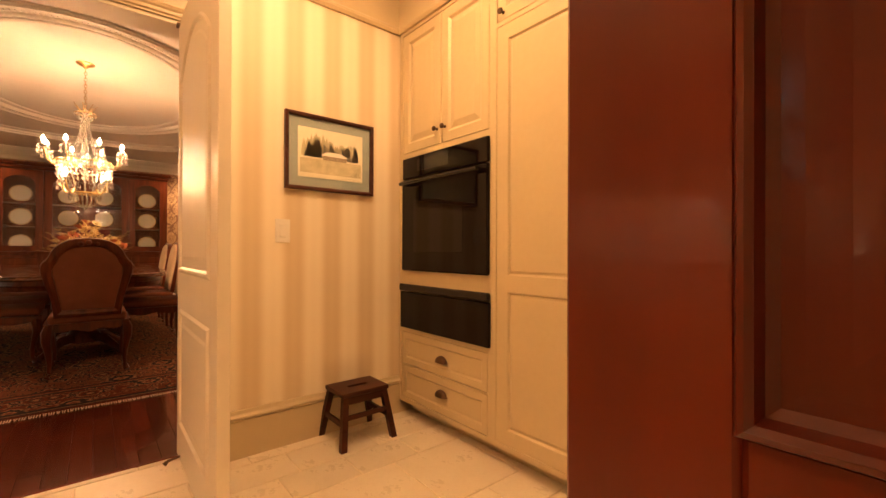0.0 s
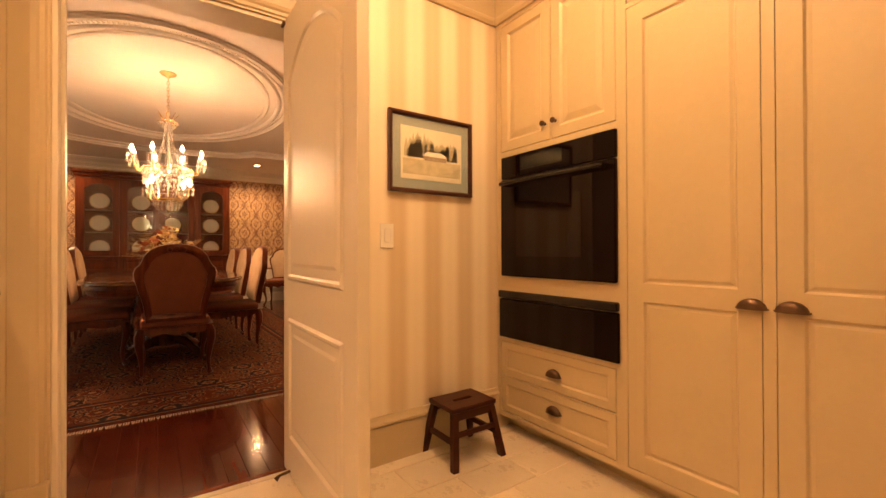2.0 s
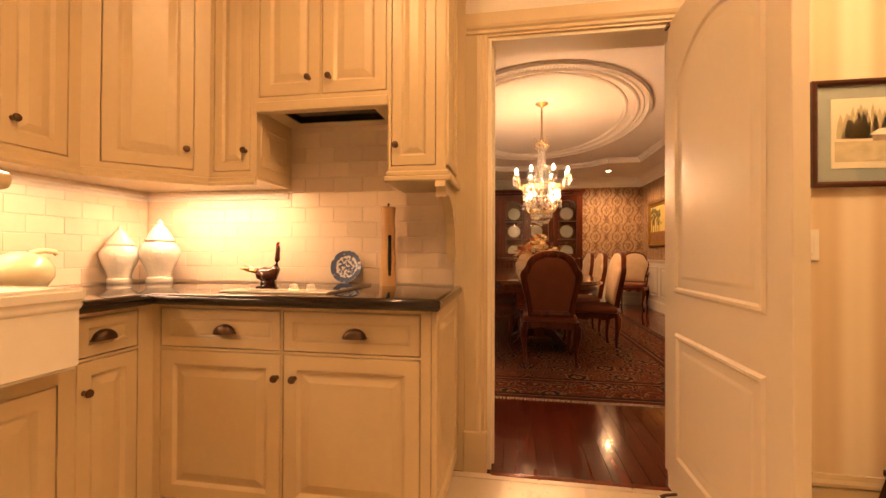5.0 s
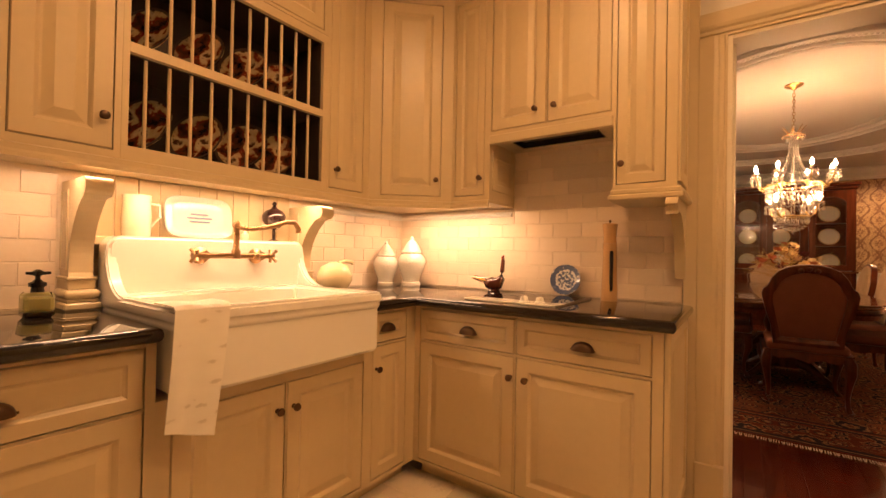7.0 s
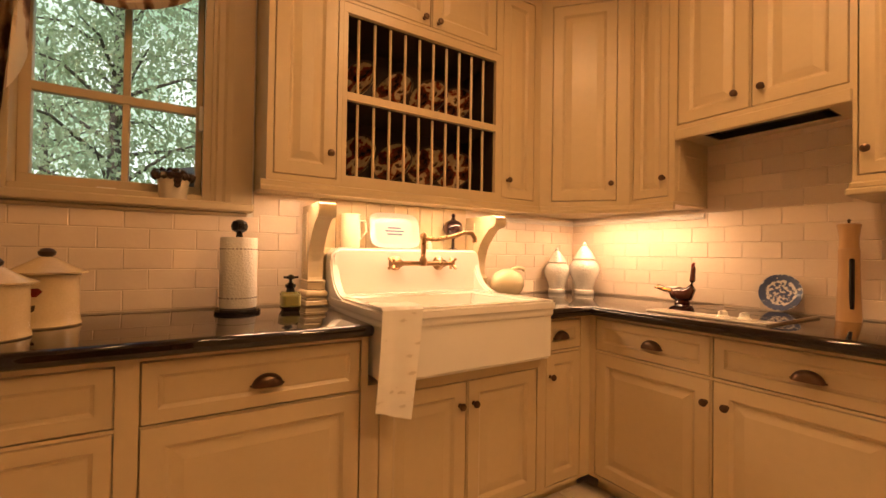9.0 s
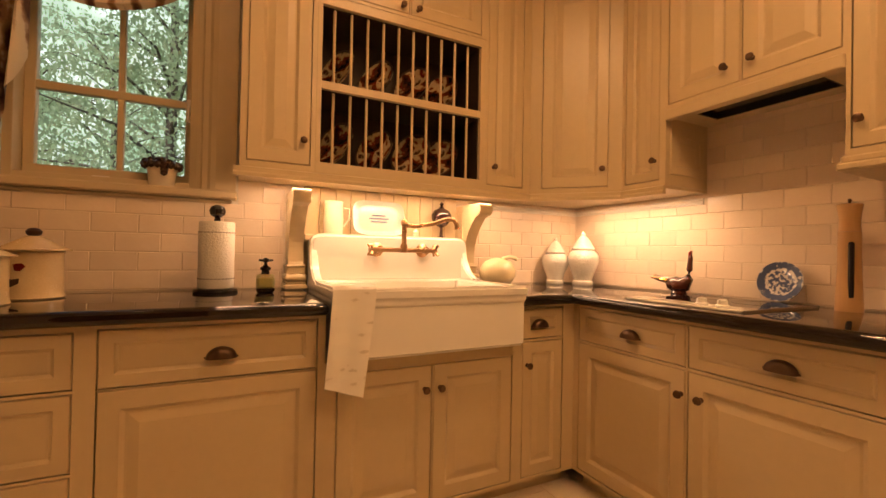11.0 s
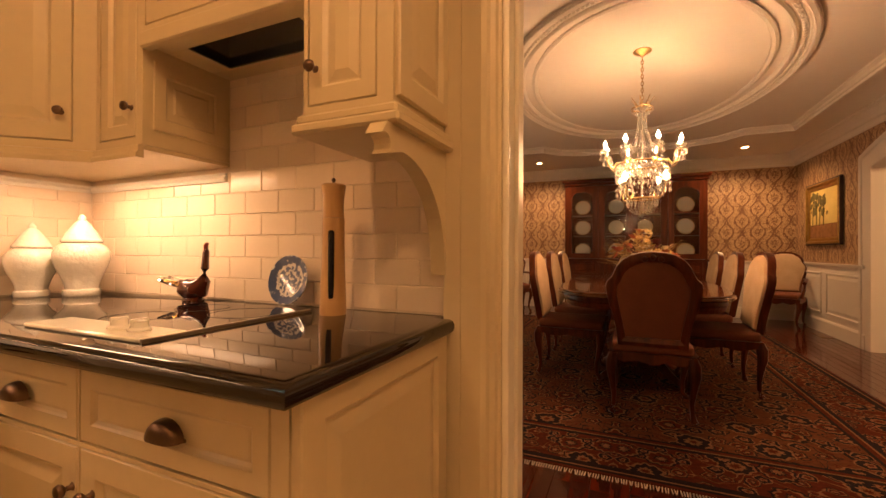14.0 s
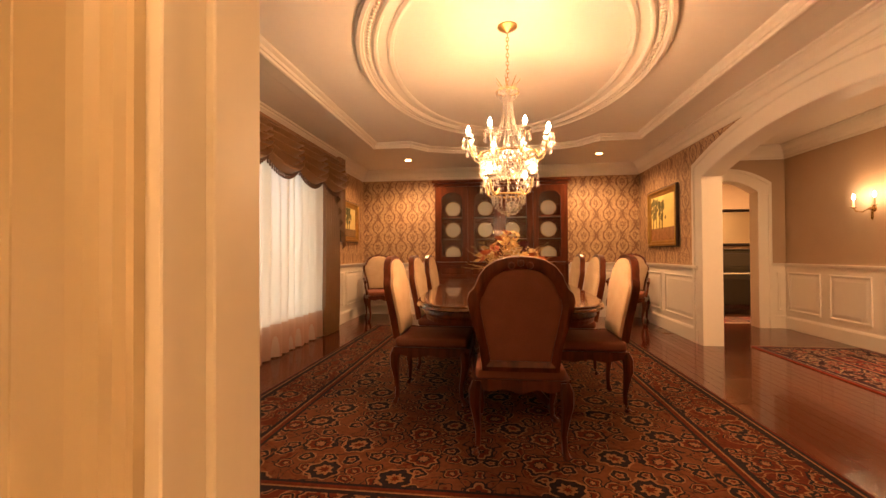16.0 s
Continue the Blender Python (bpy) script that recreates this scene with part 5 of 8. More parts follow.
sw = thing("light_switch", pose(0.797, YP, 1.135), "white paddle light switch on striped wall", "switch")
part("plate", boxes(((-0.036, -0.006, -0.058), (0.036, 0.0, 0.058)), bevel=0.002), PORCELAIN, sw)
part("paddle", boxes(((-0.016, -0.010, -0.032), (0.016, -0.005, 0.032)), bevel=0.002), PORCELAIN, sw)

st = thing("step_stool", pose(1.140, 1.990, FZ), "small dark cherry wooden step stool with handle slot", "stool")
bm = bmesh.new()
o = [(-0.132, -0.100), (0.132, -0.100), (0.132, 0.100), (-0.132, 0.100)]
hole = [(-0.052 + 0.0, -0.011), (0.052, -0.011), (0.052, 0.011), (-0.052, 0.011)]
for z, flip in ((0.243, True), (0.265, False)):
    A = [bm.verts.new((x, y, z)) for x, y in o]
    B = [bm.verts.new((x, y, z)) for x, y in hole]
    for i in range(4):
        bm.faces.new((A[i], A[(i + 1) % 4], B[(i + 1) % 4], B[i]))
    if flip:
        low = (A, B)
for L, H_ in zip(low, (A, B)):
    for i in range(4):
        bm.faces.new((L[i], L[(i + 1) % 4], H_[(i + 1) % 4], H_[i]))
bmesh.ops.recalc_face_normals(bm, faces=bm.faces[:])
bmesh.ops.bevel(bm, geom=[e for e in bm.edges if e.is_valid and len(e.link_faces) == 2 and e.calc_face_angle() > 1.0], offset=0.003, segments=1, affect="EDGES")
part("seat", bm, STOOLW, st)
for sx in (-1, 1):
    for sy in (-1, 1):
        bm = bmesh.new()
        a, b = Vector((sx * 0.108, sy * 0.080, 0.244)), Vector((sx * 0.142, sy * 0.128, 0.0))
        q = 0.015
        extrude_outline(bm, [a + Vector((u * q, v * q, 0)) for u, v in ((-1, -1), (1, -1), (1, 1), (-1, 1))], b - a)
        part("leg", bm, STOOLW, st)
for sx in (-1, 1):
    part("side_stretcher", boxes(((sx * 0.125 - 0.009, -0.095, 0.10), (sx * 0.125 + 0.009, 0.095, 0.125)), bevel=0.002), STOOLW, st)
for sy in (-1, 1):
    part("rail", boxes(((-0.11, sy * 0.088 - 0.008, 0.205), (0.11, sy * 0.088 + 0.008, 0.243)), bevel=0.002), STOOLW, st)
part("stretcher", boxes(((-0.118, -0.112, 0.135), (0.118, -0.096, 0.158)), bevel=0.002), STOOLW, st)

# ---- sink ----
SY0, SY1, SX0, SX1 = 0.668, 1.424, -2.20, -1.566
SYB = 1.462  # end of the sink's high back
sk = thing("farmhouse_sink", pose(0, 0, 0), "white porcelain farmhouse sink with high back", "sink")
bm = bmesh.new()
o = [(SX1, SY0), (SX1, SY1), (SX0 + 0.06, SY1), (SX0 + 0.06, SY0)]
i_ = [(SX1 - 0.045, SY0 + 0.05), (SX1 - 0.045, SY1 - 0.05), (SX0 + 0.14, SY1 - 0.05), (SX0 + 0.14, SY0 + 0.05)]
j_ = [(SX1 - 0.075, SY0 + 0.08), (SX1 - 0.075, SY1 - 0.08), (SX0 + 0.17, SY1 - 0.08), (SX0 + 0.17, SY0 + 0.08)]
levels = [(o, 0.752), (o, 0.938), ([(x + (0.012 if x == SX1 else 0), y + (0.010 if y == SY1 else -0.010 if y == SY0 else 0)) for x, y in o], 0.950), ([(x + (0.012 if x == SX1 else 0), y + (0.010 if y == SY1 else -0.010 if y == SY0 else 0)) for x, y in o], 0.994), (i_, 0.992), (j_, 0.80)]
last = None
for pts, z in levels:
    r = [bm.verts.new((x, y, z)) for x, y in pts]
    if last:
        for i in range(4):
            bm.faces.new((last[i], last[(i + 1) % 4], r[(i + 1) % 4], r[i]))
    else:
        bm.faces.new(r[::-1])
    last = r
bm.faces.new(last)
bmesh.ops.recalc_face_normals(bm, faces=bm.faces[:])
bmesh.ops.bevel(bm, geom=[e for e in bm.edges if len(e.link_faces) == 2 and e.calc_face_angle() > 0.5], offset=0.011, segments=3, affect="EDGES")
part("basin", bm, PORCELAIN, sk, smooth=True)
bm = bmesh.new()
R_ = 0.045
pts = [(SY0, 0.95)] + [(SY0 + R_ - R_ * math.cos(t), 1.198 - R_ + R_ * math.sin(t)) for t in np.linspace(0, math.pi / 2, 6)]
pts += [(SYB - R_ + R_ * math.sin(t), 1.200 - R_ + R_ * math.cos(t)) for t in np.linspace(0, math.pi / 2, 6)] + [(SYB, 0.97), (SY1, 0.95)]
extrude_outline(bm, [(SX0 - 0.005, y, z) for y, z in pts], (0.085, 0, 0))
bmesh.ops.bevel(bm, geom=[e for e in bm.edges if abs(e.verts[0].co.x - e.verts[1].co.x) < 1e-6 and e.verts[0].co.x > SX0 + 0.05], offset=0.012, segments=3, affect="EDGES")
part("back", bm, PORCELAIN, sk, smooth=True)
for y in (SY0 - 0.004, SYB - 0.0345):
    bm = bmesh.new()
    c = [(SX0 + 0.075, 1.16)] + [(SX0 + 0.075 + 0.16 * (1 - math.cos(t)) , 1.16 - 0.165 * math.sin(t)) for t in np.linspace(0.1, math.pi / 2, 10)] + [(SX0 + 0.235, 0.965), (SX0 + 0.075, 0.965)]
    extrude_outline(bm, [(x, y, z) for x, z in c], (0, 0.036, 0))
    bmesh.ops.bevel(bm, geom=bm.edges[:], offset=0.006, segments=2, affect="EDGES")
    part("wing", bm, PORCELAIN, sk, smooth=True)

fx = SX0 + 0.082
fa = thing("faucet", pose(fx, 1.085, 1.130), "antique bronze bridge faucet with cross handles", "faucet")
BR2 = mat("antique_bronze", (0.36, 0.22, 0.11), 0.28, 1.0, vary=0.25, scale=18)
for s, nm in ((-1, "w"), (1, "e")):
    bm = bmesh.new()
    lathe(bm, [(0.034, 0), (0.034, 0.006), (0.024, 0.014), (0.016, 0.022), (0.014, 0.05), (0.018, 0.055)], 16, pose(0, s * 0.118, 0, 0, 90))
    part("escutcheon", bm, BR2, fa, smooth=True)
    bm = bmesh.new()
    c = Vector((0.062, s * 0.155, 0))
    lathe(bm, [(0.012, -0.014), (0.015, 0), (0.012, 0.014)], 12, pose(*c, 90))
    for q in range(4):
        t = math.pi / 4 + q * math.pi / 2
        tube(bm, [c, c + Vector((0.034 * math.cos(t), 0.012 * s, 0.034 * math.sin(t)))], [0.005, 0.0075], 8)
    part("cross_handle", bm, BR2, fa, smooth=True)
bm = bmesh.new()
tube(bm, [(0.058, -0.17, 0), (0.058, 0.17, 0)], 0.011, 12)
part("bridge", bm, BR2, fa, smooth=True)
bm = bmesh.new()
lathe(bm, [(0.018, -0.012), (0.018, 0.02), (0.012, 0.03), (0.012, 0.115), (0.017, 0.12), (0.017, 0.135), (0.006, 0.148)], 14, pose(0.058, 0, 0))
tube(bm, [(0.058, 0, 0.118), (0.075, 0.06, 0.114), (0.10, 0.13, 0.128), (0.12, 0.19, 0.150), (0.13, 0.225, 0.150), (0.135, 0.24, 0.128), (0.136, 0.243, 0.105)], [0.011, 0.010, 0.010, 0.010, 0.011, 0.012, 0.014], 10)
part("spout", bm, BR2, fa, smooth=True)

# dish towel over the front corner of the sink
def leaf_print(name):
    """Cream cloth with sparse faint leaf sprigs."""
    m, n, l, b, co, sep = start_mat(name, 0.9)
    mp, vo, no = n.new("ShaderNodeMapping"), n.new("ShaderNodeTexVoronoi"), n.new("ShaderNodeTexNoise")
    mp.inputs["Rotation"].default_value, mp.inputs["Scale"].default_value = (0.6, 0, 0), (1.0, 1.0, 2.6)
    vo.inputs["Scale"].default_value, no.inputs["Scale"].default_value, no.inputs["Detail"].default_value = 13.0, 90.0, 3
    l.new(co.outputs["Object"], mp.inputs["Vector"]), l.new(mp.outputs[0], vo.inputs["Vector"]), l.new(co.outputs["Object"], no.inputs["Vector"])
    d = math_node(n, l, "ADD", vo.outputs["Distance"], math_node(n, l, "MULTIPLY", math_node(n, l, "SUBTRACT", no.outputs["Fac"], 0.5), 0.35))
    c = ramp_nodes(n, [(0.0, (0.62, 0.57, 0.48)), (0.12, (0.66, 0.61, 0.52)), (0.22, (0.82, 0.78, 0.70)), (1.0, (0.85, 0.82, 0.74))])
    l.new(d, c.inputs[0]), l.new(c.outputs[0], b.inputs["Base Color"])
    return m


tw = bmesh.new()
FAB = leaf_print("printed_towel")
nx, nz = 18, 44
g = []
for j in range(nz + 1):
    t = j / nz
    row = []
    for i in range(nx + 1):
        u = i / nx
        s = t * 0.46
        w = 0.152 - 0.030 * t
        y = 0.652 - 0.026 * max(0, t - 0.2) / 0.8 + u * w + 0.006 * math.sin(u * 9) * t
        if s < 0.13:
            x, z = SX1 + 0.016 - 0.13 + s, 1.001 + 0.003 * math.sin(u * 7)
        else:
            d = s - 0.13
            x, z = SX1 + 0.024 + 0.007 * math.sin(u * 8 + 1) * min(1, d * 5) + 0.006 * min(1, d * 8), 0.998 - d * (0.945 + 0.13 * u)
        row.append(tw.verts.new((x, y, z)))
    g.append(row)
for j in range(nz):
    for i in range(nx):
        tw.faces.new((g[j][i], g[j][i + 1], g[j + 1][i + 1], g[j + 1][i]))
rx = bmesh.ops.extrude_face_region(tw, geom=tw.faces[:])
bmesh.ops.translate(tw, verts=[q for q in rx["geom"] if isinstance(q, bmesh.types.BMVert)], vec=(0.003, 0, 0.003))
bmesh.ops.recalc_face_normals(tw, faces=tw.faces[:])
tagged(part("dish_towel", tw, FAB, smooth=True), "cream leaf-printed dish towel draped over the sink edge", "towel")


# columns that frame the sink, and the boarded niche between them
def column(y, label):
    e = thing("sink_column", pose(XW, y, ZC1), label, "column", "sink columns")
    part("base", boxes(((0.002, -0.050, 0.0), (0.150, 0.050, 0.022)), ((0.002, -0.044, 0.022), (0.140, 0.044, 0.034)), bevel=0.004), CREAM, e)
    bm = bmesh.new()
    box(bm, (0.002, -0.049, 0.034), (0.148, 0.049, 0.066), 0.014, 4)
    part("torus", bm, CREAM, e, smooth=True)
    part("neck", boxes(((0.002, -0.038, 0.066), (0.126, 0.038, 0.098)), ((0.002, -0.042, 0.098), (0.131, 0.042, 0.108)), bevel=0.003), CREAM, e)
    bm = bmesh.new()
    pts = [(0.002, 0.108), (0.112, 0.108)] + [(0.108 + 0.145 * (t ** 2.8), 0.108 + 0.275 * t) for t in np.linspace(0.05, 0.92, 12)]
    pts += [(0.250 + 0.030 * math.sin(a), 0.400 - 0.030 * math.cos(a)) for a in np.linspace(0.0, 3.0, 11)] + [(0.002, 0.432)]
    extrude_outline(bm, [(x, -0.032, z) for x, z in pts], (0, 0.064, 0))
    sh_ = part("bracket", bm, CREAM, e)
    for sd in (-1, 1):
        bm = bmesh.new()
        lathe(bm, [(0.031, 0.0), (0.031, 0.004), (0.022, 0.006), (0.010, 0.004)], 20, pose(0.250, sd * 0.032, 0.400, -90 * sd))
        part("scroll", bm, CREAM, sh_, smooth=True)
        part("fillet", boxes(((0.016, sd * 0.0335 - 0.0025, 0.13), (0.022, sd * 0.0335 + 0.0025, 0.40)), ((0.088, sd * 0.0335 - 0.0025, 0.13), (0.094, sd * 0.0335 + 0.0025, 0.40)), ((0.022, sd * 0.0335 - 0.0025, 0.13), (0.088, sd * 0.0335 + 0.0025, 0.136)), ((0.022, sd * 0.0335 - 0.0025, 0.394), (0.088, sd * 0.0335 + 0.0025, 0.40))), CREAM, sh_)
    return e


c1 = column(0.612, "cream painted column with curved bracket beside the sink")
copy_thing(c1, pose(XW, 1.505, ZC1))
nb = thing("boarded_niche", pose(0, 0, 0), "cream vertical bead boards behind the sink", "panelling", kind="structure")
for k in range(11):
    y = 0.655 + k * 0.0745
    part("board", boxes(((XW + 0.001, y, 0.96), (XW + 0.014, y + 0.0736, 1.425)), bevel=0.003), CREAM, nb)
part("ledge", boxes(((XW + 0.014, 0.655, 1.165), (SX0 - 0.006, 1.47, 1.196)), bevel=0.003), CREAM, nb)


def turned(name, m, prof, material, label, category, seg=24, group=""):
    e = thing(name, m, label, category, group)
    bm = bmesh.new()
    lathe(bm, prof, seg)
    part("body", bm, material, e, smooth=True)
    return e


LED = 1.1965
IVORY = mat("ivory_ceramic", (0.74, 0.66, 0.50), 0.2, vary=0.05, coat=0.4)
pj = turned("pitcher", pose(XW + 0.058, 0.785, LED), [(0.044, 0), (0.046, 0.004), (0.047, 0.07), (0.044, 0.14), (0.046, 0.158), (0.042, 0.158), (0.040, 0.14)], IVORY, "tall ivory ceramic pitcher on the ledge", "pitcher")
bm = bmesh.new()
tube(bm, [(0, 0.043, 0.13), (0.005, 0.072, 0.125), (0.006, 0.076, 0.08), (0, 0.046, 0.04)], 0.006, 8)
part("handle", bm, IVORY, pj, smooth=True)
ty = thing("serving_tray", pose(XW + 0.055, 1.010, LED + 0.088, 0, -12, 0), "rectangular white and blue china platter leaning on boards", "platter")
CHINA = mat("white_china", (0.80, 0.78, 0.72), 0.12, vary=0.03, coat=0.5)
bm = bmesh.new()
last = None
for f, x in ((1.0, 0.012), (0.98, 0.016), (0.78, 0.004), (0.70, 0.003)):
    r = [bm.verts.new((x, 0.136 * f * px, 0.090 * f * pz)) for px, pz in superoval(1, 1, 4.5, 40)]
    if last:
        for i in range(40):
            bm.faces.new((last[i], last[(i + 1) % 40], r[(i + 1) % 40], r[i]))
    last = r
bm.faces.new(last)
bmesh.ops.solidify(bm, geom=bm.faces[:], thickness=0.005)
bmesh.ops.recalc_face_normals(bm, faces=bm.faces[:])
part("dish", bm, CHINA, ty, smooth=True)
BLUE = mat("blue_glaze", (0.16, 0.20, 0.34), 0.15, vary=0.2, scale=30, coat=0.5)
for z, w in ((0.012, 0.035), (-0.004, 0.05), (-0.02, 0.04)):
    part("bar", boxes(((0.007, -w, z), (0.0085, w, z + 0.006))), BLUE, ty, "blue writing drawn as bars")
bm = bmesh.new()
lathe(bm, [(0.022, 0), (0.022, 0.004), (0.006, 0.012), (0.005, 0.045), (0.022, 0.055), (0.038, 0.075), (0.040, 0.098), (0.030, 0.115), (0.012, 0.124), (0.005, 0.135), (0.009, 0.142), (0.003, 0.150)], 18)
cp = thing("covered_compote", pose(XW + 0.052, 1.362, LED) @ Matrix.Diagonal((1.38, 1.38, 1.32, 1)), "dark amethyst glass covered compote on the ledge", "jar")
part("body", bm, mat("dark_glass", (0.03, 0.012, 0.012), 0.06, coat=0.6), cp, smooth=True)
turned("small_bottle", pose(XW + 0.05, 1.215, LED), [(0.016, 0), (0.018, 0.004), (0.018, 0.03), (0.008, 0.04), (0.007, 0.05), (0.012, 0.055), (0.010, 0.066), (0.002, 0.07)], IVORY, "small ivory stoppered bottle on the ledge", "bottle")

# ---- on the worktops ----
YEL = mat("yellow_glaze", (0.77, 0.66, 0.40), 0.2, vary=0.06, coat=0.5)
jg = thing("ball_jug", pose(-2.13, 1.665, ZC1) @ Matrix.Diagonal((1.12, 1.12, 1.04, 1)), "pale yellow ceramic disc jug on the worktop", "jug")
bm = bmesh.new()
lathe(bm, [(0.045, 0), (0.075, 0.015), (0.098, 0.05), (0.098, 0.085), (0.075, 0.125), (0.035, 0.142), (0.02, 0.146)], 28, Matrix.Diagonal((0.6, 1, 1, 1)))
part("body", bm, YEL, jg, smooth=True)
bm = bmesh.new()
tube(bm, [(0, 0.02, 0.140), (0, 0.065, 0.152), (0, 0.105, 0.146), (0, 0.112, 0.135)], [0.010, 0.011, 0.010, 0.008], 10)
part("spout", bm, YEL, jg, smooth=True)
GLZ = mat("white_relief_glaze", (0.78, 0.74, 0.64), 0.25, vary=0.06, scale=12, bump=0.9, bump_scale=55, coat=0.4)
for (x, y, k) in ((-2.190, 2.125, 0.89), (-2.062, 2.225, 1.0)):
    e = thing("ginger_jar", pose(x, y, ZC1), "white relief ceramic ginger jar with domed lid", "jar", "ginger jars")
    bm = bmesh.new()
    lathe(bm, [(r * k, z * k) for r, z in ((0.056, 0), (0.059, 0.004), (0.059, 0.022), (0.052, 0.028), (0.054, 0.045), (0.066, 0.080), (0.082, 0.115), (0.090, 0.145), (0.089, 0.168), (0.078, 0.190), (0.062, 0.204), (0.058, 0.207))], 32)
    part("body", bm, GLZ, e, smooth=True)
    bm = bmesh.new()
    lathe(bm, [(r * k, z * k) for r, z in ((0.060, 0.206), (0.066, 0.209), (0.066, 0.217), (0.060, 0.224), (0.050, 0.244), (0.037, 0.264), (0.024, 0.282), (0.013, 0.292), (0.014, 0.300), (0.008, 0.312), (0.001, 0.318))], 28)
    part("lid", bm, GLZ, e, smooth=True)
# glass bird
bd = thing("glass_bird", pose(-1.50, 2.285, ZC1, 0, 0, 12) @ Matrix.Diagonal((1.15, 1.15, 1.15, 1)), "dark amber blown glass bird with amber tail", "figurine")
DG = mat("amber_glass_dark", (0.075, 0.016, 0.008), 0.04, vary=0.2, coat=0.8)
AM = glass_mat("amber_glass", (0.95, 0.62, 0.22), 0.02)
bm = bmesh.new()
tube(bm, [(-0.05, 0, 0.050), (-0.035, 0, 0.042), (-0.01, 0, 0.036), (0.02, 0, 0.040), (0.036, 0, 0.065), (0.040, 0, 0.10), (0.042, 0, 0.13), (0.044, 0, 0.152), (0.050, 0, 0.166)], [0.010, 0.026, 0.036, 0.032, 0.019, 0.012, 0.010, 0.010, 0.004], 14)
lathe(bm, [(0.030, 0), (0.032, 0.004), (0.026, 0.012)], 14)
part("body", bm, DG, bd, smooth=True)
bm = bmesh.new()
for s in (-1, 0, 1):
    tube(bm, [(-0.045, s * 0.008, 0.052), (-0.075, s * 0.016, 0.058), (-0.11, s * 0.020, 0.068 + 0.004 * s)], [0.012, 0.010, 0.003], 8)
part("tail", bm, AM, bd, "amber glass tail", True)
bm = bmesh.new()
for k in range(3):
    tube(bm, [(0.040, 0, 0.155 + 0.004 * k), (0.040 + 0.004 * k, 0, 0.172 + 0.003 * k)], 0.005, 6)
part("comb", bm, mat("red_glass", (0.20, 0.02, 0.01), 0.05, coat=0.6), bd, smooth=True)
# blue plate on the wall side
pl = thing("blue_plate", pose(-1.10, YR - 0.045, ZC1 + 0.083, 78, 0, 0), "blue and white transfer-printed plate leaning on tiles", "plate")


def plate_mat(name, base, ink, dens):
    m, n, l, b, co, sep = start_mat(name, 0.12)
    b.inputs["Coat Weight"].default_value = 0.5
    r = math_node(n, l, "SQRT", math_node(n, l, "ADD", math_node(n, l, "MULTIPLY", sep.outputs[0], sep.outputs[0]), math_node(n, l, "MULTIPLY", sep.outputs[1], sep.outputs[1])))
    no = n.new("ShaderNodeTexNoise")
    no.inputs["Scale"].default_value, no.inputs["Detail"].default_value = 70.0, 4
    l.new(co.outputs["Object"], no.inputs["Vector"])
    rim = ramp_nodes(n, [(0.0, (0.50, 0.5, 0.5)), (0.045, (0.50, 0.5, 0.5)), (0.050, (0.30, 0.3, 0.3)), (0.058, (0.62, 0.6, 0.6)), (0.072, (0.66, 0.66, 0.66)), (0.08, (0.5, 0.5, 0.5))])
    l.new(r, rim.inputs[0])
    s = math_node(n, l, "ADD", no.outputs["Fac"], math_node(n, l, "SUBTRACT", rim.outputs[0], dens))
    c = ramp_nodes(n, [(0.46, base), (0.54, ink)])
    l.new(s, c.inputs[0]), l.new(c.outputs[0], b.inputs["Base Color"])
    return m


def dish(bm, r, deep, m=None):
    return lathe(bm, [(r * 0.55, -0.004), (r * 0.62, -0.004), (r, deep - 0.003), (r, deep), (r * 0.93, deep - 0.001), (r * 0.66, 0.002), (r * 0.55, 0.0)], 36, m)


bm = bmesh.new()
dish(bm, 0.080, 0.012)
part("plate_body", bm, plate_mat("blue_transfer", (0.66, 0.66, 0.64), (0.07, 0.10, 0.20), 0.47), pl, smooth=True)
# mill
ml = thing("pepper_mill", pose(-0.862, 2.243, ZC1), "tall pale wooden pepper mill with a dark side strip", "mill")
bm = bmesh.new()
lathe(bm, [(0.036, 0), (0.037, 0.006), (0.036, 0.05), (0.033, 0.12), (0.031, 0.20), (0.031, 0.27)], 24)
part("body", bm, OAKW, ml, smooth=True)
bm = bmesh.new()
lathe(bm, [(0.030, 0.271), (0.0285, 0.29), (0.029, 0.32), (0.033, 0.35), (0.035, 0.362), (0.030, 0.366)], 24)
part("head", bm, OAKW, ml, smooth=True)
bm = bmesh.new()
lathe(bm, [(0.004, 0.366), (0.004, 0.374), (0.007, 0.378), (0.002, 0.384)], 10)
part("nut", bm, BRONZE, ml, smooth=True)
bm = boxes(((-0.008, -0.0375, 0.045), (0.008, -0.028, 0.235)), bevel=0.004)
part("strip", bm, BLACKM, ml, "dark strip with illegible lettering").matrix_local = pose(0, 0, 0, 0, 0, 28)
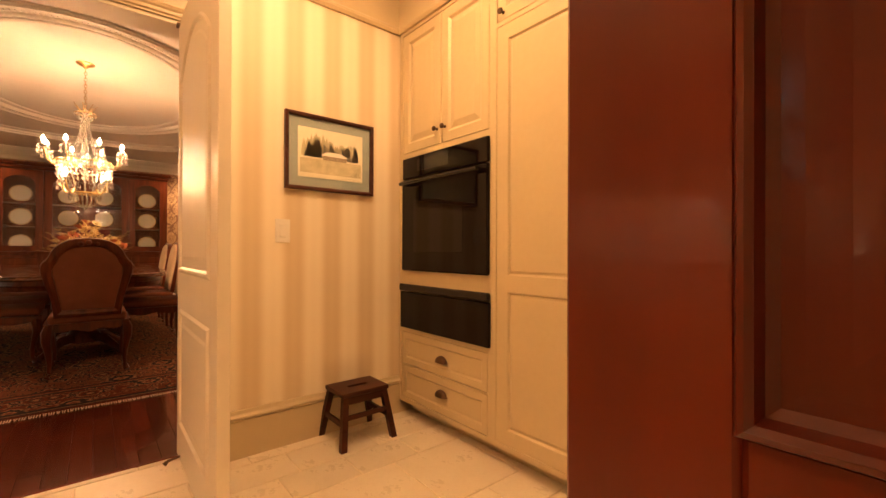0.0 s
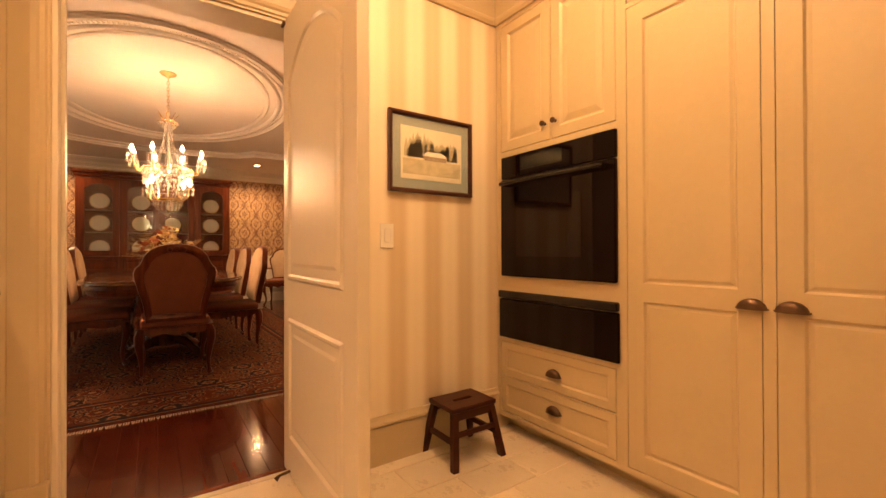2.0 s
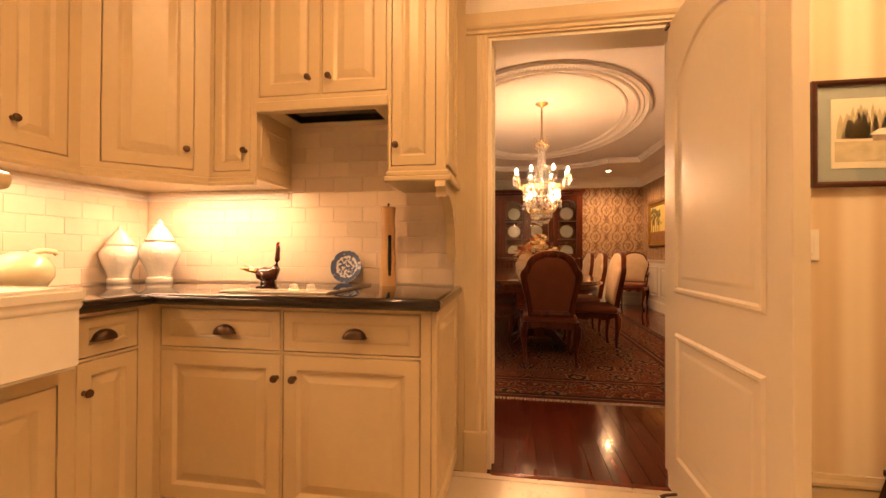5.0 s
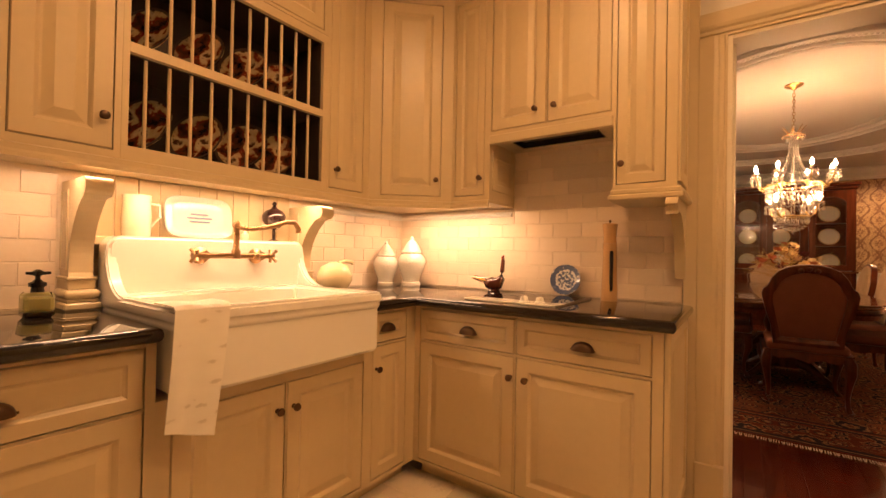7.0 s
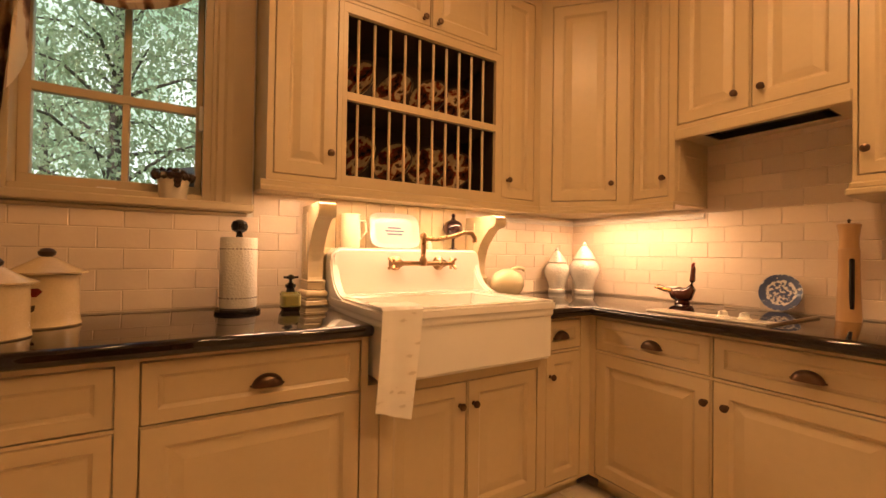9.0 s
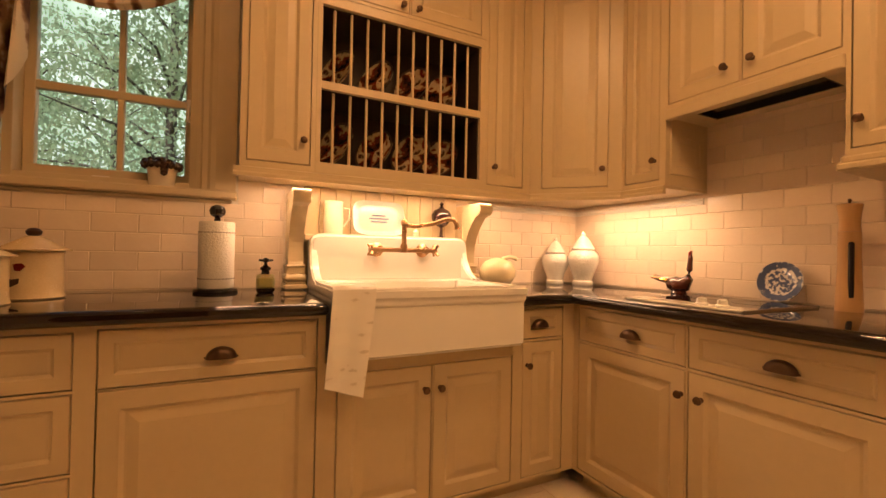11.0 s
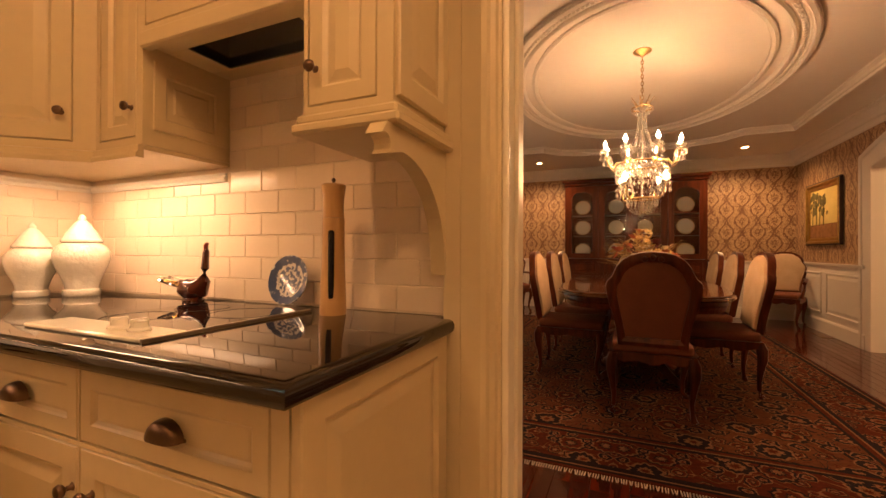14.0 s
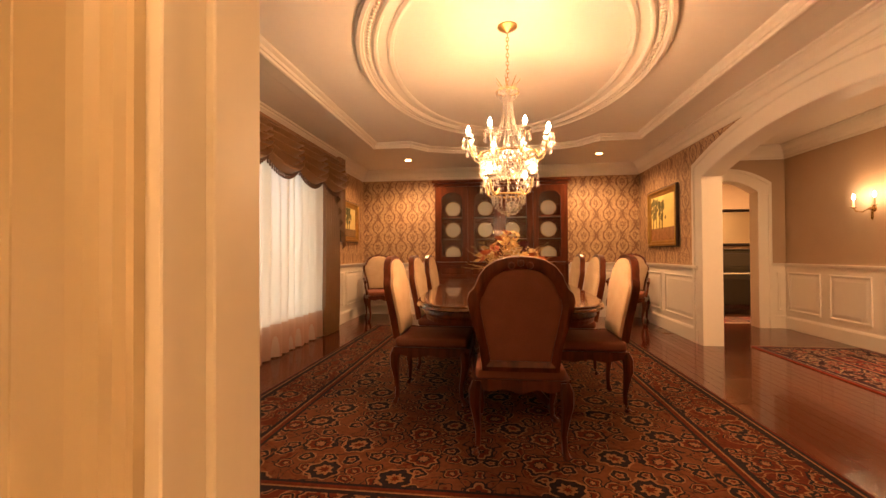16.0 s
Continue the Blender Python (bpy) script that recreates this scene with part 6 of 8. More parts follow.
# cooktop
ck = thing("cooktop", pose(0, 0, ZC1), "black glass electric cooktop with white control strip", "cooktop")
part("glass", boxes(((-1.385, 1.885, 0.0), (-0.955, 2.255, 0.006)), bevel=0.002), BLACK, ck)
part("control_strip", boxes(((-1.385, 1.785, 0.0), (-0.955, 1.882, 0.010)), bevel=0.003), mat("white_enamel", (0.76, 0.72, 0.62), 0.15, vary=0.02, coat=0.4), ck)
part("edge_trim", boxes(((-0.955, 1.785, 0.0), (-0.947, 2.255, 0.009)), bevel=0.001), mat("brushed_steel", (0.42, 0.38, 0.33), 0.3, 1.0), ck)
for x, y in ((-1.11, 1.835), (-1.04, 1.835)):
    bm = bmesh.new()
    lathe(bm, [(0.022, 0.010), (0.022, 0.014), (0.017, 0.018), (0.016, 0.030), (0.012, 0.033)], 18, pose(x, y, 0))
    box(bm, (x - 0.004, y - 0.018, 0.020), (x + 0.004, y + 0.018, 0.036), 0.002)
    part("control_knob", bm, PORCELAIN, ck, smooth=True)
for x, y, r in ((-1.27, 2.15, 0.075), (-1.07, 2.13, 0.095), (-1.27, 1.97, 0.085)):
    bm = bmesh.new()
    lathe(bm, [(r - 0.003, 0.0062), (r - 0.003, 0.0066), (r, 0.0066), (r, 0.0062)], 40, pose(x, y, 0), cap=False)
    part("burner_ring", bm, mat("burner_mark", (0.06, 0.055, 0.05), 0.2), ck)
# paper towel
pt = thing("paper_towel_holder", pose(-2.085, 0.303, ZC1), "paper towel roll on a dark turned holder", "paper towel")
bm = bmesh.new()
lathe(bm, [(0.078, 0), (0.080, 0.006), (0.076, 0.014), (0.05, 0.018)], 28)
part("base", bm, BLACKM, pt, smooth=True)
bm = bmesh.new()
lathe(bm, [(0.012, 0.016), (0.012, 0.285), (0.010, 0.295), (0.026, 0.306), (0.030, 0.322), (0.024, 0.338), (0.008, 0.346)], 20)
part("post", bm, BLACKM, pt, "dark post with ball finial", True)
PAP = mat("quilted_paper", (0.80, 0.77, 0.70), 0.95, vary=0.03, bump=0.6, bump_scale=120)
bm = bmesh.new()
lathe(bm, [(0.014, 0.02), (0.062, 0.018), (0.064, 0.022), (0.064, 0.274), (0.062, 0.278), (0.014, 0.276)], 36)
roll = part("roll", bm, PAP, pt, "white quilted paper roll", True)
bm = bmesh.new()
for z in (0.055, 0.235):
    for k in range(30):
        t = 2 * math.pi * k / 30
        box(bm, (-0.0034, -0.0006, -0.0022), (0.0034, 0.0006, 0.0022))
        bm.verts.ensure_lookup_table()
        bmesh.ops.transform(bm, matrix=pose(0.0645 * math.cos(t), 0.0645 * math.sin(t), z, 0, 0, math.degrees(t) + 90), verts=bm.verts[-8:])
tagged(part("printed_dots", bm, mat("dot_ink", (0.18, 0.14, 0.14), 0.9), roll, "two rows of small printed dots"), kind="stuff")
# soap
DKB0 = mat("dark_bottle_foot", (0.03, 0.016, 0.01), 0.2, vary=0.1)
sp_ = thing("soap_dispenser", pose(-2.03, 0.480, ZC1), "square green glass soap bottle with dark pump", "soap dispenser")
part("bottle", boxes(((-0.034, -0.034, 0.0), (0.034, 0.034, 0.074)), bevel=0.008), glass_mat("green_glass", (0.86, 0.90, 0.68), 0.03), sp_)
part("soap", boxes(((-0.029, -0.029, 0.018), (0.029, 0.029, 0.062)), bevel=0.006), mat("green_soap", (0.60, 0.54, 0.25), 0.3), sp_)
part("dark_foot", boxes(((-0.029, -0.029, 0.003), (0.029, 0.029, 0.0175)), bevel=0.003), DKB0, sp_, "dark base of the bottle")
bm = bmesh.new()
lathe(bm, [(0.016, 0.0745), (0.014, 0.088), (0.020, 0.091), (0.021, 0.101), (0.012, 0.105), (0.006, 0.112), (0.006, 0.120), (0.013, 0.124), (0.013, 0.134), (0.004, 0.140)], 16)
tube(bm, [(0, -0.026, 0.130), (0.0, 0.0, 0.127), (0.004, 0.028, 0.130)], [0.004, 0.006, 0.004], 8)
part("pump", bm, BLACKM, sp_, smooth=True)
# canisters
CAN = mat("cream_crackle", (0.70, 0.58, 0.36), 0.25, vary=0.14, scale=14, coat=0.3, tint=(0.50, 0.36, 0.18))
RED = mat("red_glaze", (0.30, 0.03, 0.02), 0.25, vary=0.2)
DKB = mat("dark_brown_glaze", (0.05, 0.025, 0.015), 0.3, vary=0.2)
for x, y, k in ((-2.00, -0.215, 0.88), (-1.81, -0.275, 0.78)):
    e = thing("canister", pose(x, y, ZC1, 0, 0, -20), "cream ceramic canister painted with a rooster", "canister", "canisters")
    bm = bmesh.new()
    lathe(bm, [(r * k, z * k) for r, z in ((0.088, 0), (0.094, 0.006), (0.091, 0.016), (0.088, 0.03), (0.086, 0.16), (0.090, 0.172), (0.084, 0.176))], 32)
    part("body", bm, CAN, e, smooth=True)
    bm = bmesh.new()
    lathe(bm, [(r * k, z * k) for r, z in ((0.108, 0.176), (0.109, 0.181), (0.078, 0.194), (0.05, 0.211), (0.026, 0.226), (0.018, 0.23))], 32)
    ld = part("lid", bm, CAN, e, smooth=True)
    bm = bmesh.new()
    lathe(bm, [(r * k, z * k) for r, z in ((0.012, 0.228), (0.022, 0.236), (0.024, 0.246), (0.016, 0.256), (0.004, 0.259))], 18)
    part("finial", bm, DKB, ld, "brown knob", True)
    R3 = 0.0885 * k
    for nm, mt, cen, pts in (("painted_body", DKB, 0.0, [(-0.030, 0.055), (0.0, 0.048), (0.022, 0.060), (0.024, 0.078), (0.0, 0.074), (-0.016, 0.084), (-0.034, 0.076)]),
                            ("painted_comb", RED, 0.0, [(0.010, 0.105), (0.026, 0.103), (0.040, 0.120), (0.030, 0.131), (0.014, 0.130), (0.004, 0.126)])):
        bm = bmesh.new()
        vs = [bm.verts.new((R3 * math.cos((px * k) / R3), R3 * math.sin((px * k) / R3), pz * k)) for px, pz in pts]
        bm.faces.new(vs)
        bmesh.ops.solidify(bm, geom=bm.faces[:], thickness=-0.0012)
        part(nm, bm, mt, e)

# painted plates that stand in the rack
def rooster_plate(name):
    m, n, l, b, co, sep = start_mat(name, 0.2)
    no = n.new("ShaderNodeTexNoise")
    no.inputs["Scale"].default_value, no.inputs["Detail"].default_value = 13.0, 5
    l.new(co.outputs["Object"], no.inputs["Vector"])
    r = ramp_nodes(n, [(0.40, (0.022, 0.010, 0.007)), (0.47, (0.10, 0.035, 0.016)), (0.51, (0.20, 0.022, 0.012)), (0.545, (0.50, 0.36, 0.18)), (0.60, (0.58, 0.45, 0.26)), (0.64, (0.08, 0.035, 0.02))])
    l.new(no.outputs["Fac"], r.inputs[0]), l.new(r.outputs[0], b.inputs["Base Color"])
    return m


RP = rooster_plate("painted_rooster_plate")
for row, zb in enumerate((1.4915, 1.8325)):
    for k, y in enumerate((0.78, 0.965, 1.15, 1.305)):
        R = (0.112, 0.108, 0.112, 0.108)[k] - 0.004 * row
        e = thing("rack_plate", pose(0, 0, 0), "brown and cream painted plate standing in the rack", "plate", "rack plates")
        face = Vector((0.50 + 0.05 * k, -0.80, 0.34)).normalized()
        low = R * math.sqrt(1 - face.z ** 2)
        e.matrix_world = Matrix.Translation((WU - 0.150, y - 0.01, zb + low + 0.004)) @ face.to_track_quat("Z", "Y").to_matrix().to_4x4() @ pose(0, 0, 0, 0, 0, 47 * k + 20 * row)
        bm = bmesh.new()
        dish(bm, R, 0.016)
        part("plate_body", bm, RP, e, smooth=True)
        bm = bmesh.new()
        lathe(bm, [(R * 0.90, 0.0146), (R * 0.97, 0.0165), (R, 0.0165)], 36, cap=False)
        part("rim_band", bm, DKB, e, "dark painted rim")

# ---- kitchen window, its curtain and the trees outside ----
WY0, WY1, WZ0, WZ1 = -0.405, 0.215, 1.375, 2.40
wi = thing("window_1", pose(0, 0, 0), "white wooden kitchen window with divided panes", "window", kind="structure")
xf = XW - 0.10
part("window_frame", boxes(((XW - 0.16, WY0, WZ0), (XW, WY0 + 0.03, WZ1)), ((XW - 0.16, WY1 - 0.03, WZ0), (XW, WY1, WZ1)), ((XW - 0.16, WY0 + 0.03, WZ0), (XW, WY1 - 0.03, WZ0 + 0.02)), ((XW - 0.16, WY0 + 0.03, WZ1 - 0.03), (XW, WY1 - 0.03, WZ1)), bevel=0.002), TRIM, wi)
for y in (-0.072,):
    part("muntin", boxes(((xf - 0.014, y - 0.012, WZ0 + 0.06), (xf + 0.014, y + 0.012, WZ1 - 0.06)), bevel=0.003), TRIM, wi)
part("meeting_rail", boxes(((xf - 0.018, WY0 + 0.06, 1.735), (xf + 0.018, WY1 - 0.05, 1.768)), bevel=0.003), TRIM, wi)
part("sash", boxes(((xf - 0.02, WY0 + 0.03, WZ0 + 0.02), (xf + 0.02, WY1 - 0.03, WZ0 + 0.062)), ((xf - 0.02, WY0 + 0.03, WZ1 - 0.09), (xf + 0.02, WY1 - 0.03, WZ1 - 0.03)), ((xf - 0.02, WY0 + 0.03, WZ0 + 0.06), (xf + 0.02, WY0 + 0.065, WZ1 - 0.08)), ((xf - 0.02, WY1 - 0.055, WZ0 + 0.06), (xf + 0.02, WY1 - 0.03, WZ1 - 0.08)), bevel=0.003), TRIM, wi)
PANE = glass_mat("window_glass")
for a, b in ((WY0 + 0.06, -0.084), (-0.060, WY1 - 0.052)):
    for c, d in ((WZ0 + 0.06, 1.737), (1.766, WZ1 - 0.085)):
        part("pane", boxes(((xf - 0.002, a, c), (xf + 0.002, b, d))), PANE, wi).visible_shadow = False
part("latch", boxes(((XW - 0.05, WY1 - 0.045, 1.66), (XW - 0.02, WY1 - 0.03, 1.76)), bevel=0.003), PORCELAIN, wi, "white window latch")
bm = boxes(((XW - 0.10, WY0 - 0.17, 1.335), (XW + 0.045, 0.372, 1.372)), ((XW + 0.001, WY0 - 0.15, 1.318), (XW + 0.022, 0.352, 1.336)), bevel=0.007)
part("window_sill", bm, TRIM, wi)
for y0, sd in ((WY1, 1), (WY0, -1)):
    bm = bmesh.new()
    extrude_outline(bm, [(XW + p, y0 + sd * q * 1.42, 1.372) for p, q in CASE], (0, 0, CEIL - 1.372 - 0.05))
    part("casing", bm, TRIM, wi)
part("head_casing", boxes(((XW, WY0 - 0.15, WZ1), (XW + 0.03, 0.365, CEIL - 0.01)), bevel=0.004), TRIM, wi)


def cloth(bm, f, nu, nv, thick=0.004):
    """A cloth surface from a function of (u, v)."""
    g = [[bm.verts.new(f(i / nu, j / nv)) for i in range(nu + 1)] for j in range(nv + 1)]
    fs = []
    for j in range(nv):
        for i in range(nu):
            fs.append(bm.faces.new((g[j][i], g[j][i + 1], g[j + 1][i + 1], g[j + 1][i])))
    return bm


def toile(name):
    m, n, l, b, co, sep = start_mat(name, 0.9)
    no, vo = n.new("ShaderNodeTexNoise"), n.new("ShaderNodeTexWave")
    no.inputs["Scale"].default_value, no.inputs["Detail"].default_value = 14.0, 4
    vo.inputs["Scale"].default_value, vo.inputs["Distortion"].default_value, vo.inputs["Detail"].default_value = 4.0, 6.0, 2.0
    vo.bands_direction = "Y"
    l.new(co.outputs["Object"], no.inputs["Vector"]), l.new(co.outputs["Object"], vo.inputs["Vector"])
    r = ramp_nodes(n, [(0.28, (0.10, 0.045, 0.03)), (0.39, (0.36, 0.22, 0.13)), (0.47, (0.76, 0.67, 0.52)), (0.75, (0.80, 0.71, 0.55)), (0.85, (0.25, 0.12, 0.08))])
    l.new(math_node(n, l, "ADD", math_node(n, l, "MULTIPLY", no.outputs["Fac"], 0.6), math_node(n, l, "MULTIPLY", vo.outputs["Color"], 0.4)), r.inputs[0])
    l.new(r.outputs[0], b.inputs["Base Color"])
    return m


TOILE = toile("plaid_toile")
vc = thing("window_valance", pose(0, 0, 0), "brown and cream patterned swag valance over the kitchen window", "curtain")
bm = cloth(bmesh.new(), lambda u, v: (XW + 0.05 + 0.035 * math.sin(v * 26 + 3 * u) * (0.3 + 0.7 * v) + 0.05 * math.sin(math.pi * v), -0.52 + 0.76 * u, 2.44 - v * (0.06 + 0.35 * math.sin(math.pi * min(1, u * 0.90 + 0.06)) ** 0.6) - 0.004), 36, 30)
part("swag", bm, TOILE, vc, smooth=True)
bm = cloth(bmesh.new(), lambda u, v: (XW + 0.075 + 0.045 * math.sin(u * 46 + 2.0 * v), -0.86 + 0.57 * u * (1 - 0.06 * v), 2.45 - v * (1.20 - 0.55 * max(0.0, (u - 0.72) / 0.28) + 0.04 * math.sin(u * 46 + 1.2))), 60, 24)
part("tail", bm, TOILE, vc, smooth=True)
part("rod", boxes(((XW + 0.03, -0.88, 2.435), (XW + 0.06, 0.24, 2.46)), bevel=0.004), TRIM, vc)
BLOSS = mat("dried_blossom", (0.66, 0.58, 0.46), 0.9, vary=0.3, scale=60)
fp = thing("flower_pot", pose(XW - 0.012, 0.088, 1.372), "small cream pot with a dark flower bunch on the sill", "flower pot")
bm = bmesh.new()
lathe(bm, [(0.044, 0), (0.047, 0.004), (0.051, 0.055), (0.060, 0.082), (0.063, 0.090), (0.058, 0.094), (0.04, 0.088)], 28)
part("pot", bm, IVORY, fp, smooth=True)
rq = random.Random(9)
for k in range(30):
    t = 2.4 * k
    r = 0.066 * math.sqrt((k + 0.5) / 30)
    c = Vector((r * math.cos(t), r * math.sin(t), 0.100 - 0.25 * max(0, r - 0.05) + rq.uniform(-0.008, 0.010)))
    bm = bmesh.new()
    bmesh.ops.create_icosphere(bm, subdivisions=1, radius=rq.uniform(0.012, 0.018), matrix=Matrix.Translation(c) @ Euler((k, k * 2, 0)).to_matrix().to_4x4())
    part("blossom", bm, DKB if k > 9 else BLOSS, fp)
for k in range(16):
    t = 0.25 + 2 * math.pi * k / 16
    bm = bmesh.new()
    for q in range(3 if k % 8 == 0 else 1):
        c = Vector((0.061 - 0.003 * q, 0, 0.088 - 0.017 * q))
        bmesh.ops.create_icosphere(bm, subdivisions=1, radius=0.018 - 0.002 * q, matrix=pose(0, 0, 0, 0, 0, math.degrees(t)) @ Matrix.Translation(c))
    part("drooping_blossom", bm, DKB, fp)
bm = boxes(((-0.05, -0.09, 0), (0.0, 0.09, 0.008)), ((-0.035, -0.03, 0.008), (-0.01, 0.03, 0.03)), bevel=0.004)
ob = tagged(part("sill_ornament", bm, PORCELAIN), "small white window crank on the sill", "ornament")
ob.matrix_world = pose(XW - 0.015, -0.12, 1.372)

LEAF = mat("leaf_green", (0.42, 0.49, 0.31), 0.5, vary=0.4, scale=0.9, tint=(0.22, 0.29, 0.15))
ln_, lk_ = LEAF.node_tree.nodes, LEAF.node_tree.links
through_leaf, leaf_mix = ln_.new("ShaderNodeBsdfTranslucent"), ln_.new("ShaderNodeMixShader")
through_leaf.inputs["Color"].default_value = (0.66, 0.74, 0.46, 1)
leaf_mix.inputs[0].default_value = 0.45
lk_.new(ln_["Principled BSDF"].outputs[0], leaf_mix.inputs[1]), lk_.new(through_leaf.outputs[0], leaf_mix.inputs[2]), lk_.new(leaf_mix.outputs[0], ln_["Material Output"].inputs["Surface"])
BARK = mat("bark", (0.16, 0.12, 0.09), 0.9, vary=0.3, scale=8, bump=0.8, bump_scale=20)
GRASS = mat("lawn", (0.07, 0.11, 0.03), 0.95, vary=0.4, scale=2.0)
tagged(part("ground", boxes(((-400, -400, -0.35), (400, 400, -0.25))), GRASS), "green lawn outside the window", "ground", kind="structure")


def tree(m, h, spread, leaves, seed, label):
    r = random.Random(seed)
    e = thing("tree", m, label, "tree", "garden trees")
    bm = bmesh.new()
    tube(bm, [(0, 0, 0), (0.05, 0.03, h * 0.3), (-0.05, 0.08, h * 0.6), (0.05, 0, h * 0.9)], [h * 0.016, h * 0.013, h * 0.009, h * 0.003], 10)
    tips = []
    for k in range(30):
        t = 2.4 * k
        z = h * (0.16 + 0.76 * k / 30)
        ln = spread * (1.05 - 0.6 * k / 30) * r.uniform(0.7, 1.1)
        a, b = Vector((0, 0, z)), Vector((ln * math.cos(t), ln * math.sin(t), z + h * r.uniform(0.02, 0.14)))
        mid = (a + b) / 2 + Vector((0, 0, h * 0.03))
        tube(bm, [a, mid, b], [h * 0.005, h * 0.003, h * 0.001], 6)
        tips += [mid, b, (mid + b) / 2, (a + mid) / 2]
    part("trunk", bm, BARK, e, smooth=True)
    vs, fs = [], []
    for k in range(leaves):
        c = r.choice(tips) + Vector((r.gauss(0, spread * 0.16), r.gauss(0, spread * 0.16), r.gauss(0, h * 0.035)))
        q = Euler((r.uniform(0, 6.3), r.uniform(0, 6.3), r.uniform(0, 6.3))).to_matrix()
        s = r.uniform(0.055, 0.115)
        i = len(vs)
        vs += [c + q @ Vector(p) * s for p in ((-1, 0, 0), (-0.2, -0.55, 0.1), (1, 0, 0), (-0.2, 0.55, 0.1))]
        fs.append((i, i + 1, i + 2, i + 3))
    me = bpy.data.meshes.new("crown")
    me.from_pydata([tuple(v) for v in vs], [], fs)
    me.materials.append(LEAF)
    ob = new("crown", me)
    ob.parent = e
    tagged(ob, kind="stuff")
    return e


tree(pose(-17.0, -1.7, -0.25), 14.0, 4.3, 15000, 1, "broad tall green leafy tree on the lawn")
tree(pose(-20.0, -6.4, -0.25), 9.0, 3.2, 7000, 2, "smaller green leafy tree on the lawn")
tree(pose(-26.0, -5.2, -0.25), 12.0, 5.0, 5000, 3, "tall green leafy tree behind the others")
tree(pose(-18.0, 2.2, -0.25), 11.0, 3.6, 10000, 4, "green leafy tree at the side of the lawn")
tree(pose(-10.5, 6.2, -0.25), 8.5, 3.0, 6000, 5, "leafy garden tree beyond the dining room window")

um = thing("patio_umbrella", pose(-7.0, 1.25, -0.25), "open dark grey canvas patio umbrella outside the window", "umbrella")
bm = bmesh.new()
lathe(bm, [(0.025, 0.0), (0.025, 2.62), (0.012, 2.68)], 12)
part("pole", bm, BARK, um, smooth=True)
bm = bmesh.new()
tip, rim = bm.verts.new((0, 0, 2.66)), [bm.verts.new((1.35 * math.cos(math.pi * k / 4 + 0.3), 1.35 * math.sin(math.pi * k / 4 + 0.3), 2.44)) for k in range(8)]
low_ = [bm.verts.new((v.co.x * 1.01, v.co.y * 1.01, 2.33)) for v in rim]
for k in range(8):
    bm.faces.new((tip, rim[k], rim[(k + 1) % 8])), bm.faces.new((rim[k], low_[k], low_[(k + 1) % 8], rim[(k + 1) % 8]))
bmesh.ops.solidify(bm, geom=bm.faces[:], thickness=0.006)
part("canopy", bm, mat("grey_canvas", (0.17, 0.165, 0.16), 0.9, vary=0.12), um)
bm = bmesh.new()
lathe(bm, [(0.26, 0.0), (0.26, 0.05), (0.05, 0.08), (0.04, 0.22)], 20)
part("base", bm, BARK, um, smooth=True)

# pale overcast distance behind the trees: painted foliage and sky, glowing by emission
bd_ = bpy.data.materials.new("glowing_distance")
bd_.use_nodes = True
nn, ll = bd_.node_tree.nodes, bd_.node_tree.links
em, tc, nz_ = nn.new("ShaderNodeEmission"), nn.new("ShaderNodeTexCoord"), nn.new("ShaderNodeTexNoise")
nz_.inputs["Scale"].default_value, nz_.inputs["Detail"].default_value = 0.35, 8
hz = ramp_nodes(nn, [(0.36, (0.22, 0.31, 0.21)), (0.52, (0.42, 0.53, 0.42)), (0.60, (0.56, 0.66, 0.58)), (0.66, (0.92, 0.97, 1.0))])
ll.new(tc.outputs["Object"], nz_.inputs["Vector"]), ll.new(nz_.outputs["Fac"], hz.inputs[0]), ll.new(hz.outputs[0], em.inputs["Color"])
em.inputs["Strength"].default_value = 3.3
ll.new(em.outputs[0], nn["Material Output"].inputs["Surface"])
tagged(part("backdrop", boxes(((-42.2, -50, -0.25), (-42, 60, 30))), bd_), "glowing sheet painted as pale hazy trees and sky in the distance", "backdrop", kind="structure")

# ---- dining room: curtains ----
def sheer_mat(name, colour, clear):
    m = bpy.data.materials.new(name)
    m.use_nodes = True
    n, l = m.node_tree.nodes, m.node_tree.links
    b = n["Principled BSDF"]
    b.inputs["Base Color"].default_value, b.inputs["Roughness"].default_value = (*colour, 1), 0.9
    tr, tp, m1, m2 = n.new("ShaderNodeBsdfTranslucent"), n.new("ShaderNodeBsdfTransparent"), n.new("ShaderNodeMixShader"), n.new("ShaderNodeMixShader")
    tr.inputs["Color"].default_value = (*colour, 1)
    m1.inputs[0].default_value, m2.inputs[0].default_value = 0.55, clear
    l.new(b.outputs[0], m1.inputs[1]), l.new(tr.outputs[0], m1.inputs[2]), l.new(m1.outputs[0], m2.inputs[1]), l.new(tp.outputs[0], m2.inputs[2])
    l.new(m2.outputs[0], n["Material Output"].inputs["Surface"])
    return m


DRAPE = mat("olive_silk", (0.27, 0.155, 0.075), 0.34, vary=0.2, scale=4, bump=0.1, tint=(0.16, 0.085, 0.040))
TASSEL = mat("tassel_fringe", (0.14, 0.07, 0.035), 0.9, vary=0.3, scale=30)
sh = thing("sheer_curtain", pose(0, 0, 0), "long white sheer curtain before the dining room window", "curtain")
bm = cloth(bmesh.new(), lambda u, v: (-2.35 + 0.030 * math.sin(u * 120 + 0.7 * math.sin(u * 17)) + 0.012 * math.sin(u * 47 + 2 * v), 3.95 + 3.38 * u + 0.01 * math.sin(v * 4), 2.42 - v * (2.42 - FZ - 0.012)), 330, 14)
part("sheer_cloth", bm, sheer_mat("sheer", (0.82, 0.70, 0.60), 0.14), sh, smooth=True)
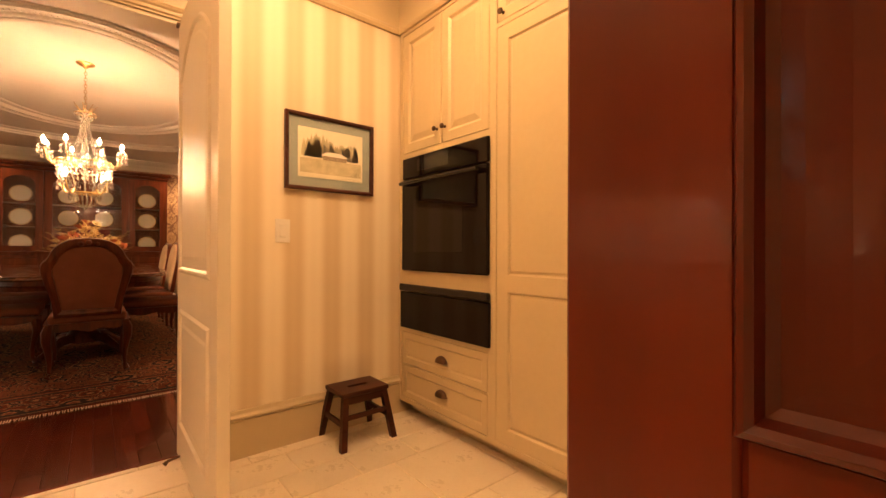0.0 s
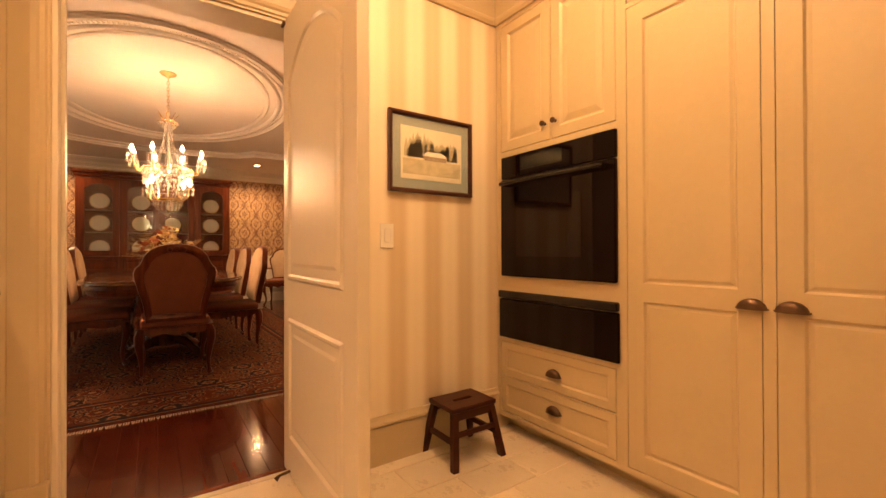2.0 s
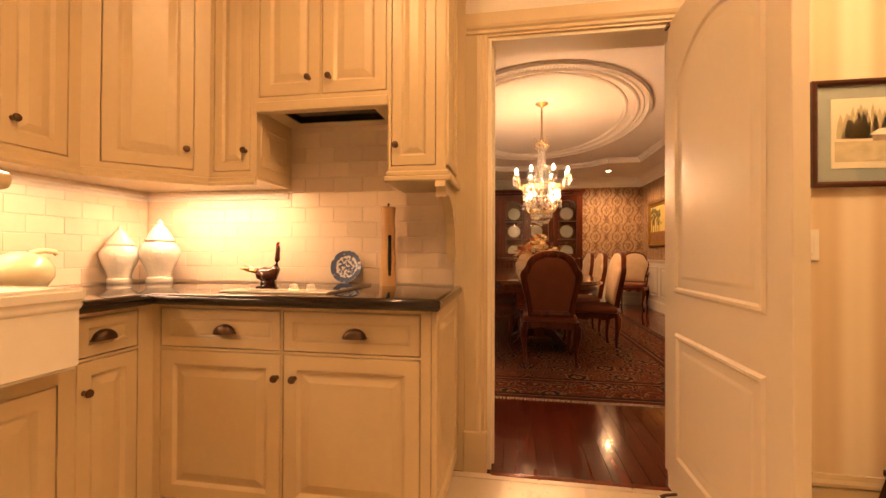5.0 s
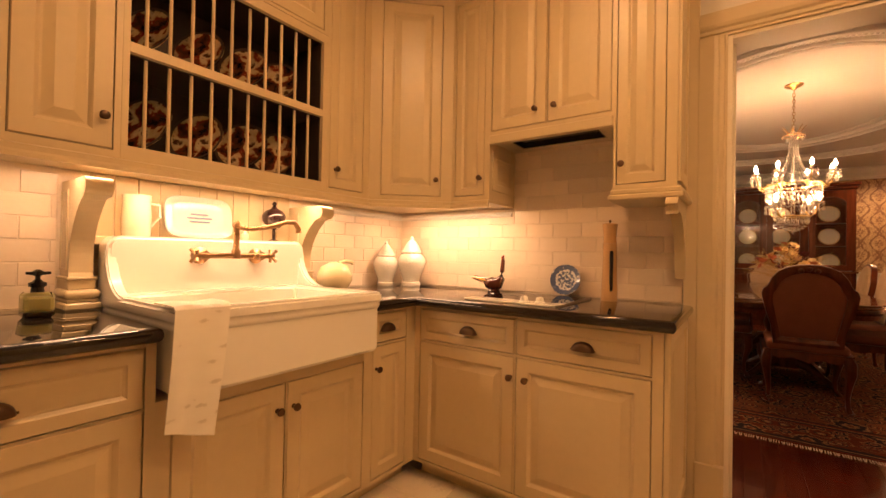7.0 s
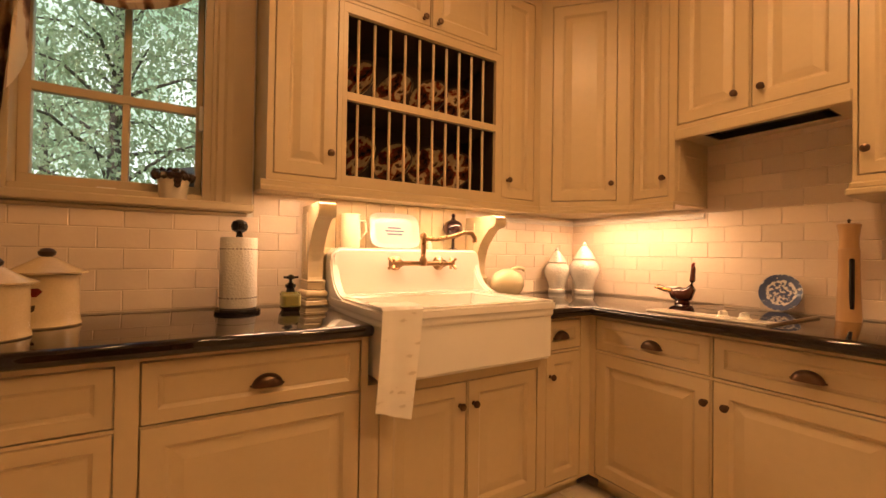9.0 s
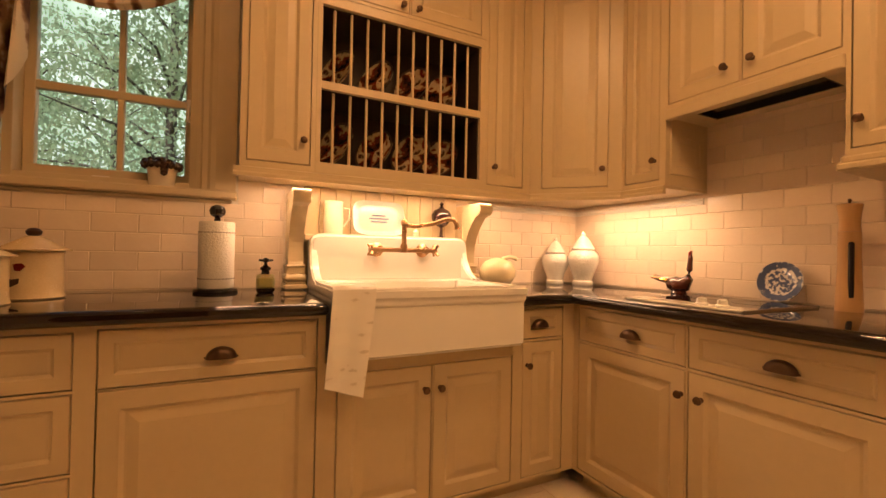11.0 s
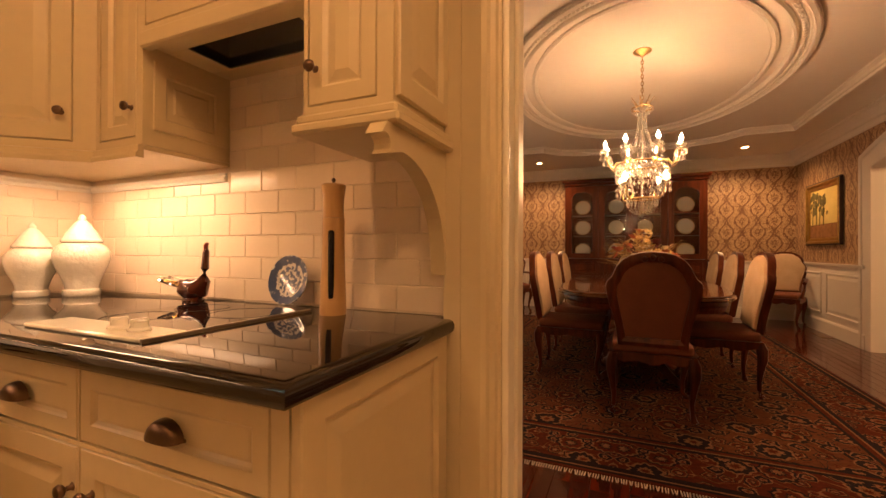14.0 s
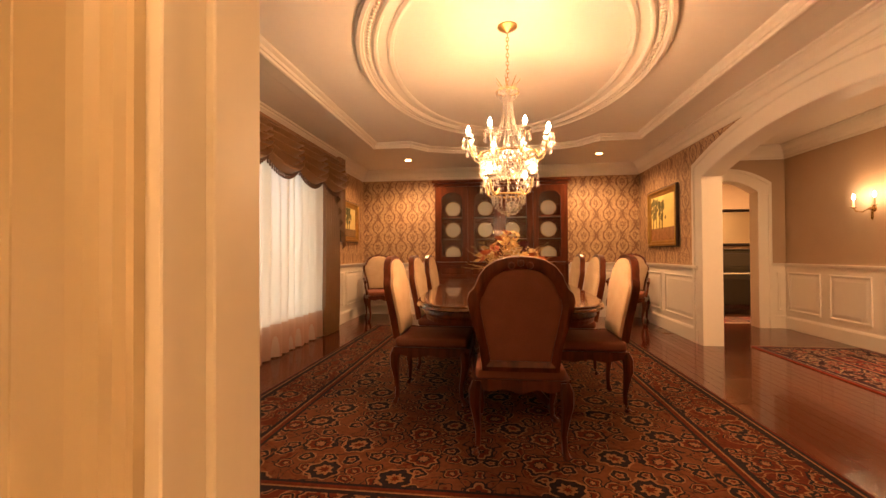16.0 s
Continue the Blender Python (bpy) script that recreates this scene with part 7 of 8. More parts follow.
part("hem", cloth(bmesh.new(), lambda u, v: (-2.343 + 0.030 * math.sin(u * 120 + 0.7 * math.sin(u * 17)) + 0.012 * math.sin(u * 47 + 1.7), 3.95 + 3.38 * u, 0.42 - v * (0.42 - FZ - 0.014)), 330, 6), sheer_mat("sheer_hem", (0.68, 0.46, 0.34), 0.04), sh, smooth=True)
dr = thing("drapery_panel", pose(0, 0, 0), "olive brown silk drapery panel beside the window", "curtain", "drapery panels")
part("drape_cloth", cloth(bmesh.new(), lambda u, v: (-2.31 + 0.045 * math.sin(u * 38 + math.sin(v * 3)), 7.22 + 0.50 * u * (1 - 0.05 * math.sin(math.pi * v)), 2.45 - v * (2.45 - FZ - 0.006)), 90, 20), DRAPE, dr, smooth=True)
copy_thing(dr, pose(0, -3.55, 0))
va = thing("swag_valance", pose(0, 0, 0), "olive brown silk swag valance with tasselled fringe", "valance")
for k in range(6):
    y0 = 3.62 + k * 0.66
    w = 0.92
    f = lambda u, v, y0=y0, w=w: (-2.27 + 0.03 * (u - 0.5) + 0.02 * v + 0.045 * math.sin(v * 30 - 2.5 * abs(u - 0.5)) * (0.25 + 0.75 * max(0.0, math.sin(math.pi * u)) ** 0.6) + 0.12 * math.sin(math.pi * u) * math.sin(math.pi * v * 0.8), y0 + w * u, 2.44 - (0.20 + 0.27 * max(0.0, math.sin(math.pi * u)) ** 0.8) * v)
    part("swag", cloth(bmesh.new(), f, 30, 64), DRAPE, va, smooth=True)
    bm = bmesh.new()
    for i in range(27):
        p = Vector(f(i / 26, 1.0))
        lathe(bm, [(0.004, 0.012), (0.012, 0.0), (0.008, -0.012), (0.011, -0.045), (0.004, -0.05)], 6, Matrix.Translation(p))
    tagged(part("tassels", bm, TASSEL, va, "brown tassel fringe"), kind="stuff")
part("jabot", cloth(bmesh.new(), lambda u, v: (-2.24 + 0.03 * math.sin(u * 30), 7.55 + 0.24 * u, 2.49 - v * (0.55 + 0.75 * u)), 40, 20), DRAPE, va, smooth=True)
part("board", boxes(((DW, 3.7, 2.46), (-2.27, 7.82, 2.489))), DRAPE, va)
w2 = thing("window_2", pose(0, 0, 0), "large white divided window behind sheer curtain", "window", kind="structure")
part("window_frame", boxes(((DW - 0.16, 4.2, 0.35), (DW, 4.25, 2.30)), ((DW - 0.16, 7.25, 0.35), (DW, 7.3, 2.30)), ((DW - 0.16, 4.25, 0.35), (DW, 7.25, 0.40)), ((DW - 0.16, 4.25, 2.25), (DW, 7.25, 2.30)), ((DW - 0.12, 5.2, 0.40), (DW - 0.04, 5.28, 2.25)), ((DW - 0.12, 6.22, 0.40), (DW - 0.04, 6.30, 2.25)), bevel=0.003), WHITE, w2)
for a, b in ((4.25, 5.2), (5.28, 6.22), (6.30, 7.25)):
    part("pane", boxes(((DW - 0.082, a, 0.40), (DW - 0.078, b, 2.25))), PANE, w2).visible_shadow = False

# ---- china cabinet ----
hc = thing("china_cabinet", pose(-0.012, 8.94, 0), "tall carved walnut china cabinet with glazed doors", "china cabinet")
HD = DN - 8.94 - 0.05
hw, hz0, hz1 = 1.078, 1.0, 2.36
part("base", boxes(((-hw, -0.04, FZ + 0.06), (hw, HD, hz0 - 0.03)), ((-hw - 0.02, -0.06, hz0 - 0.03), (hw + 0.02, HD, hz0)), ((-hw - 0.01, -0.05, FZ), (hw + 0.01, HD, FZ + 0.07)), bevel=0.006), WALNUT, hc)
part("back_panel", boxes(((-hw + 0.03, HD - 0.03, hz0), (hw - 0.03, HD - 0.004, hz1 - 0.06))), WALNUT, hc)
part("cornice", boxes(((-hw - 0.02, -0.02, hz1 - 0.10), (hw + 0.02, HD, hz1 - 0.05)), ((-hw - 0.05, -0.05, hz1 - 0.05), (hw + 0.05, HD, hz1)), bevel=0.012), WALNUT, hc)
for x in (-hw, -0.54, 0.50, hw - 0.04):
    part("upright", boxes(((x, 0.0, hz0), (x + 0.04, HD - 0.03, hz1 - 0.10)), bevel=0.003), WALNUT, hc)
for z in (1.385, 1.745):
    for a, b in ((-hw + 0.04, -0.54), (-0.50, 0.50), (0.54, hw - 0.04)):
        part("shelf", boxes(((a, 0.04, z), (b, HD - 0.03, z + 0.022))), WALNUT, hc)


def arched_door(x0, x1, nm):
    bm = bmesh.new()
    z0, z1, st = hz0 + 0.01, hz1 - 0.11, 0.085
    n = 12
    arc = [(x1 - st + (x0 - x1 + 2 * st) * k / n, z1 - 0.20 + 0.10 * math.sin(math.pi * k / n) ** 0.6) for k in range(n + 1)]
    inner = [(x0 + st, z0 + 0.08), (x1 - st, z0 + 0.08)] + arc
    outer = [(x0, z0), (x1, z0)] + [(x1 + (x0 - x1) * k / n, z1) for k in range(n + 1)]
    for y, s in ((-0.022, 1), (0.0, -1)):
        A, B = [bm.verts.new((x, y, z)) for x, z in outer], [bm.verts.new((x, y - 0.002 * s, z)) for x, z in inner]
        for i in range(len(A)):
            bm.faces.new((A[i], A[(i + 1) % len(A)], B[(i + 1) % len(A)], B[i]))
        if s == 1:
            F = (A, B)
    for L, H_ in zip(F, (A, B)):
        for i in range(len(L)):
            bm.faces.new((L[i], L[(i + 1) % len(L)], H_[(i + 1) % len(L)], H_[i]))
    bmesh.ops.remove_doubles(bm, verts=bm.verts[:], dist=1e-5)
    bmesh.ops.recalc_face_normals(bm, faces=bm.faces[:])
    d = part("door", bm, WALNUT, hc)
    part("pane", boxes(((x0 + st - 0.01, -0.012, z0 + 0.07), (x1 - st + 0.01, -0.009, z1 - 0.09))), PANE, d).visible_shadow = False


arched_door(-hw + 0.03, -0.53, "w")
arched_door(-0.51, -0.003, "c")
arched_door(0.003, 0.51, "c")
arched_door(0.53, hw - 0.03, "e")
for k in range(4):
    x0 = -hw + 0.05 + k * (2 * hw - 0.1) / 4
    bm = bmesh.new()
    slab(bm, x0 + 0.02, FZ + 0.10, x0 + (2 * hw - 0.1) / 4 - 0.02, 0.72, PANEL)
    part("lower_door", bm, WALNUT, hc).matrix_local = pose(0, -0.052, 0)
    bm = bmesh.new()
    slab(bm, x0 + 0.02, 0.76, x0 + (2 * hw - 0.1) / 4 - 0.02, 0.95, scaled(PANEL, 0.6))
    part("drawer_front", bm, WALNUT, hc).matrix_local = pose(0, -0.052, 0)
CH2 = mat("gilt_rim_china", (0.74, 0.71, 0.62), 0.15, vary=0.05, coat=0.4)
for x, zs in ((-0.80, (1.20, 1.565, 1.925)), (0.80, (1.20, 1.565, 1.925)), (-0.25, (1.20, 1.565, 1.925)), (0.20, (1.20, 1.565, 1.925))):
    for z in zs:
        e = thing("china_plate", pose(x - 0.012, 8.94 + HD - 0.10, {1.20: hz0, 1.565: 1.407, 1.925: 1.767}[z] + 0.134, 80, 0, 0), "cream china dinner plate with gilt rim on shelf", "plate", "china plates")
        bm = bmesh.new()
        dish(bm, 0.132 if abs(x) > 0.5 else 0.125, 0.018)
        part("plate_body", bm, CH2, e, smooth=True)
        bm = bmesh.new()
        lathe(bm, [(0.118, 0.0165), (0.124, 0.019), (0.128, 0.0195)], 36, cap=False)
        part("gilt_rim", bm, mat("gilt", (0.55, 0.38, 0.14), 0.3, 1.0), e, "thin gilt rim")

# ---- chandelier ----
CX, CY = 0.008, 4.85
ch = thing("chandelier", pose(CX, CY, -0.035), "crystal chandelier with lit candle lamps and hanging drops", "chandelier")
GOLD = mat("antique_gold", (0.55, 0.36, 0.14), 0.3, 1.0, vary=0.2, scale=15)
CRY = glass_mat("crystal", (1.0, 0.95, 0.86), 0.03, 1.5)
CRY.node_tree.nodes["Principled BSDF"].inputs["Transmission Weight"].default_value = 0.82
FLAME = glow("candle_bulb", (1.0, 0.78, 0.48), 110.0)
WAX = mat("candle_sleeve", (0.78, 0.68, 0.48), 0.5, vary=0.05)
bm = bmesh.new()
lathe(bm, [(0.066, ZT + 0.035), (0.066, ZT + 0.027), (0.050, ZT + 0.015), (0.020, ZT + 0.003), (0.008, ZT - 0.010)], 24)
part("canopy", bm, GOLD, ch, smooth=True)
bm = bmesh.new()
k, z = 0, ZT - 0.010
while z > 2.29:
    for q in range(8):
        t0, t1 = 2 * math.pi * q / 8, 2 * math.pi * (q + 1) / 8
        f = lambda t: (0.010 * math.cos(t) * (k % 2), 0.010 * math.cos(t) * (1 - k % 2), z - 0.016 + 0.018 * math.sin(t))
        tube(bm, [f(t0), f(t1)], 0.0028, 5)
    z -= 0.027
    k += 1
part("chain", bm, GOLD, ch)
bm = bmesh.new()
lathe(bm, [(0.012, 2.30), (0.040, 2.27), (0.020, 2.25), (0.008, 2.22), (0.011, 2.10), (0.007, 2.0), (0.010, 1.90), (0.03, 1.86), (0.03, 1.84)], 14)
part("stem", bm, CRY, ch, smooth=True)


def octa(vs, fs, c, r, h):
    i = len(vs)
    c = Vector(c)
    vs += [c + Vector(p) for p in ((r, 0, 0), (0, r, 0), (-r, 0, 0), (0, -r, 0), (0, 0, h), (0, 0, -h))]
    fs += [(i, i + 1, i + 4), (i + 1, i + 2, i + 4), (i + 2, i + 3, i + 4), (i + 3, i, i + 4), (i + 1, i, i + 5), (i + 2, i + 1, i + 5), (i + 3, i + 2, i + 5), (i, i + 3, i + 5)]


def crystals(name, label, spots):
    vs, fs = [], []
    for c, r, h in spots:
        octa(vs, fs, c, r, h)
    me = bpy.data.meshes.new(name)
    me.from_pydata([tuple(v) for v in vs], [], fs)
    me.materials.append(CRY)
    ob = new(name, me)
    ob.parent = ch
    ob["label"] = label
    return tagged(ob, kind="stuff")


rc = random.Random(4)
ringp = lambda n, r, z, ph=0.0: [(r * math.cos(2 * math.pi * k / n + ph), r * math.sin(2 * math.pi * k / n + ph), z) for k in range(n)]
spots = [(p, 0.007, 0.018) for p in ringp(14, 0.075, 2.255)] + [(p, 0.007, 0.016) for p in ringp(10, 0.05, 2.225)]
crystals("crown_drops", "cut crystal drops of the crown", spots)
spots = []
for s in range(14):
    t = 2 * math.pi * s / 14
    for j in range(24):
        u = j / 23
        r = 0.03 + 0.15 * u ** 2.6
        spots.append(((r * math.cos(t), r * math.sin(t), 2.22 - 0.38 * u), 0.006, 0.008))
crystals("upper_strands", "strands of crystal beads", spots)
spots = []
for q in range(12):
    t = 2 * math.pi * q / 12
    for j in range(15):
        u = j / 14
        r = 0.185 - 0.085 * u ** 1.3
        spots.append(((r * math.cos(t), r * math.sin(t), 1.80 - 0.235 * u), 0.008, 0.010))
    for dip, r in ((0.10, 0.186), (0.17, 0.165)):
        for j in range(9):
            u = j / 8
            w = t + u * 2 * math.pi / 12
            spots.append(((r * math.cos(w), r * math.sin(w), 1.80 - dip * 4 * u * (1 - u)), 0.0065, 0.008))
for z, r in ((1.812, 0.192), (1.785, 0.190), (1.758, 0.187)):
    spots += [(p, 0.0085, 0.014) for p in ringp(40, r, z, z * 9)]
spots += [(p, 0.008, 0.026) for p in ringp(34, 0.188, 1.722)]
crystals("bead_basket", "basket of crystal beads", spots)
spots = []
for s in range(18):
    t = 2 * math.pi * s / 18
    for j in range(7):
        u = j / 6
        r = 0.105 * math.cos(u * 1.35) + 0.004
        spots.append(((r * math.cos(t), r * math.sin(t), 1.555 - 0.11 * math.sin(u * 1.5)), 0.007, 0.009))
spots += [(p, 0.008, 0.028) for p in ringp(22, 0.108, 1.53)] + [((0, 0, 1.435), 0.016, 0.022)]
crystals("lower_basket", "small lower basket of crystal beads", spots)
for z, r in ((1.835, 0.187), (1.565, 0.108), (2.262, 0.075)):
    bm = bmesh.new()
    lathe(bm, [(r, z - 0.006), (r + 0.006, z), (r, z + 0.006), (r - 0.006, z), (r, z - 0.006)], 36, cap=False)
    part("ring_band", bm, GOLD, ch, smooth=True)

for k in range(7):
    t = 2 * math.pi * k / 7
    bm = bmesh.new()
    tube(bm, [(0.02 * math.cos(t), 0.02 * math.sin(t), 2.262), (0.05 * math.cos(t), 0.05 * math.sin(t), 2.30), (0.085 * math.cos(t), 0.085 * math.sin(t), 2.345)], [0.005, 0.004, 0.002], 6)
    part("crown_spray", bm, GOLD, ch, smooth=True)


def candle_arm(t, r, z, zr, r0):
    ca, sa = math.cos(t), math.sin(t)
    bm = bmesh.new()
    P = lambda rr, zz: (rr * ca, rr * sa, zz)
    tube(bm, [P(r0, zr), P(r0 + (r - r0) * 0.35, zr - 0.045), P(r0 + (r - r0) * 0.75, zr - 0.02), P(r, z - 0.02)], [0.007, 0.006, 0.006, 0.007], 8)
    arm = part("arm", bm, GOLD, ch, smooth=True)
    bm = bmesh.new()
    lathe(bm, [(0.008, z - 0.02), (0.030, z - 0.010), (0.038, z), (0.034, z), (0.010, z - 0.008)], 16, pose(r * ca, r * sa, 0))
    part("drip_pan", bm, CRY, arm, smooth=True)
    bm = bmesh.new()
    lathe(bm, [(0.010, z - 0.006), (0.0095, z + 0.026)], 10, pose(r * ca, r * sa, 0))
    part("candle", bm, WAX, arm, smooth=True)
    bm = bmesh.new()
    lathe(bm, [(0.006, z + 0.027), (0.014, z + 0.040), (0.0135, z + 0.052), (0.006, z + 0.070), (0.001, z + 0.082)], 10, pose(r * ca, r * sa, 0))
    part("bulb", bm, FLAME, arm, "lit flame-shaped bulb", True)
    vs, fs = [], []
    for k in range(8):
        q = 2 * math.pi * k / 8
        octa(vs, fs, (r * ca + 0.036 * math.cos(q), r * sa + 0.036 * math.sin(q), z - 0.022), 0.005, 0.012)
        octa(vs, fs, (r * ca + 0.036 * math.cos(q), r * sa + 0.036 * math.sin(q), z - 0.058), 0.0065, 0.024)
    me = bpy.data.meshes.new("pan_drops")
    me.from_pydata([tuple(v) for v in vs], [], fs)
    me.materials.append(CRY)
    ob = new("pan_drops", me)
    ob.parent = arm
    tagged(ob, kind="stuff")


for k in range(8):
    candle_arm(2 * math.pi * k / 8 + 0.35, 0.278, 1.935, 1.85, 0.185)
for k in range(4):
    candle_arm(2 * math.pi * k / 4 + 0.9, 0.195, 1.675, 1.60, 0.10)

# ---- recessed lights, pictures, flowers, sconce ----
def can_light(x, y, z):
    e = thing("recessed_light", pose(x, y, z), "small round recessed ceiling light, lit", "ceiling light", "recessed lights")
    bm = bmesh.new()
    lathe(bm, [(0.042, -0.001), (0.058, -0.005), (0.064, -0.001), (0.064, 0.004)], 24, cap=False)
    part("trim_ring", bm, WHITE, e, smooth=True)
    bm = bmesh.new()
    lathe(bm, [(0.042, -0.0012), (0.020, -0.0012)], 24)
    part("lens", bm, glow("lens_glow", (1.0, 0.78, 0.48), 14.0), e)
    return e


for x in (-1.46, 1.46):
    can_light(x, 8.52, DC - 0.004)
# kitchen ceiling is out of view: one unseen fitting for each lamp
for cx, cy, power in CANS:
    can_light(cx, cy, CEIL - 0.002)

GILT = mat("gilt_frame", (0.50, 0.31, 0.09), 0.35, 0.9, vary=0.3, scale=20, bump=0.4, bump_scale=60)


def painting(m, w, h, label, sky_c, land_c, tree_c):
    e = thing("painting", m, label, "painting", "gilt framed paintings")
    bm = bmesh.new()
    rings(bm, -w, -h, w, h, [(0, 0.0), (0.0, -0.03), (0.01, -0.045), (0.03, -0.045), (0.045, -0.025), (0.075, -0.020), (0.085, -0.012), (0.09, -0.008)], close=False)
    part("frame", bm, GILT, e)
    bm = bmesh.new()
    rings(bm, -w - 0.012, -h - 0.012, w + 0.012, h + 0.012, [(0, 0.0), (0, -0.034), (0.014, -0.036)], close=False)
    part("outer_frame", bm, mat("dark_frame", (0.03, 0.015, 0.01), 0.4), e, "dark outer frame")
    cv = part("canvas", boxes(((-w + 0.085, -0.010, -h + 0.085), (w - 0.085, 0.0, h - 0.085))), mat("painted_sky", sky_c, 0.5, vary=0.25, scale=5, tint=(0.50, 0.40, 0.14)), e, "landscape of trees under a pale sky")
    part("painted_land", boxes(((-w + 0.086, -0.0125, -h + 0.086), (w - 0.086, -0.0105, -h * 0.35))), mat("painted_land", land_c, 0.5, vary=0.4, scale=14), cv)
    r = random.Random(int(w * 100))
    for s in range(4):
        bm = bmesh.new()
        x = -w * 0.66 + s * w * 0.22
        tube(bm, [(x, -0.012, -h * 0.4), (x + 0.02, -0.012, h * 0.6)], 0.006, 5)
        for k in range(16):
            bmesh.ops.create_icosphere(bm, subdivisions=1, radius=r.uniform(0.02, 0.045), matrix=Matrix.Translation((x + r.gauss(0, 0.045), -0.0115, r.uniform(-h * 0.05, h * 0.68))) @ Matrix.Diagonal((1, 0.06, 1, 1)))
        part("painted_tree", bm, mat("painted_leaves", tree_c, 0.6, vary=0.4, scale=20), cv)
    return e


painting(pose(DE - 0.004, 8.30, 1.635, 0, 0, -90), 0.51, 0.405, "gilt framed landscape painting on damask wall", (0.72, 0.60, 0.20), (0.34, 0.16, 0.06), (0.17, 0.15, 0.05))
painting(pose(DW + 0.004, 8.55, 1.66, 0, 0, 90), 0.40, 0.32, "small gilt framed landscape painting beside the curtain", (0.46, 0.40, 0.18), (0.18, 0.11, 0.05), (0.08, 0.09, 0.03))
vt = thing("floor_vent", pose(2.17, 8.05, FZ - 0.001), "bronze floor register set in the wood boards", "vent")
part("grille", boxes(((-0.06, -0.16, 0), (0.06, 0.16, 0.004)), bevel=0.001), BR2, vt)

fl = thing("flower_arrangement", pose(0.02, 5.70, FZ + 0.761), "autumn flower arrangement of cream, rust and burgundy blooms", "flowers")
bm = bmesh.new()
lathe(bm, [(0.07, 0), (0.08, 0.01), (0.10, 0.06), (0.12, 0.11), (0.13, 0.13), (0.12, 0.13)], 24)
part("bowl", bm, DKB, fl, smooth=True)
FC = [mat("cream_petal", (0.62, 0.48, 0.25), 0.7, vary=0.15), mat("burgundy_petal", (0.13, 0.015, 0.02), 0.7, vary=0.3), mat("rust_petal", (0.34, 0.085, 0.03), 0.7, vary=0.25), mat("straw_petal", (0.48, 0.32, 0.12), 0.7, vary=0.2)]
rf = random.Random(11)
for k in range(46):
    t = rf.uniform(0, 6.28)
    u = rf.random() ** 0.6
    c = Vector((0.31 * u * math.cos(t), 0.24 * u * math.sin(t), 0.17 + 0.25 * (1 - u * u) + rf.uniform(-0.04, 0.06)))
    bm = bmesh.new()
    R = rf.uniform(0.032, 0.062)
    ax = Euler((rf.uniform(-0.9, 0.9), rf.uniform(-0.9, 0.9), rf.uniform(0, 6))).to_matrix().to_4x4()
    for ly, (cnt, rr, tilt) in enumerate(((8, 1.0, 25), (6, 0.7, 50), (4, 0.45, 70))):
        for q in range(cnt):
            mq = Matrix.Translation(c) @ ax @ pose(0, 0, 0, 0, 0, 360 * q / cnt + 20 * ly) @ pose(0, 0, 0, 0, -tilt, 0)
            v = [bm.verts.new(mq @ Vector(p) * 1.0) for p in ((0, 0, 0), (R * rr * 0.6, -R * 0.36, 0.004), (R * rr * 1.05, 0, 0.0), (R * rr * 0.6, R * 0.36, 0.004))]
            bm.faces.new(v)
    part("blossom", bm, FC[k % 4], fl)
bm = bmesh.new()
for k in range(46):
    t = rf.uniform(0, 6.28)
    el = rf.uniform(0.15, 1.35)
    ln = rf.uniform(0.22, 0.40)
    a = Vector((0.05 * math.cos(t), 0.05 * math.sin(t), 0.12))
    b = a + Vector((math.cos(t) * math.cos(el), math.sin(t) * math.cos(el), math.sin(el))) * ln
    tube(bm, [a, (a + b) / 2 + Vector((0, 0, 0.02)), b], [0.003, 0.002, 0.0012], 4)
    d = (b - a).normalized()
    s = d.cross(Vector((0, 0, 1))).normalized()
    for f in (0.6, 0.8, 1.0):
        p = a + (b - a) * f
        for sg in (-1, 1):
            q = p + s * sg * 0.035 + d * 0.03
            bm.faces.new([bm.verts.new(v) for v in (p, p + (q - p) * 0.5 + d * 0.012, q, p + (q - p) * 0.5 - d * 0.012)])
tagged(part("foliage", bm, FC[3], fl, "dried straw and leaf sprays"), kind="stuff")

sc = thing("wall_sconce", pose(HE, 7.05, 1.60), "brass two-candle wall sconce, lit", "sconce")
BRASS = mat("brass", (0.55, 0.36, 0.13), 0.25, 1.0, vary=0.15, scale=20)
bm = bmesh.new()
lathe(bm, [(0.035, 0), (0.035, 0.008), (0.022, 0.018), (0.012, 0.04), (0.014, 0.05)], 18, pose(0, 0, 0, 0, -90))
tube(bm, [(-0.02, 0, 0.0), (-0.02, 0, -0.10), (-0.02, 0, -0.12)], [0.010, 0.012, 0.003], 8)
part("backplate", bm, BRASS, sc, smooth=True)
for s in (-1, 1):
    bm = bmesh.new()
    tube(bm, [(-0.04, 0, 0.01), (-0.07, s * 0.06, -0.03), (-0.09, s * 0.11, -0.02), (-0.10, s * 0.13, 0.02)], 0.006, 8)
    lathe(bm, [(0.006, 0.018), (0.026, 0.026), (0.028, 0.030), (0.008, 0.030)], 14, pose(-0.10, s * 0.13, 0))
    a = part("arm", bm, BRASS, sc, smooth=True)
    bm = bmesh.new()
    lathe(bm, [(0.011, 0.030), (0.011, 0.115)], 10, pose(-0.10, s * 0.13, 0))
    part("candle", bm, WAX, a, smooth=True)
    bm = bmesh.new()
    lathe(bm, [(0.006, 0.116), (0.013, 0.132), (0.012, 0.146), (0.004, 0.168), (0.001, 0.176)], 10, pose(-0.10, s * 0.13, 0))
    part("bulb", bm, FLAME, a, "lit flame-shaped bulb", True)

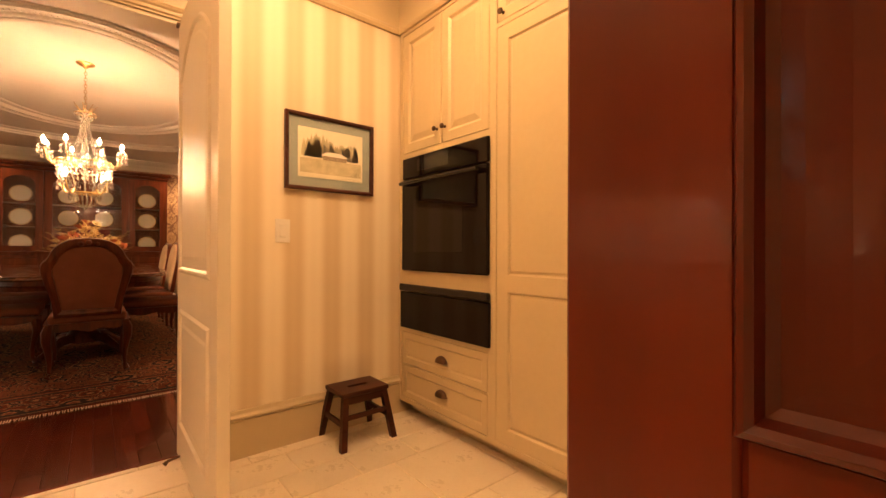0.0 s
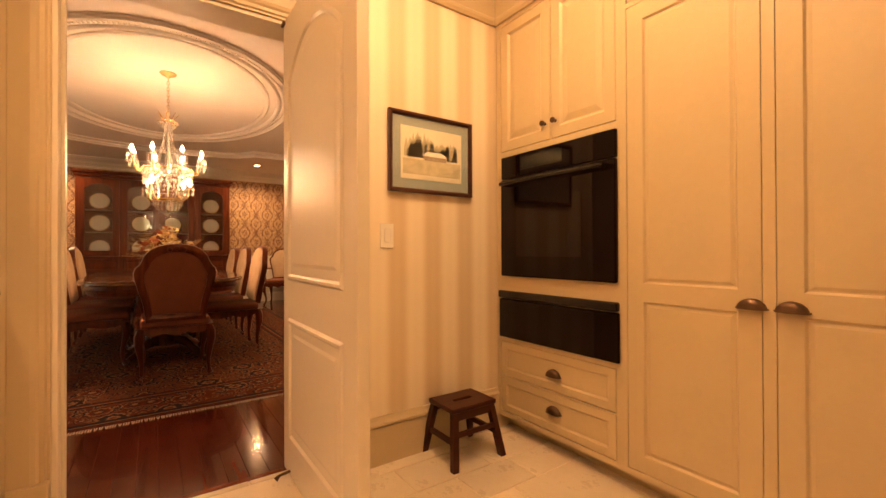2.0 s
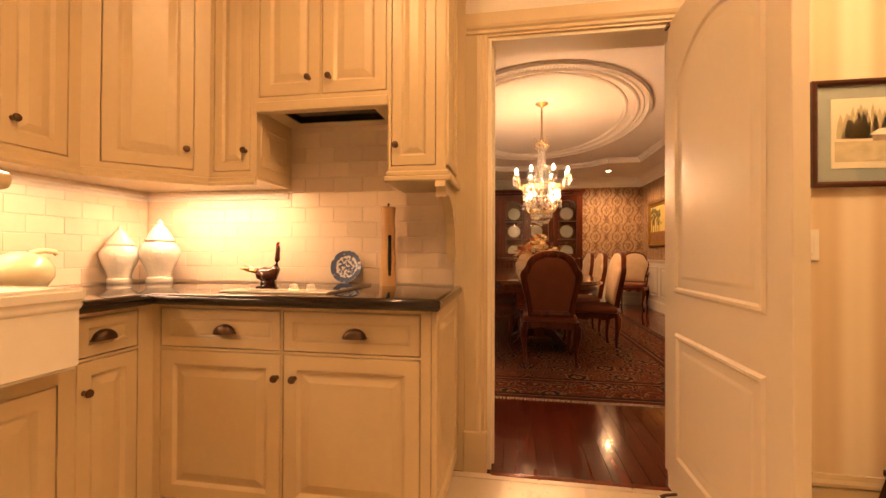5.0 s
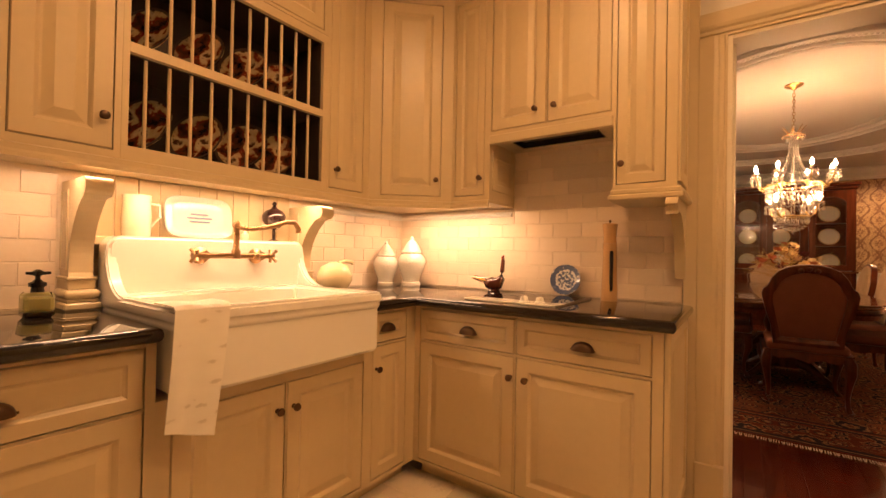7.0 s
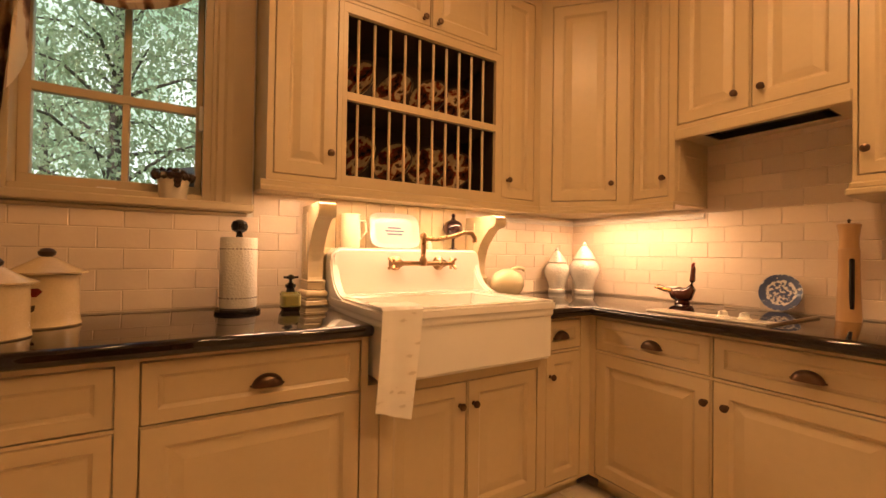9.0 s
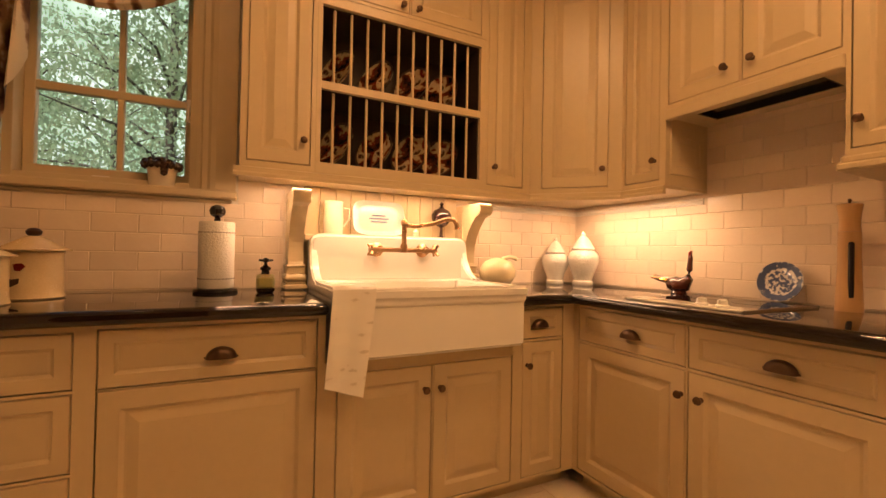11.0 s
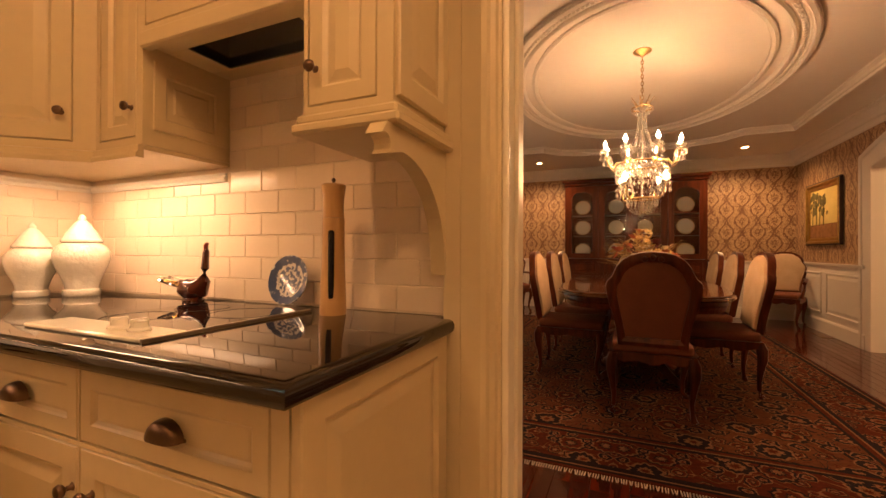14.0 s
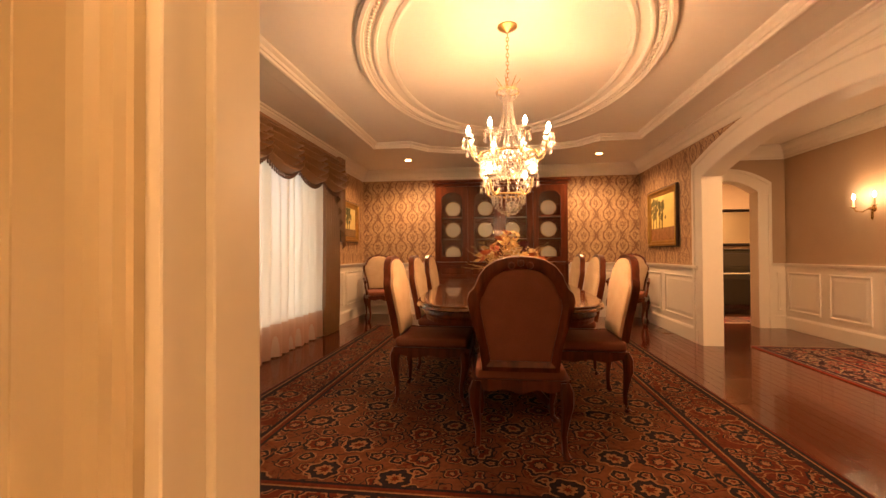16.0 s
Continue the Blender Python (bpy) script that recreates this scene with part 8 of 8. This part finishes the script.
# piano and mirror in the room beyond the hall
pn = thing("upright_piano", pose(4.15, 9.75, FZ), "black upright piano with open music desk", "piano")
EBON = mat("ebony_lacquer", (0.012, 0.009, 0.008), 0.12, vary=0.2, coat=0.5)
part("body", boxes(((-0.62, 0.20, 0.0), (0.62, 0.55, 1.10)), bevel=0.008), EBON, pn)
part("key_bed", boxes(((-0.62, -0.12, 0.60), (0.62, 0.20, 0.70)), bevel=0.006), EBON, pn)
part("keys", boxes(((-0.56, -0.10, 0.70), (0.56, 0.06, 0.715)), bevel=0.001), IVORY, pn, "ivory keyboard")
part("lid", boxes(((-0.64, 0.18, 1.10), (0.64, 0.57, 1.13)), bevel=0.006), EBON, pn)
part("music_desk", boxes(((-0.38, 0.14, 0.82), (0.38, 0.17, 1.05)), bevel=0.006), EBON, pn)
for sx in (-1, 1):
    part("leg", boxes(((sx * 0.56 - 0.04, -0.10, 0.0), (sx * 0.56 + 0.04, -0.02, 0.60)), bevel=0.008), EBON, pn)
mr = thing("wall_mirror", pose(4.45, 10.885, 1.62), "black framed wall mirror over the piano", "mirror")
bm = bmesh.new()
rings(bm, -0.60, -0.36, 0.60, 0.36, [(0, 0.0), (0, -0.03), (0.02, -0.035), (0.05, -0.02), (0.055, -0.012)], close=False)
part("frame", bm, EBON, mr)
part("glass", boxes(((-0.55, -0.014, -0.31), (0.55, -0.010, 0.31))), mat("mirror_silver", (0.9, 0.9, 0.9), 0.02, 1.0, vary=0.0), mr)
rug("carpet", 3.95, 9.15, 0.75, 0.28, bpy.data.materials["red_carpet"], "pale red patterned carpet before the piano")

# ---- tiles, boards and their joints ----
mesh_bank = {}


def piece(name, lo, hi, material, parent, bevel=0.002):
    """One tile or board; alike pieces share their mesh."""
    size = tuple(round(h - l, 4) for l, h in zip(lo, hi))
    key = (name, size, material.name)
    if key not in mesh_bank:
        bm = bmesh.new()
        box(bm, [-s / 2 for s in size], [s / 2 for s in size], bevel)
        me = bpy.data.meshes.new(name)
        bm.to_mesh(me)
        bm.free()
        me.materials.append(material)
        mesh_bank[key] = me
    ob = new(name, mesh_bank[key])
    ob.location = [(l + h) / 2 for l, h in zip(lo, hi)]
    if parent:
        ob.parent = parent
    return ob


def tile_variation(m, amount):
    """Give each piece its own slight tone."""
    n, l = m.node_tree.nodes, m.node_tree.links
    b = n["Principled BSDF"]
    src = b.inputs["Base Color"].links[0].from_socket
    info, mr, hs = n.new("ShaderNodeObjectInfo"), n.new("ShaderNodeMapRange"), n.new("ShaderNodeHueSaturation")
    mr.inputs["To Min"].default_value, mr.inputs["To Max"].default_value = 1 - amount, 1 + amount
    l.new(info.outputs["Random"], mr.inputs["Value"]), l.new(mr.outputs[0], hs.inputs["Value"])
    l.new(src, hs.inputs["Color"]), l.new(hs.outputs[0], b.inputs["Base Color"])


tile_variation(TILE_W, 0.06)
tile_variation(FLOOR_T, 0.08)
TW, TH, TG = 0.1535, 0.0765, 0.0020
rt = random.Random(21)
sp1 = thing("backsplash_north", pose(0, 0, 0), "cream glazed brick tiles on the range wall", "backsplash", kind="structure")
part("grout_bed", boxes(((XW + 0.008, YR - 0.0078, ZC1 - 0.03), (-0.567, YR, 1.76))), GROUT, sp1)
j = 0
z = ZC1 + 0.002
while z < 1.74:
    x = -0.572 - (TW / 2 if j % 2 else 0)
    edges = []
    x1 = -0.569
    while x1 > XW + 0.02:
        x0 = max(XW + 0.012, x if x < x1 - 0.01 else x - TW)
        if z < 1.40 or (-1.43 < x1 and x0 < -0.80):
            d = rt.uniform(0, 0.0012)
            piece("tile", (x0 + TG / 2, YR - 0.0095 - round(d, 4), z), (x1 - TG / 2, YR - 0.0035 - round(d, 4), min(z + TH - TG, 1.755)), TILE_W, sp1)
        x1 = x0
        x = x0 - TW
    z += TH
    j += 1
sp2 = thing("backsplash_west", pose(0, 0, 0), "cream glazed brick tiles on the sink wall", "backsplash", kind="structure")
part("grout_bed", boxes(((XW, -1.29, ZC1 - 0.03), (XW + 0.0078, 0.655, 1.318)), ((XW, 0.375, 1.318), (XW + 0.0078, 0.655, 1.43)), ((XW, 1.476, ZC1 - 0.03), (XW + 0.0078, YR - 0.002, 1.43))), GROUT, sp2)
j = 0
z = ZC1 + 0.002
while z < 1.40:
    for a, b in ((-1.29, 0.57), (1.545, YR - 0.012)):
        y0 = a
        y1 = a + TW * (0.5 if j % 2 else 1.0)
        while y0 < b - 0.01:
            y1 = min(y1, b)
            top_ = min(z + TH - TG, 1.425)
            if y0 < 0.36 and a < 0:
                top_ = min(top_, 1.317)
            if top_ > z + 0.01:
                d = round(rt.uniform(0, 0.0012), 4)
                piece("tile", (XW + 0.0035 + d, y0 + TG / 2, z), (XW + 0.0095 + d, y1 - TG / 2, top_), TILE_W, sp2)
            y0, y1 = y1, y1 + TW
    z += TH
    j += 1
STRIPT = [(0, 0), (0.016, 0.0), (0.020, 0.010), (0.014, 0.022), (0.018, 0.03), (0, 0.03)]
moulding("trim_tile_north", STRIPT, (XW + 0.012, YR - 0.004, 1.374), (-1.43, YR - 0.004, 1.374), (0, -1, 0), WHITE, "cream moulded strip above the wall tiles")
moulding("trim_tile_west", STRIPT, (XW + 0.004, 1.545, 1.374), (XW + 0.004, YR - 0.012, 1.374), (1, 0, 0), WHITE, "cream moulded strip above the wall tiles")

# floor tiles of the kitchen in mixed rows
ys = [2.335, 2.283, 2.03, 1.825, 1.63, 1.22, 1.015, 0.61, 0.405, 0.0, -0.205, -0.61, -0.815, -1.22, -1.42]
offs = [-0.17, 0.02, 0.78, 0.98, 1.13, 0.10, 0.33, -0.05, 0.20]
for k, (y1, y0) in enumerate(zip(ys, ys[1:])):
    w = (0.40, 0.61, 0.40, 0.30)[k % 4]
    x = offs[k % len(offs)]
    while x > XW:
        x -= w
    while x < 2.25:
        a, b = max(x, XW - 0.1), min(x + w, 2.2)
        if b - a > 0.02:
            d = round(rt.uniform(0, 0.0008), 4)
            piece("tile", (a + 0.003, y0 + 0.003, FZ - 0.012 + d), (b - 0.003, y1 - 0.003, FZ + d - 0.0004), FLOOR_T, floor, 0.0025)
        x += w

# boards of the dining room and hall
PLANKY = wood("plank_wood_long", (0.040, 0.0075, 0.0035), (0.115, 0.021, 0.008), 0.15, 1, 0.6, 0.3)
fd = bpy.data.objects["floor_dining"]
rest_v, rest_f = [], []
PW = 0.0825
x = DW - 0.02
while x < 6.4:
    y = 2.336 + rt.uniform(-0.9, 0)
    while y < 10.9:
        ln = (0.9, 1.2, 1.5)[rt.randrange(3)]
        a, b = max(y, 2.337), min(y + ln, 10.9)
        if b - a > 0.02 and (x < HE or a > 8.3):
            near = (-1.3 < x < 1.4 and a < 3.6) or (x > 1.55 and 3.4 < a < 8.6 and x < 2.8)
            zt = FZ - 0.0015 + round(rt.uniform(0, 0.0006), 4)
            if near:
                piece("board", (x + 0.0006, a + 0.0006, FZ - 0.016), (x + PW - 0.0006, b - 0.0006, zt), PLANKY, fd, 0.0012)
            else:
                i = len(rest_v)
                e_ = 0.0006
                rest_v += [(x + e_, a + e_, zt), (x + PW - e_, a + e_, zt), (x + PW - e_, b - e_, zt), (x + e_, b - e_, zt), (x + e_, a + e_, zt - 0.012), (x + PW - e_, a + e_, zt - 0.012), (x + PW - e_, b - e_, zt - 0.012), (x + e_, b - e_, zt - 0.012)]
                rest_f += [(i, i + 1, i + 2, i + 3)] + [(i + p, i + 4 + p, i + 4 + (p + 1) % 4, i + (p + 1) % 4) for p in range(4)]
        y += ln
    x += PW
me = bpy.data.meshes.new("far_boards")
me.from_pydata(rest_v, [], rest_f)
me.materials.append(PLANKY)
ob = new("far_boards", me)
ob.parent = fd
tagged(ob, kind="stuff")
part("threshold", boxes(((DL + 0.02, 2.318, FZ - 0.01), (DR - 0.02, 2.345, FZ + 0.004)), bevel=0.003), PLANKW, fd)
